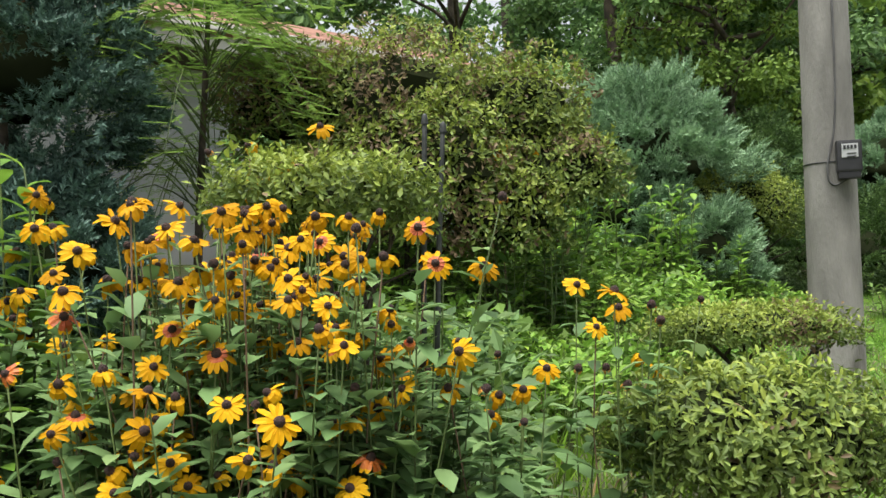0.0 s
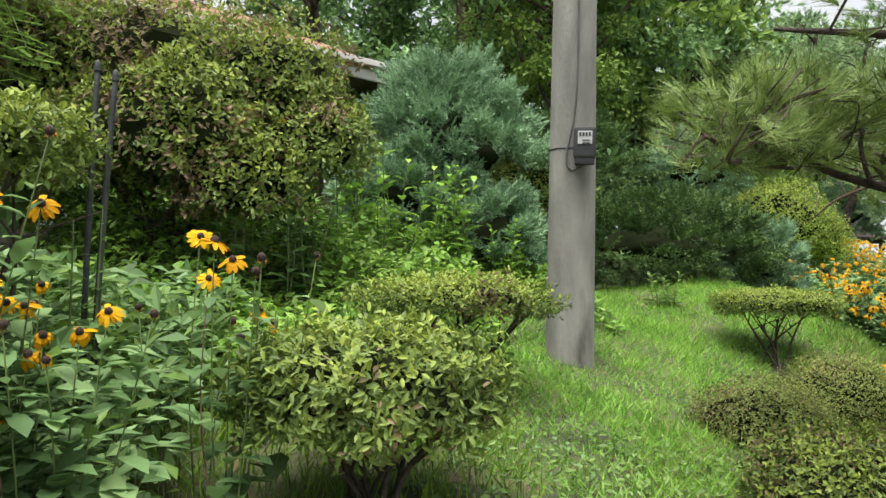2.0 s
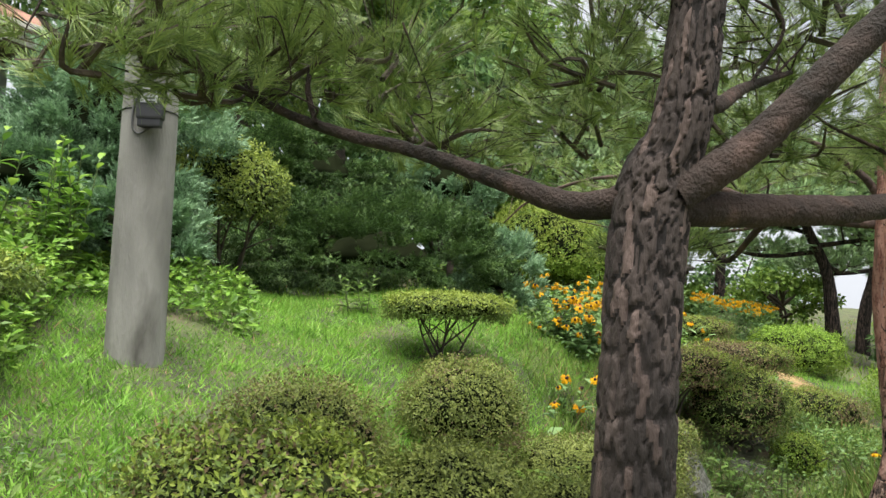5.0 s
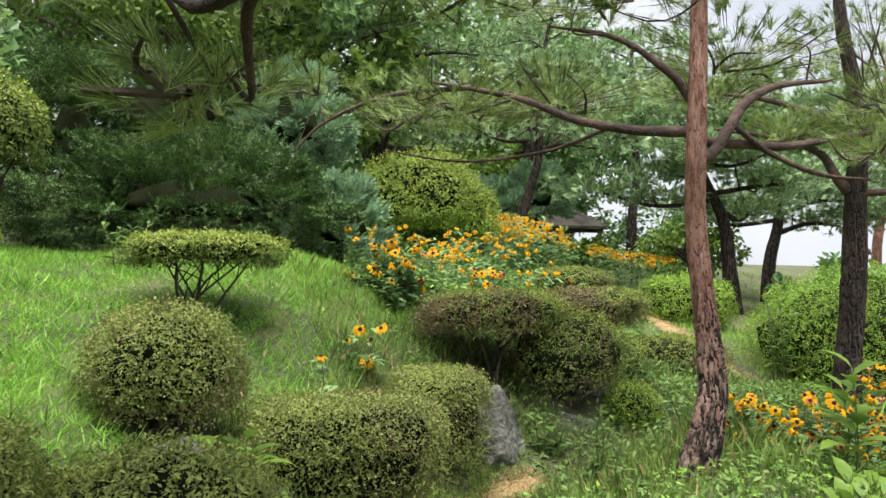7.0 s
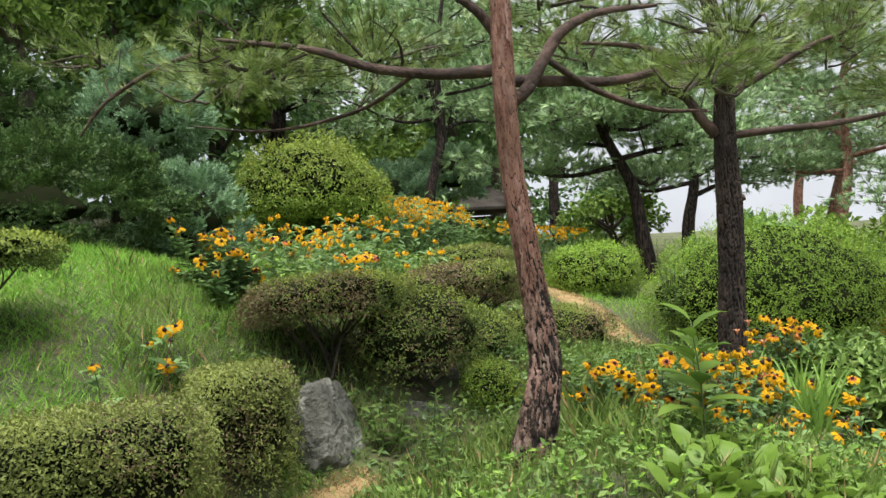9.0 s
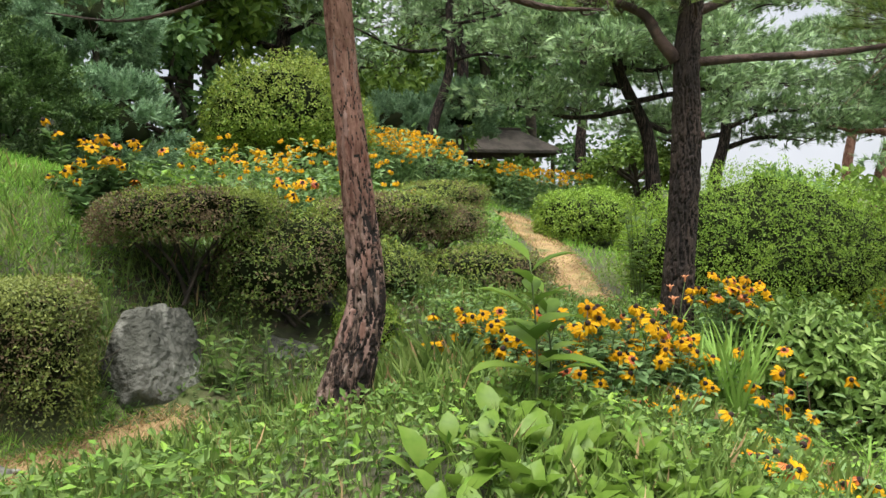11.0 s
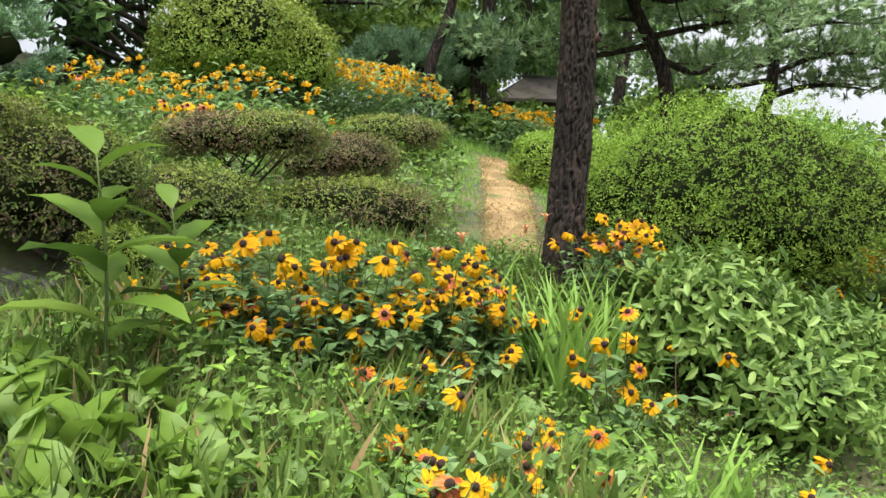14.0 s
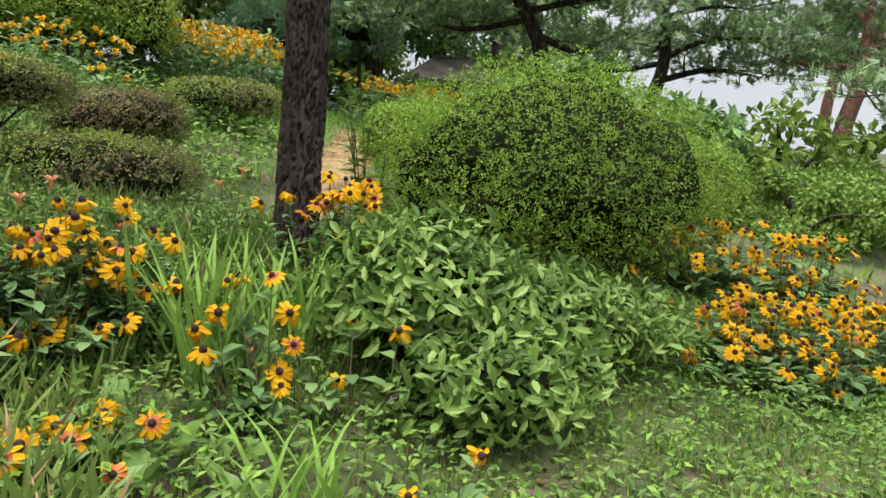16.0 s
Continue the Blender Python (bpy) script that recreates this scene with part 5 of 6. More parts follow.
# ---- pole with meter ----
def utility_pole():
    x, y = 2.49, 4.72
    z = landz(x, y)
    root = thing("utility_pole", (x, y, z), "round grey concrete utility pole standing in the grass", "pole")
    h = 8.5
    ch = [(*tube([(0, 0, -0.4, 0.157), (0, 0, h * 0.35, 0.135), (0, 0, h * 0.7, 0.11), (0, 0, h, 0.095)], 30, 40, 0.006, 3), 0)]
    link("shaft", mesh_of("shaft", ch, [M_CONCRETE], True), root)
    f = Vector((-0.28, -0.96, 0)).normalized()
    s = Vector((0.96, -0.28, 0)).normalized()
    turn = Matrix((s, -f, Vector((0, 0, 1)))).transposed().to_4x4()
    mz = 2.13 - z
    at = f * 0.145 + s * 0.07
    meter = part("electric_meter", box_bm(0.135, 0.07, 0.19, at + f * 0.04 + Vector((0, 0, mz)), 0.014, turn), M_BLACK, root, "black plastic electricity meter")
    part("face_plate", box_bm(0.088, 0.006, 0.082, at + f * 0.078 + Vector((0, 0, mz + 0.03)), 0.002, turn), M_DIAL, meter, "pale meter face")
    for i in range(4):
        part("digit_window", box_bm(0.013, 0.004, 0.022, at + f * 0.0835 + s * (-0.029 + 0.019 * i) + Vector((0, 0, mz + 0.05)), 0.001, turn), M_BLACK, meter, "dark counter window")
    for i in range(2):
        part("print_bar", box_bm(0.05, 0.003, 0.006, at + f * 0.0828 + s * 0.008 + Vector((0, 0, mz + 0.012 - 0.018 * i)), 0.0, turn), M_BLACK, meter)
    part("terminal_cover", box_bm(0.12, 0.055, 0.045, at + f * 0.042 + Vector((0, 0, mz - 0.112)), 0.008, turn), M_BLACK, root)
    ring = []
    for k in np.linspace(0, 2 * np.pi, 33):
        ring.append((0.1475 * math.cos(k), 0.1475 * math.sin(k), mz - 0.02, 0.004))
    link("strap", mesh_of("strap", [(*tube(ring, 66, 6), 0)], [M_STEEL], True), root, "thin steel strap")
    p = f * 0.15 + s * 0.02
    link("cable", mesh_of("cable", [(*tube([(*(at + f * 0.02 + Vector((0, 0, mz - 0.13))), 0.006), (*(p - s * 0.03 + Vector((0, 0, mz - 0.16))), 0.006), (*(p - s * 0.06 + Vector((0, 0, mz - 0.05))), 0.006), (*(p * 0.97 + Vector((0, 0, mz + 0.4))), 0.006), (*(p * 0.93 + Vector((0, 0, mz + 2.0))), 0.006), (*(p * 0.75 + Vector((0, 0, h - 0.4))), 0.006)], 50, 6), 0)], [M_CABLE], True), root, "grey cable")


utility_pole()


# ---- stakes ----
def stake(x, y, top, lean, seed):
    z = landz(x, y)
    root = thing("garden_stake", (x, y, z), "thin dark metal stake stuck in the flower bed", "stake", "pair of stakes")
    link("rod", mesh_of("rod", [(*tube([(0, 0, -0.1, 0.012), (lean * 0.4, 0, (top - z) * 0.5, 0.012), (lean, 0, top - z, 0.011)], 14, 8, 0.12, seed), 0)], [M_STAKE], True), root)
    link("cap", mesh_of("cap", [(*tube([(lean, 0, top - z - 0.02, 0.016), (lean, 0, top - z + 0.015, 0.012)], 4, 8, 0), 0)], [M_STAKE], True), root)


stake(0.0, 3.15, 2.12, 0.03, 1)
stake(0.045, 3.13, 2.08, 0.06, 2)


# ---- house and shed ----
def house():
    a, b = Vector((-3.5, 5.67, 0)), Vector((1.6, 9.24, 0))
    along = (b - a).normalized()
    back = Vector((-along.y, along.x, 0))
    z0, eave = 0.9, 3.62
    root = thing("house", (0, 9.5, z0), "single-storey house with pale wall and brown roof behind bushes", "house")
    base = Matrix((along, back, Vector((0, 0, 1)))).transposed().to_4x4()
    L = (b - a).length

    def put(name, sx, sy, sz, u, w, zc, mat, label="", bevel=0.01):
        p = b - along * u + back * w
        ob = part(name, box_bm(sx, sy, sz, (p.x - 0, p.y - 9.5, zc - z0), bevel, base), mat, root, label)
        return ob

    put("wall", L + 5, 0.2, 2.8, L / 2 + 3.2, 0.8, 2.2, M_WALL, "pale grey rendered wall")
    put("side_wall", 0.2, 5, 2.8, 0.65, 3.4, 2.2, M_WALL)
    put("soffit", L + 6.2, 0.8, 0.04, L / 2 + 3.0, 0.4, eave - 0.06, M_WOOD, "dark soffit boards")
    put("fascia", L + 6.2, 0.04, 0.2, L / 2 + 3.0, -0.03, eave + 0.02, M_FASCIA, "pale eave board")
    put("gutter", L + 6.2, 0.1, 0.07, L / 2 + 3.0, -0.1, eave + 0.1, M_FASCIA)
    pitch = Matrix.Rotation(radians(22), 4, "X")
    for i in range(9):
        p = b - along * (L / 2 + 3.0) + back * (0.15 + 0.46 * i)
        part("tile_course", box_bm(L + 6.3, 0.54, 0.05, (p.x, p.y - 9.5, eave + 0.16 + 0.186 * i - z0), 0.008, base @ pitch), M_ROOF, root)
    win = put("window", 1.4, 0.06, 1.1, 2.6, 0.68, 2.35, M_FASCIA, "window with pale frame")
    p = b - along * 2.6 + back * 0.645
    part("pane", box_bm(1.26, 0.02, 0.96, (p.x, p.y - 9.5, 2.35 - z0), 0.0, base), M_GLASS, win)


house()


def shed():
    x, y = 16.2, 22.3
    z = 1.6
    root = thing("garden_shed", (x, y, z), "small open timber shed with a low dark hipped roof", "shed")
    bm = bmesh.new()
    lo = [bm.verts.new(p) for p in ((-1.5, -1.2, 0.85), (1.5, -1.2, 0.85), (1.5, 1.2, 0.85), (-1.5, 1.2, 0.85))]
    up = [bm.verts.new(p) for p in ((-1.5, -1.2, 0.93), (1.5, -1.2, 0.93), (1.5, 1.2, 0.93), (-1.5, 1.2, 0.93))]
    r1, r2 = bm.verts.new((-0.4, 0, 1.65)), bm.verts.new((0.6, 0, 1.65))
    for q in ((lo[3], lo[2], lo[1], lo[0]), (lo[0], lo[1], up[1], up[0]), (lo[1], lo[2], up[2], up[1]), (lo[2], lo[3], up[3], up[2]), (lo[3], lo[0], up[0], up[3]), (up[0], up[1], r2, r1), (up[1], up[2], r2), (up[2], up[3], r1, r2), (up[3], up[0], r1)):
        bm.faces.new(q)
    roof = part("roof", bm, M_THATCH, root, "weathered dark roof")
    part("ridge", box_bm(1.15, 0.12, 0.08, (0.1, 0, 1.66), 0.02), M_THATCH, roof)
    for sx in (-1.25, 1.25):
        for sy in (-0.95, 0.95):
            part("post", box_bm(0.1, 0.1, 1.6, (sx, sy, 0.1), 0.01), M_WOOD, root)
    part("back_wall", box_bm(2.5, 0.06, 1.3, (0, 0.95, 0.15), 0.01), M_WOOD, root)
    part("beam", box_bm(2.7, 0.08, 0.12, (0, -0.97, 0.8), 0.01), M_WOOD, root)
    part("plinth", box_bm(2.8, 2.2, 0.9, (0, 0, -0.95), 0.02), M_ROCK, root)


shed()


# ---- rocks ----
def rock(x, y, zc, size, seed, label, mat=None, turn=0.0, p=3.0):
    """An angular weathered stone: a rounded block cut by chance planes, with a rough skin."""
    g = np.random.default_rng(seed)
    bm = bmesh.new()
    bmesh.ops.create_icosphere(bm, subdivisions=5, radius=1)
    v = np.array([q.co for q in bm.verts])
    v = v * ((np.abs(v) ** p).sum(1) ** (-1 / p))[:, None] * 1.08
    for i in range(16):
        nrm = unit(g.normal(size=3))
        over = np.maximum(0, v @ nrm - (0.66 + 0.28 * g.random()))
        v = v - over[:, None] * nrm * 0.95
    v = v * (1 + 0.04 * wobble(v, seed, 5, 4.0) + 0.03 * wobble(v, seed + 1, 5, 10.0) + 0.014 * wobble(v, seed + 2, 6, 28.0))[:, None] * np.asarray(size)
    c, s = math.cos(turn), math.sin(turn)
    for q, w in zip(bm.verts, v):
        q.co = (c * w[0] - s * w[1], s * w[0] + c * w[1], w[2])
    for fc in bm.faces:
        fc.smooth = True
    me = bpy.data.meshes.new("rock")
    bm.to_mesh(me)
    bm.free()
    me.materials.append(mat or M_ROCK)
    ob = link("rock", me)
    ob.location = (x, y, zc)
    return tagged(ob, label, "rock", "garden rocks")


rock(6.47, 5.5, -0.24, (0.32, 0.25, 0.38), 21, "tall weathered grey rock with lichen set between bushes", turn=0.3, p=4.5)
rock(4.42, 4.28, 0.06, (0.18, 0.12, 0.17), 4, "pale grey boulder under the clipped bushes", M_ROCK_PALE, 0.3)
rock(2.04, 2.2, 0.39, (0.24, 0.16, 0.16), 5, "flat pale grey stone set in the azalea edging", M_ROCK_PALE, 0.1)
rock(7.2, 5.75, -0.28, (0.26, 0.18, 0.24), 6, "brownish rock in shade under the azaleas", turn=-0.3)
rock(7.6, 6.1, -0.15, (0.15, 0.13, 0.28), 7, "upright mossy stone under the azaleas", turn=0.2)
rock(5.45, 4.28, -0.32, (0.3, 0.2, 0.16), 8, "low stone at the foot of the clipped bush", turn=0.1)
rock(8.4, 6.4, -0.18, (0.22, 0.16, 0.22), 10, "grey stone below the azaleas", turn=0.5)
rock(5.72, 4.62, -0.42, (0.28, 0.16, 0.12), 12, "low broken stone at the path edge", turn=0.2)


# ---- grass ----
def open_ground(x, y):
    """Where grass and weeds grow: not under the bushes that reach the ground."""
    ok = np.ones(len(x), bool)
    for bx, by, rx, ry in SHADED:
        ok &= ((x - bx) / rx) ** 2 + ((y - by) / ry) ** 2 > 1
    return ok


def blades(name, n, g_seed, area, height, width, mats, label, keep=None, lean=0.45, third=0.0, category="grass", lift=-0.01):
    g = np.random.default_rng(g_seed)
    x = area[0] + (area[1] - area[0]) * g.random(n)
    y = area[2] + (area[3] - area[2]) * g.random(n)
    k = open_ground(x, y)
    x, y = x[k], y[k]
    if keep is not None:
        k = keep(x, y, g)
        x, y = x[k], y[k]
    n = len(x)
    lush = 0.75 + 0.35 * wobble(np.column_stack([x, y, 0 * x]), g_seed, 5, 2.2)
    P = np.column_stack([x, y, land(x, y) + lift])
    D = unit(np.column_stack([lean * g.normal(size=n), lean * g.normal(size=n), np.ones(n)]))
    face = unit(np.column_stack([g.normal(size=n), g.normal(size=n), 0.2 * np.ones(n)]))
    h = (height[0] + (height[1] - height[0]) * g.random(n) ** 1.6) * np.clip(lush, 0.35, 1.4)
    tv, tf = BLADE
    bent = (tv * (1, 1, 1), tf)
    v, f = place(bent, P, D, face, h, width * (0.7 + 0.6 * g.random(n)))
    sway = (v[:, 2] - np.repeat(P[:, 2], 4)) ** 2
    a = np.repeat(6.283 * g.random(n), 4)
    v[:, 0] += sway * np.cos(a) * 1.5
    v[:, 1] += sway * np.sin(a) * 1.5
    mi = (g.random(n) < third).astype(int)
    ob = link(name, mesh_of(name, [(v, f, np.repeat(mi, 2))], mats), kind="stuff")
    return tagged(ob, label, category, kind="stuff")


def near_path(x, y):
    d = np.full(len(x), 9.0)
    for px, py in np.vstack([PATHWAY[::2], TRAIL[::3]]):
        d = np.minimum(d, np.hypot(x - px, y - py))
    return d


blades("lawn", 130000, 201, (1.6, 6.4, 2.6, 8.2), (0.04, 0.14), 0.007, [M_LAWN, M_STRAW], "bright green tufted grass on the slope", lambda x, y, g: (y > 2.7 + 0.25 * (x - 2)) & (np.hypot(x - 4.56, y - 5.7) > 0.14), lean=0.9, third=0.02)
blades("lawn", 32000, 202, (6.4, 13.0, 6.5, 15.0), (0.06, 0.18), 0.009, [M_LAWN, M_STRAW], "bright green grass of the upper slope", lambda x, y, g: near_path(x, y) > 0.3, third=0.03)
blades("long_grass", 44000, 203, (4.5, 9.4, 1.8, 5.2), (0.08, 0.3), 0.005, [M_GRASS_LONG, M_STRAW], "long pale green grass beside the path", lambda x, y, g: (y > 1.9 + 0.1 * (x - 4)) & (near_path(x, y) > 0.12) & (g.random(len(x)) < np.where(x > 6.3, 1.0, 0.5)), third=0.06)
blades("long_grass", 52000, 204, (8.6, 14.5, 2.0, 6.5), (0.04, 0.15), 0.006, [M_GRASS, M_STRAW], "green grass between the flowers", third=0.04)
blades("long_grass", 14000, 205, (-2.0, 1.8, 1.5, 4.2), (0.08, 0.28), 0.006, [M_GRASS, M_STRAW], "green grass under the flowers", third=0.05)
blades("dry_straw", 60000, 206, (9.3, 11.9, 5.8, 12.6), (0.02, 0.09), 0.006, [M_STRAW, M_GRASS], "dry straw lying on the path", lambda x, y, g: near_path(x, y) < 0.29, lean=1.5, third=0.15, lift=0.015)
blades("dry_straw", 6000, 207, (4.2, 6.2, 3.6, 5.5), (0.02, 0.07), 0.005, [M_STRAW, M_GRASS], "dry clippings around the clipped bushes", lean=2.0, third=0.15)
blades("long_grass", 24000, 210, (5.4, 10.2, 4.6, 7.2), (0.06, 0.22), 0.007, [M_GRASS_LONG, M_STRAW], "green grass around the azaleas and rocks", lambda x, y, g: near_path(x, y) > 0.32, third=0.08)
blades("dry_straw", 24000, 211, (5.3, 7.0, 3.9, 5.5), (0.02, 0.07), 0.006, [M_STRAW, M_GRASS], "dry straw on the bare strip beside the rocks", lambda x, y, g: near_path(x, y) < 0.14, lean=1.5, third=0.15, lift=0.015)
blades("dry_straw", 2500, 212, (2.4, 3.2, 2.6, 3.2), (0.02, 0.07), 0.005, [M_STRAW, M_TWIG], "dead brown clippings between the mounds", lean=2.0, third=0.4)
blades("lawn", 9000, 208, (13.0, 30.0, 4.0, 22.0), (0.08, 0.25), 0.02, [M_GRASS, M_STRAW], "grass on the slope beyond the hedges", third=0.05)
blades("lawn", 10000, 209, (-5.0, 8.0, 8.0, 16.0), (0.06, 0.2), 0.014, [M_GRASS, M_STRAW], "grass behind the bushes", third=0.03)


def cover(name, n, seed, area, rise, leaf, mats, label, shape=DIAMOND, keep=None, category="weeds"):
    """Broad low leaves, standing at many heights."""
    g = np.random.default_rng(seed)
    x = area[0] + (area[1] - area[0]) * g.random(n)
    y = area[2] + (area[3] - area[2]) * g.random(n)
    k = open_ground(x, y)
    x, y = x[k], y[k]
    if keep is not None:
        k = keep(x, y, g)
        x, y = x[k], y[k]
    n = len(x)
    lush = 0.7 + 0.5 * wobble(np.column_stack([x, y, 0 * x]), seed, 5, 3.0)
    z = land(x, y) + (rise[0] + (rise[1] - rise[0]) * g.random(n)) * np.clip(lush, 0.2, 1.5)
    P = np.column_stack([x, y, z])
    D = unit(np.column_stack([g.normal(size=n), g.normal(size=n), 0.25 + 0.4 * g.normal(size=n)]))
    N = unit(np.column_stack([0.45 * g.normal(size=n), 0.45 * g.normal(size=n) - 0.15, np.ones(n)]))
    v, f = place(shape, P, D, N, leaf * (0.6 + 0.8 * g.random(n)))
    k = g.random(n) < 0.3
    v2, f2 = place(NEEDLE, np.column_stack([x, y, land(x, y)])[k], (P - np.column_stack([x, y, land(x, y)]))[k] + 1e-3, g.normal(size=(k.sum(), 3)), (z - land(x, y))[k] + 0.01, 0.006)
    mi = (g.random(n) < 0.25).astype(int) if len(mats) > 1 else np.zeros(n, int)
    ob = link(name, mesh_of(name, [(v, f, np.repeat(mi, len(shape[1]))), (v2, f2, len(mats))], list(mats) + [M_STEM]))
    return tagged(ob, label, category, kind="stuff")


cover("ground_cover", 26000, 301, (-0.8, 2.0, 3.0, 6.3), (0.05, 0.5), 0.066, [M_COVER, M_WEED], "bright green leafy ground cover under the azalea", keep=lambda x, y, g: (y > 3.1 + 0.5 * x))
cover("ground_cover", 3500, 302, (1.4, 3.2, 5.5, 7.2), (0.03, 0.3), 0.07, [M_COVER, M_WEED], "green weeds along the foot of the junipers")
cover("ground_cover", 900, 303, (1.2, 3.2, 2.6, 3.4), (0.02, 0.09), 0.04, [M_WEED, M_RUD], "low weeds in the grass above the edging")
cover("ground_cover", 9000, 304, (5.6, 9.0, 2.2, 4.6), (0.03, 0.18), 0.045, [M_WEED, M_COVER], "low leafy weeds beside the path", keep=lambda x, y, g: near_path(x, y) > 0.17)
cover("ground_cover", 30000, 305, (8.2, 14.0, 2.4, 6.3), (0.02, 0.17), 0.04, [M_WEED, M_COVER], "low leafy weeds between the flowers")
cover("ground_cover", 9000, 308, (6.0, 9.8, 4.8, 7.6), (0.02, 0.16), 0.05, [M_WEED, M_RUD], "leafy weeds around the rocks and azaleas", keep=lambda x, y, g: near_path(x, y) > 0.14)
cover("ground_cover", 9000, 306, (6.2, 11.0, 7.4, 13.0), (0.05, 0.35), 0.08, [M_WEED, M_COVER], "leafy weeds among the upper flowers", keep=lambda x, y, g: near_path(x, y) > 0.5)
cover("ground_cover", 9000, 307, (-2.2, 0.45, 1.6, 4.2), (0.05, 0.55), 0.1, [M_RUD, M_WEED], "dark green leafy growth under the flowers")


def leafy_plant(x, y, h, n, leaf, mat, label, seed, name="weed_plant", shape=BROAD, spread=0.1, droop=0.2, stalks=1, category="plant", group="leafy weeds", top=False):
    """Upright stalks with broad leaves in turn up the stem."""
    g = np.random.default_rng(seed)
    z = landz(x, y)
    root = thing(name, (x, y, z), label, category, group)
    sc, lc = [], []
    for s in range(stalks):
        a = g.random() * 6.283
        e = np.array([np.cos(a) * spread * g.random(), np.sin(a) * spread * g.random(), h * (0.75 + 0.3 * g.random())])
        b = np.array([np.cos(a), np.sin(a), 0]) * 0.3 * spread
        line = [(*b, 0.006), (*(b * 0.5 + e * 0.5 + 0.02 * g.normal(size=3)), 0.005), (*e, 0.003)]
        sc.append((*tube(line, 9, 5, 0.05, s), 0))
        L = smooth_line(line, n)
        P = L[:, :3][max(1, n // 5):]
        k = len(P)
        u = np.linspace(0.2, 1, k)
        az = np.arange(k) * 2.4 + g.random()
        D = unit(np.column_stack([np.cos(az), np.sin(az), 0.45 - droop + 0.5 * (u - 0.5) + 0.15 * g.normal(size=k)]))
        N = unit(np.column_stack([-0.4 * np.cos(az), -0.4 * np.sin(az), np.ones(k)]))
        lc.append((*place(shape, P, D, N, leaf * (1.15 - 0.55 * u) * (0.8 + 0.4 * g.random(k))), 0))
    link("stalk", mesh_of("stalk", sc, [M_STEM], True), root)
    link("foliage", mesh_of("foliage", lc, [mat], True), root)
    return root


leafy_plant(1.35, 5.75, 1.05, 15, 0.17, M_COVER, "tall nettle-like weed with broad toothed leaves", 401, stalks=9, spread=0.4)
leafy_plant(1.85, 5.95, 0.95, 14, 0.16, M_COVER, "tall broad-leaved weed below the juniper", 402, stalks=9, spread=0.4)
leafy_plant(1.0, 5.5, 0.9, 22, 0.12, M_COVER, "feathery green weed beside the azalea", 403, stalks=9, spread=0.45, shape=DIAMOND)
leafy_plant(0.75, 4.6, 0.95, 22, 0.12, M_RUD, "dark leafy weed under the azalea", 404, stalks=9, spread=0.35, shape=DIAMOND)
leafy_plant(2.4, 6.3, 0.5, 16, 0.12, M_COVER, "green weed at the edge of the grass", 405, stalks=6, spread=0.4, shape=DIAMOND)
leafy_plant(4.15, 7.0, 0.35, 14, 0.12, M_WEED, "leafy weed in front of the yew", 406, stalks=5, spread=0.3, shape=DIAMOND)
leafy_plant(7.94, 3.85, 0.72, 15, 0.29, M_BROAD, "young plant with large pointed pale green leaves", 407, "broad_leaved_plant", spread=0.04, droop=0.15)
leafy_plant(8.12, 4.1, 0.68, 14, 0.26, M_BROAD, "young plant with large pointed pale green leaves", 408, "broad_leaved_plant", spread=0.04, droop=0.15)
leafy_plant(7.05, 5.0, 0.45, 20, 0.09, M_WEED, "pale spiky weed in front of the rocks", 409, stalks=2, spread=0.08, shape=DIAMOND)
leafy_plant(6.9, 4.5, 0.35, 20, 0.09, M_WEED, "pale spiky weed beside the red pine", 410, stalks=2, spread=0.1, shape=DIAMOND)
leafy_plant(10.8, 7.28, 0.95, 13, 0.17, M_WEED, "tall broad-leaved weed in front of the hedge bush", 411, stalks=7, spread=0.3)
leafy_plant(4.64, 4.05, 0.34, 9, 0.24, M_BROAD, "young plant with lobed bright green leaves", 413, "broad_leaved_plant", stalks=4, spread=0.16, droop=0.35)
leafy_plant(6.88, 5.38, 0.3, 10, 0.12, M_WEED, "bright green weed at the foot of the rock", 414, stalks=4, spread=0.2)
leafy_plant(-1.22, 2.35, 1.3, 22, 0.17, M_COVER, "tall leafy plant at the edge of the flowers", 415, stalks=4, spread=0.28)
leafy_plant(0.02, 3.05, 0.98, 16, 0.1, M_WEED, "climbing weed with pale green leaves on the stakes", 416, stalks=2, spread=0.15, droop=0.5)


def leaf_part(shape, mat, name="leaf"):
    return mesh_of(name, [(shape[0], shape[1], 0)], [mat], True)


def set_leaf(me, root, p, d, n, length, width):
    d = Vector(d).normalized()
    x = d.cross(Vector(n)).normalized()
    zz = x.cross(d)
    ob = link("leaf", me, root)
    ob.matrix_basis = Matrix.Translation(p) @ Matrix((x, d, zz)).transposed().to_4x4() @ Matrix.Diagonal((width, length, width, 1))


def broad_clump(x, y, r, n, leaf, label, seed, me):
    """A low clump of large upright tongue-shaped leaves."""
    g = np.random.default_rng(seed)
    z = landz(x, y)
    root = thing("broad_leaved_clump", (x, y, z), label, "plant", "broad-leaved clumps")
    for i in range(n):
        a, q, b = 6.283 * g.random(), r * g.random() ** 0.6, 6.283 * g.random()
        px, py = q * math.cos(a), q * math.sin(a)
        s = leaf * (0.6 + 0.6 * g.random())
        set_leaf(me, root, (px, py, landz(x + px, y + py) - z + 0.01 + 0.05 * g.random()), (0.6 * math.cos(b), 0.6 * math.sin(b), 0.5 + 0.5 * g.random()), (-math.cos(b), -math.sin(b), 0.7), s, s * (1.1 + 0.3 * g.random()))


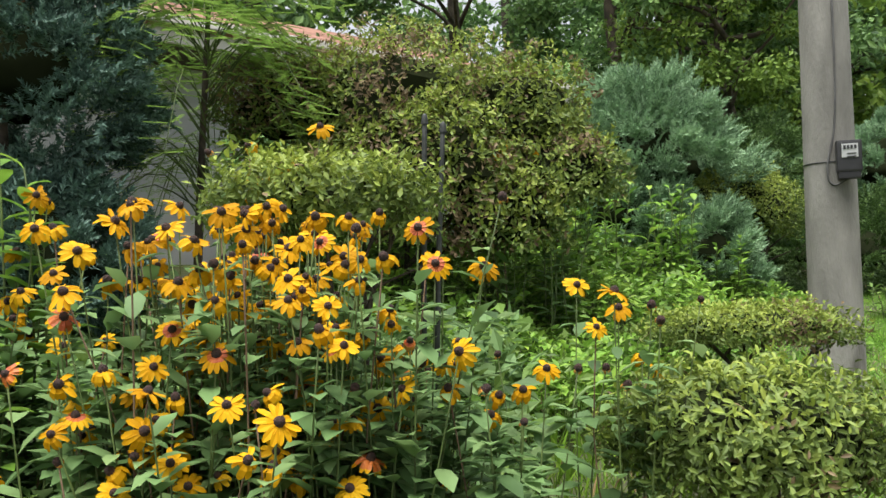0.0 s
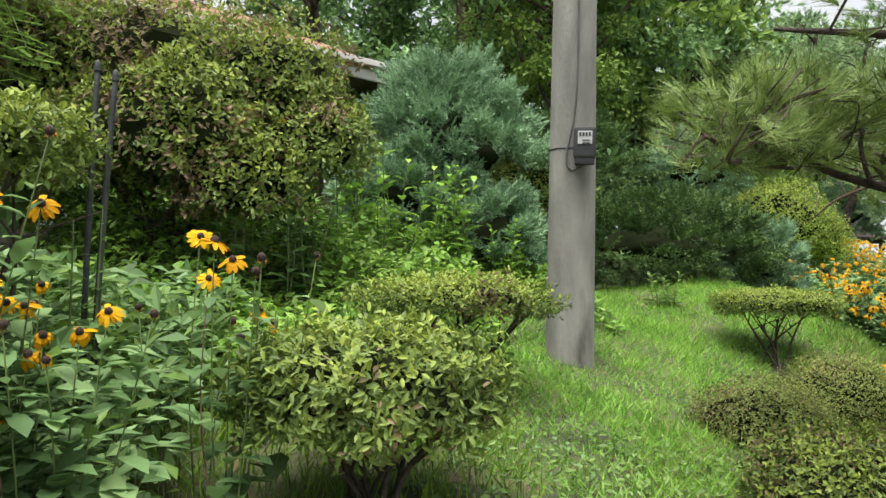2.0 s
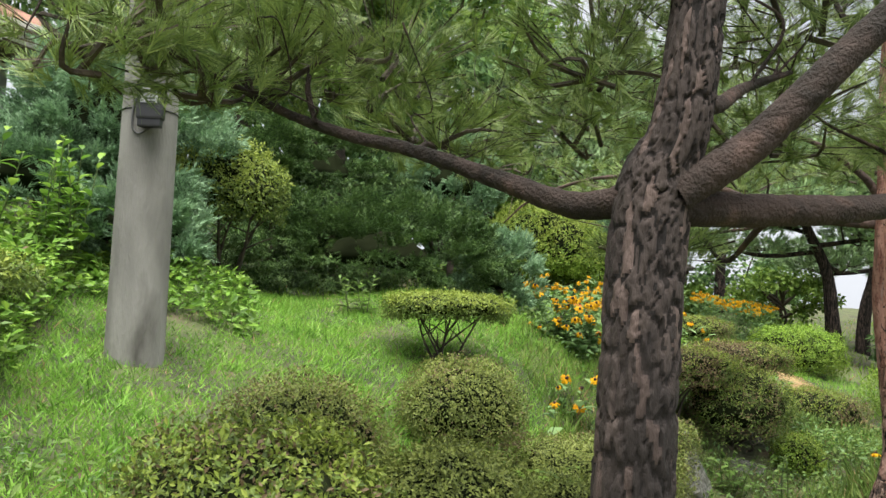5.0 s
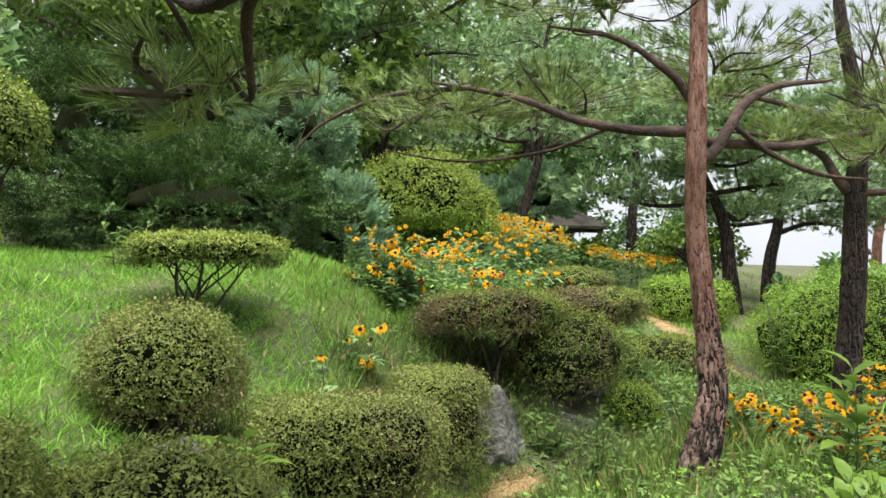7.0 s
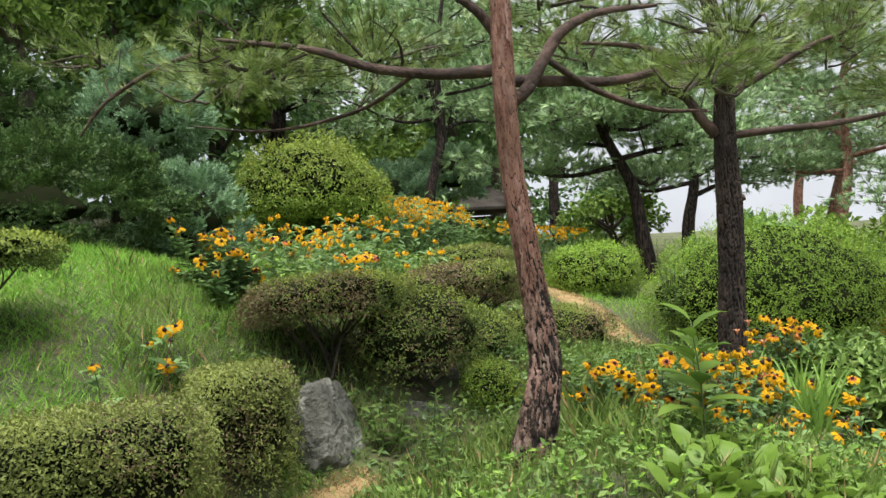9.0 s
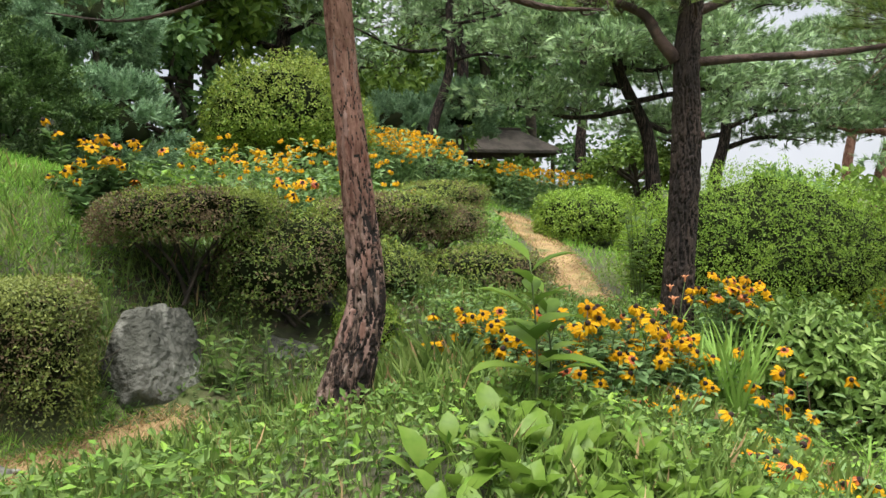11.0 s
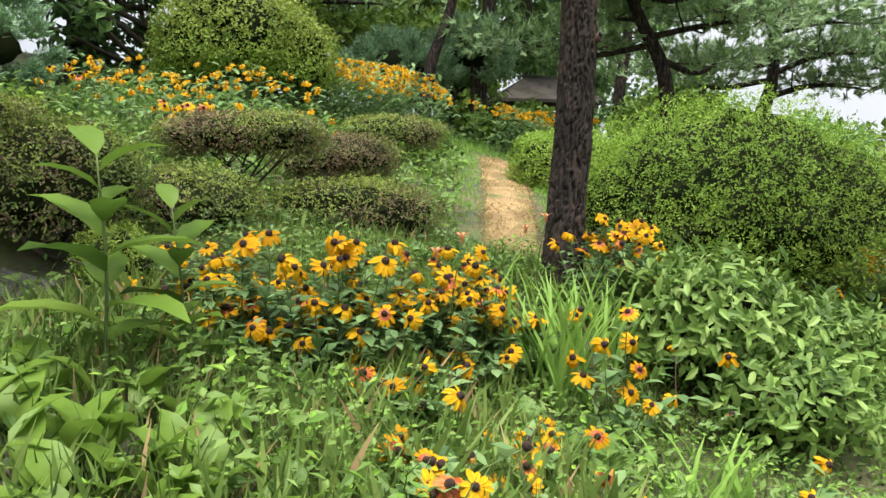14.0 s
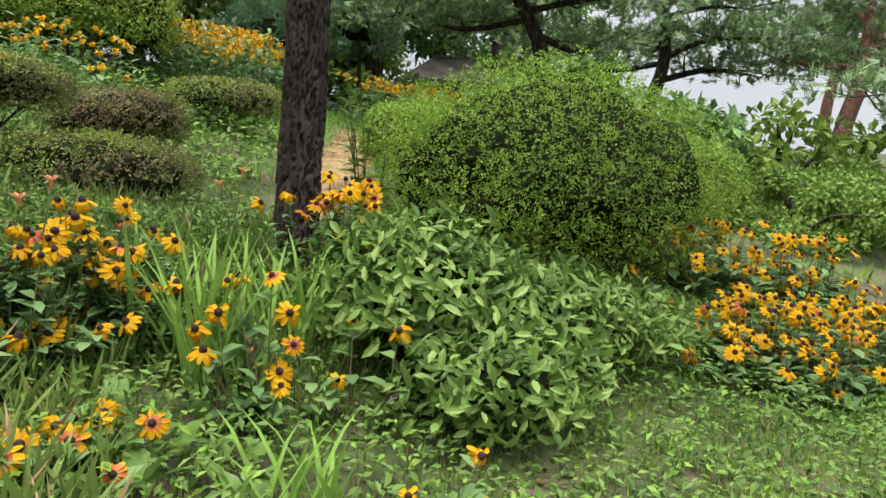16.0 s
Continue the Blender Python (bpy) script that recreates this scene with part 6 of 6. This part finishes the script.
BROAD_LEAF = leaf_part(BROAD, M_BROAD)
WEED_LEAF = leaf_part(BROAD, M_WEED)
SWORD_LEAF = leaf_part((SWORD[0] * (1, 1, -1), SWORD[1]), M_IRIS)
broad_clump(7.85, 3.2, 0.6, 190, 0.15, "clump of large smooth bright green leaves", 421, BROAD_LEAF)
broad_clump(8.4, 3.0, 0.5, 130, 0.14, "clump of large smooth bright green leaves", 422, BROAD_LEAF)
broad_clump(9.5, 4.1, 0.32, 34, 0.14, "clump of broad grey-green basal leaves", 423, WEED_LEAF)
broad_clump(8.9, 3.5, 0.5, 46, 0.11, "clump of broad grey-green basal leaves", 424, WEED_LEAF)


def sword_clump(x, y, n, h, label, seed):
    g = np.random.default_rng(seed)
    z = landz(x, y)
    root = thing("sword_leaf_clump", (x, y, z), label, "plant", "sword-leaved clumps")
    for i in range(n):
        b, t = 6.283 * g.random(), 0.1 + 0.35 * g.random()
        set_leaf(SWORD_LEAF, root, (0.09 * g.normal(), 0.09 * g.normal(), 0), (t * math.cos(b), t * math.sin(b), 1), (-math.cos(b), -math.sin(b), 0.3), h * (0.6 + 0.5 * g.random()), 0.022)


sword_clump(9.62, 4.75, 55, 0.62, "clump of upright pale green sword-shaped leaves", 431)
sword_clump(10.0, 5.1, 30, 0.5, "clump of upright pale green sword-shaped leaves", 432)
sword_clump(9.85, 3.9, 26, 0.35, "small clump of arching sword-shaped leaves", 433)
sword_clump(9.25, 5.0, 16, 0.5, "clump of upright pale green sword-shaped leaves", 434)


def pale_clump(x, y, top, rx, ry, n, seed, label):
    """Dense mound of pale-edged leaves on short stalks."""
    z = landz(x, y)
    root = thing("pale_edged_plant", (x, y, z), label, "plant", "pale-edged plants")
    link("foliage", crown((0, 0, (top - z) * 0.45), rx, ry, (top - z) * 0.55, (top - z) * 0.4, 2 * n, 0.074, (M_PEONY, M_WEED), 0.4, 2.0, 0.16, -0.5, 5, OVAL, seed, 0.4, 0.6), root, kind="stuff")
    stems((0, 0, 0), (0, 0, (top - z) * 0.4), (rx * 0.6, ry * 0.6), 6, 0.006, seed, "stalk", root, M_STEM)


pale_clump(10.55, 5.05, 0.0, 0.5, 0.42, 1500, 441, "dense mound of pale green leaves with whitish edges")
pale_clump(11.05, 5.1, -0.2, 0.55, 0.45, 1500, 442, "spreading mound of pale green leaves with whitish edges")
pale_clump(10.75, 4.6, -0.4, 0.4, 0.35, 900, 443, "low mound of pale green leaves with whitish edges")
pale_clump(11.6, 5.3, -0.4, 0.5, 0.4, 900, 444, "low mound of pale green leaves with whitish edges")


def feather_tree():
    """A sapling with long twice-feathered leaves."""
    x, y = -1.4, 4.6
    z = landz(x, y)
    g = np.random.default_rng(45)
    root = thing("silk_tree_sapling", (x, y, z), "slender sapling with feathery pale green leaves", "tree")
    link("trunk", mesh_of("trunk", [(*tube([(0, 0, -0.1, 0.03), (0.05, 0, 1.0, 0.022), (0.1, 0.02, 2.0, 0.014), (0.15, 0, 2.6, 0.006)], 14, 7, 0.06), 0)], [M_TWIG], True), root)
    sc, lc = [], []
    for i in range(95):
        h0 = 0.6 + 1.9 * g.random()
        a = 6.283 * g.random()
        d = np.array([np.cos(a), np.sin(a), 0.0])
        L = 0.2 + 0.28 * g.random()
        b = np.array([0.1, 0, h0])
        e = b + d * L + (0, 0, 0.2 + 0.15 * g.random())
        t = b + d * (L + 0.4) + (0, 0, 0.05 - 0.35 * g.random())
        line = smooth_line([b, e, t], 16)
        sc.append((*tube([(*b, 0.006), (*e, 0.004), (*t, 0.002)], 8, 4), 0))
        for j in range(5, 16):
            for s in (-1, 1):
                side = unit(np.cross(unit(line[j] - line[j - 1]), (0, 0, 1)))[None] * s
                pin = unit(side[0] + 0.5 * d + (0, 0, -0.25) + 0.22 * g.normal(size=3))
                k = 14
                u = np.linspace(0.1, 1, k)[:, None] * 0.13
                P = line[j] + pin * u
                for s2 in (-1, 1):
                    D = unit(np.cross(pin, (0, 0, 1)) * s2 + 0.4 * pin)[None] * np.ones((k, 1))
                    lc.append((*place(NEEDLE, P, D, np.tile((0, 0, 1.0), (k, 1)), 0.022, 0.01), 0))
    link("frond_stem", mesh_of("frond_stem", sc, [M_STEM], True), root)
    link("foliage", mesh_of("foliage", lc, [M_FEATHER]), root, kind="stuff")


feather_tree()


# ---- rudbeckias ----
def head_mesh(droop, petals, rust, old, seed, r=0.043):
    g = np.random.default_rng(seed)
    ch = []
    for i in range(petals):
        a = 6.283 * i / petals + 0.12 * g.normal()
        d = droop + 0.18 * g.normal()
        L = r * (0.9 + 0.25 * g.random())
        w = r * 0.2 * (0.9 + 0.3 * g.random())
        out = np.array([np.cos(a), np.sin(a), 0])
        side = np.array([-np.sin(a), np.cos(a), 0])
        rows = []
        for u, ww, bend in ((0.0, 0.45, 0.0), (0.4, 0.95, 0.6), (0.75, 1.0, 0.95), (1.0, 0.45, 1.15)):
            ang = d * bend
            c = out * (0.009 + L * u * np.cos(ang)) + np.array([0, 0, -L * u * np.sin(ang)])
            rows += [c - side * w * ww + (0, 0, 0.002), c, c + side * w * ww + (0, 0, 0.002)]
        v = np.array(rows)
        f, mi = [], []
        for k in range(3):
            q = 3 * k
            f += [(q, q + 1, q + 4), (q, q + 4, q + 3), (q + 1, q + 2, q + 5), (q + 1, q + 5, q + 4)]
            mi += [2 if (rust and k < rust) else 0] * 4
        ch.append((v, np.array(f), np.array(mi)))
    return mesh_of("flower_head", ch, [M_PETAL_OLD if old else M_PETAL, M_CONE, M_PETAL_RED])


def cone_mesh():
    th = np.linspace(0, 6.2832, 11)[:-1]
    cone = [np.array([0.0135 * np.cos(th), 0.0135 * np.sin(th), 0 * th - 0.002]).T, np.array([0.013 * np.cos(th), 0.013 * np.sin(th), 0 * th + 0.008]).T, np.array([0.008 * np.cos(th), 0.008 * np.sin(th), 0 * th + 0.016]).T, np.array([[0, 0, 0.019]])]
    f = []
    for k in range(2):
        for j in range(10):
            a, b = 10 * k + j, 10 * k + (j + 1) % 10
            f += [(a, b, b + 10), (a, b + 10, a + 10)]
    f += [(20 + j, 20 + (j + 1) % 10, 30) for j in range(10)]
    return mesh_of("cone", [(np.vstack(cone), np.array(f), 0)], [M_CONE], True)


CONE = cone_mesh()
HEADS = [head_mesh(0.25, 13, 0, False, 1), head_mesh(0.5, 12, 0, False, 2), head_mesh(0.9, 12, 0, False, 3), head_mesh(0.4, 13, 1, False, 4), head_mesh(0.6, 12, 2, False, 5), head_mesh(1.15, 10, 0, False, 6), head_mesh(1.35, 9, 1, True, 7), head_mesh(0.35, 12, 0, False, 8)]
SPENT = head_mesh(1.5, 3, 0, True, 9, 0.02)


def rudbeckia(cx, cy, rx, ry, n, z_low, z_high, seed, label, size=1.0, leaves=26, spent=0.06, group="rudbeckia plants", face=0.75, per=9, leaf=0.13, dry=0.2):
    """Several plants: each with its stems, rough leaves and flower heads. z_low, z_high: heights of the heads, absolute, at the middle."""
    g = np.random.default_rng(seed)
    done = 0
    zc = landz(cx, cy)
    while done < n:
        k = min(per, n - done)
        done += k
        a, q = 6.283 * g.random(), g.random() ** 0.55
        px, py = cx + rx * q * np.cos(a), cy + ry * q * np.sin(a)
        z = landz(px, py)
        root = thing("rudbeckia_plant", (px, py, z), label, "flower", group)
        lc = []
        for i in range(k):
            hx, hy = 0.14 * g.normal(), 0.13 * g.normal()
            hz = (z_low + (z_high - z_low) * g.random()) - zc
            hz = max(0.12, hz)
            top = np.array([hx, hy, hz])
            b = np.array([hx * 0.35, hy * 0.35, -0.02])
            m = (b + top) / 2 + np.array([0.02 * g.normal(), 0.02 * g.normal(), 0])
            link("stem", mesh_of("stem", [(*tube([(*b, 0.0032), (*m, 0.0026), (*top, 0.0022)], 6, 5), 0)], [M_STEM if g.random() > dry else M_DRYSTEM], True), root)
            is_spent = g.random() < spent
            ob = link("flower_head", SPENT if is_spent else HEADS[g.choice(8, p=(0.16, 0.2, 0.26, 0.07, 0.02, 0.16, 0.01, 0.12))], root)
            d = Vector((0.55 * g.normal() * 0.8, -face + 0.4 * g.normal(), 0.75)).normalized()
            ob.matrix_basis = Matrix.Translation(top) @ d.to_track_quat("Z", "Y").to_matrix().to_4x4() @ Matrix.Rotation(6.28 * g.random(), 4, "Z") @ Matrix.Scale(size * (0.8 + 0.34 * g.random()), 4)
            link("cone", CONE, ob, "dark brown cone")
            kk = leaves
            u = g.random(kk) ** 0.8 * 0.9
            P = b + (m - b) * np.minimum(1, 2 * u)[:, None] + (top - m) * np.maximum(0, 2 * u - 1)[:, None]
            az = 6.283 * g.random(kk)
            D = unit(np.column_stack([np.cos(az), np.sin(az), 0.35 + 0.35 * g.normal(size=kk)]))
            N = unit(np.column_stack([-0.5 * np.cos(az), -0.5 * np.sin(az), np.ones(kk)]))
            lc.append((*place(LEAF, P, D, N, leaf * (1.2 - 0.7 * u) * (0.7 + 0.6 * g.random(kk)), None), 0))
        link("foliage", mesh_of("foliage", lc, [M_RUD], True), root)


def far_rudbeckias(cx, cy, rx, ry, n, h, seed, label, keep=None):
    """A distant bed: heads, stems and leaves too many to count."""
    g = np.random.default_rng(seed)
    a, q = 6.283 * g.random(n), g.random(n) ** 0.5
    x, y = cx + rx * q * np.cos(a), cy + ry * q * np.sin(a)
    if keep is not None:
        kp = keep(x, y)
        x, y = x[kp], y[kp]
        n = len(x)
    kp = wobble(np.column_stack([x, y, 0 * x]), seed + 20, 5, 3.5) > -0.35
    x, y = x[kp], y[kp]
    n = len(x)
    z0 = land(x, y)
    hh = h[0] + (h[1] - h[0]) * np.clip(0.5 + 0.5 * wobble(np.column_stack([x, y, 0 * x]), seed, 4, 3.0) + 0.2 * g.normal(size=n), 0, 1)
    top = np.column_stack([x, y, z0 + hh])
    ch = []
    nor = unit(np.column_stack([-0.2 + 0.4 * g.normal(size=n), -1.0 + 0.35 * g.normal(size=n), 0.75 * np.ones(n)]))
    t1 = unit(np.cross(nor, g.normal(size=(n, 3))))
    t2 = np.cross(nor, t1)
    for i in range(9):
        b = 6.283 * i / 9
        D = unit(np.cos(b) * t1 + np.sin(b) * t2 - nor * (0.2 + 0.6 * g.random(n))[:, None])
        ch.append((*place(DIAMOND, top, D, nor, 0.044, 0.04), 0))
    for i in range(4):
        ch.append((*place(DIAMOND, top - (np.cos(i * 1.57) * t1 + np.sin(i * 1.57) * t2) * 0.012 + nor * 0.008, np.cos(i * 1.57) * t1 + np.sin(i * 1.57) * t2 + nor * 0.3, nor, 0.026, 0.03), 1))
    ch.append((*place(NEEDLE, np.column_stack([x, y, z0]), top - np.column_stack([x, y, z0]), g.normal(size=(n, 3)), hh, 0.008), 2))
    for i in range(8):
        u = g.random(n) * 0.9
        az = 6.283 * g.random(n)
        P = np.column_stack([x + 0.09 * g.normal(size=n), y + 0.09 * g.normal(size=n), z0 + hh * u * 1.15])
        D = unit(np.column_stack([np.cos(az), np.sin(az), 0.3 + 0.3 * g.normal(size=n)]))
        ch.append((*place(OVAL, P, D, np.tile((0, -0.2, 1.0), (n, 1)), 0.13 * (0.6 + 0.6 * g.random(n))), 2))
    ob = link("rudbeckia_bed", mesh_of("rudbeckia_bed", ch, [M_PETAL_FAR, M_CONE, M_RUD]))
    tagged(ob, label, "flowers", kind="stuff")


M_PETAL_FAR = leafy("yellow_petal_bed", (0.54, 0.2597, 0.0045), (0.59, 0.3233, 0.006), (0.64, 0.3869, 0.012), 0.6, 0.25, 0.1)

near = "tall rudbeckia with yellow drooping petals and dark cones"
rudbeckia(-0.56, 2.1, 0.3, 0.26, 72, 1.42, 1.68, 501, near, size=0.86, leaves=17)
rudbeckia(-0.42, 2.0, 0.38, 0.3, 72, 1.1, 1.5, 502, near, size=0.86, leaves=17)
rudbeckia(-0.4, 1.95, 0.45, 0.28, 60, 0.65, 1.12, 503, near, size=0.86, leaves=17)
rudbeckia(-0.55, 1.95, 0.34, 0.22, 45, 0.7, 1.3, 527, near, size=0.86, leaves=12)
rudbeckia(-0.6, 2.9, 0.3, 0.2, 12, 1.75, 2.05, 504, "rudbeckia with tall bare stems above the others", leaves=6)
rudbeckia(-0.12, 2.15, 0.2, 0.2, 21, 1.3, 1.7, 505, near, size=0.86, spent=0.2)
rudbeckia(0.1, 2.2, 0.35, 0.2, 18, 1.1, 1.25, 506, "rudbeckia with orange drooping petals", size=0.86, spent=0.3)
rudbeckia(-1.25, 2.2, 0.25, 0.25, 24, 1.25, 1.75, 507, near, size=0.86)
rudbeckia(0.6, 2.6, 0.25, 0.4, 12, 1.05, 1.45, 508, "scattered rudbeckia with drooping heads beside the azalea", spent=0.35, leaves=8)
rudbeckia(0.75, 4.3, 0.4, 0.3, 8, 1.7, 2.15, 509, "thin rudbeckia growing through the azalea", leaves=6)
rudbeckia(8.45, 4.75, 0.42, 0.4, 66, -0.15, 0.2, 511, "dense rudbeckia with yellow flowers and dark cones", leaf=0.09)
rudbeckia(8.2, 4.75, 0.32, 0.28, 45, -0.35, 0.12, 526, "dense rudbeckia with yellow flowers and dark cones", leaf=0.09)
rudbeckia(8.6, 4.5, 0.5, 0.4, 39, -0.5, -0.15, 512, "low rudbeckia with yellow flowers", leaf=0.09)
rudbeckia(9.3, 4.9, 0.35, 0.35, 33, -0.3, 0.05, 513, "rudbeckia with yellow flowers near the dark pine", leaf=0.09)
rudbeckia(10.35, 5.55, 0.45, 0.25, 33, -0.1, 0.2, 514, "rudbeckia with yellow flowers behind the pale-edged plants", leaf=0.09)
rudbeckia(8.95, 4.75, 0.3, 0.25, 30, -0.4, 0.05, 528, "rudbeckia with yellow flowers near the dark pine", leaf=0.09)
rudbeckia(9.9, 4.6, 0.35, 0.3, 14, -0.55, -0.15, 515, "rudbeckia among sword-shaped leaves", leaves=6)
rudbeckia(8.9, 3.9, 0.5, 0.35, 24, -0.75, -0.5, 516, "low rudbeckia in the weeds", leaves=8)
rudbeckia(10.0, 3.6, 0.9, 0.4, 12, -0.85, -0.65, 517, "low scattered rudbeckia in the grass", leaves=6, per=3)
rudbeckia(8.75, 3.55, 0.18, 0.15, 12, -0.85, -0.7, 518, "low tuft of rudbeckia in the weeds", leaves=6)
rudbeckia(12.4, 5.4, 0.6, 0.45, 60, -0.75, -0.4, 519, "rudbeckia leaning on dry stems", leaves=7)
rudbeckia(13.6, 6.3, 0.8, 0.7, 120, -0.6, -0.2, 520, "dense rudbeckia with yellow flowers on dry brown stems", leaves=7)
rudbeckia(13.2, 5.3, 0.6, 0.5, 70, -0.85, -0.5, 521, "rudbeckia with dry brown stems", leaves=6)
rudbeckia(5.6, 5.55, 0.5, 0.22, 6, 0.36, 0.5, 522, "single rudbeckia flowers above the clipped bushes", leaves=6, per=1)
rudbeckia(6.12, 6.85, 0.3, 0.3, 39, 0.8, 1.3, 523, "tall rudbeckia at the edge of the lawn", leaf=0.11)
rudbeckia(7.45, 8.3, 0.5, 0.4, 24, 0.85, 1.12, 524, "rudbeckia behind the azaleas", leaf=0.1)
rudbeckia(13.4, 4.9, 0.75, 0.45, 56, -1.0, -0.6, 525, "low rudbeckia sprawling on dry stems", leaves=10)
far_rudbeckias(8.0, 9.3, 1.3, 1.0, 160, (0.4, 0.75), 531, "bed of yellow rudbeckia flowers below the domed bush")
far_rudbeckias(10.0, 12.7, 1.2, 1.1, 560, (0.6, 1.0), 532, "dense bed of yellow rudbeckia flowers in the upper garden", lambda x, y: near_path(x, y) > 0.4)
far_rudbeckias(12.6, 13.0, 1.1, 0.8, 240, (0.5, 0.8), 533, "bed of yellow rudbeckia flowers beside the far pines")


def day_lily(x, y, top, seed):
    g = np.random.default_rng(seed)
    z = landz(x, y)
    root = thing("day_lily", (x, y, z), "thin day lily stem with pale orange blooms", "flower", "day lilies")
    link("stem", mesh_of("stem", [(*tube([(0, 0, 0, 0.004), (0.02, 0, (top - z) * 0.6, 0.0035), (0.06, 0, top - z, 0.003)], 8, 5), 0)], [M_STEM], True), root)
    for i in range(2):
        c = (0.06 - 0.1 * i, 0.02 * i, top - z - 0.06 * i)
        bloom = link("bloom", mesh_of("bloom", [(*tube([(*c, 0.004), (c[0], c[1], c[2] + 0.02, 0.008), (c[0], c[1], c[2] + 0.03, 0.006)], 6, 7), 0)], [M_LILY], True), root, "pale orange bloom")
        for k in range(6):
            a = k * 1.047
            pet = link("petal", PETAL_LILY, bloom)
            d = Vector((math.cos(a), math.sin(a), 0.9)).normalized()
            x = d.cross(Vector((-math.cos(a), -math.sin(a), 0.6))).normalized()
            pet.matrix_basis = Matrix.Translation(Vector(c) + Vector((0, 0, 0.02))) @ Matrix((x, d, x.cross(d))).transposed().to_4x4() @ Matrix.Scale(0.042, 4)


PETAL_LILY = leaf_part(OVAL, M_LILY, "petal")
day_lily(9.1, 4.6, 0.12, 1)
day_lily(9.75, 5.35, 0.16, 2)
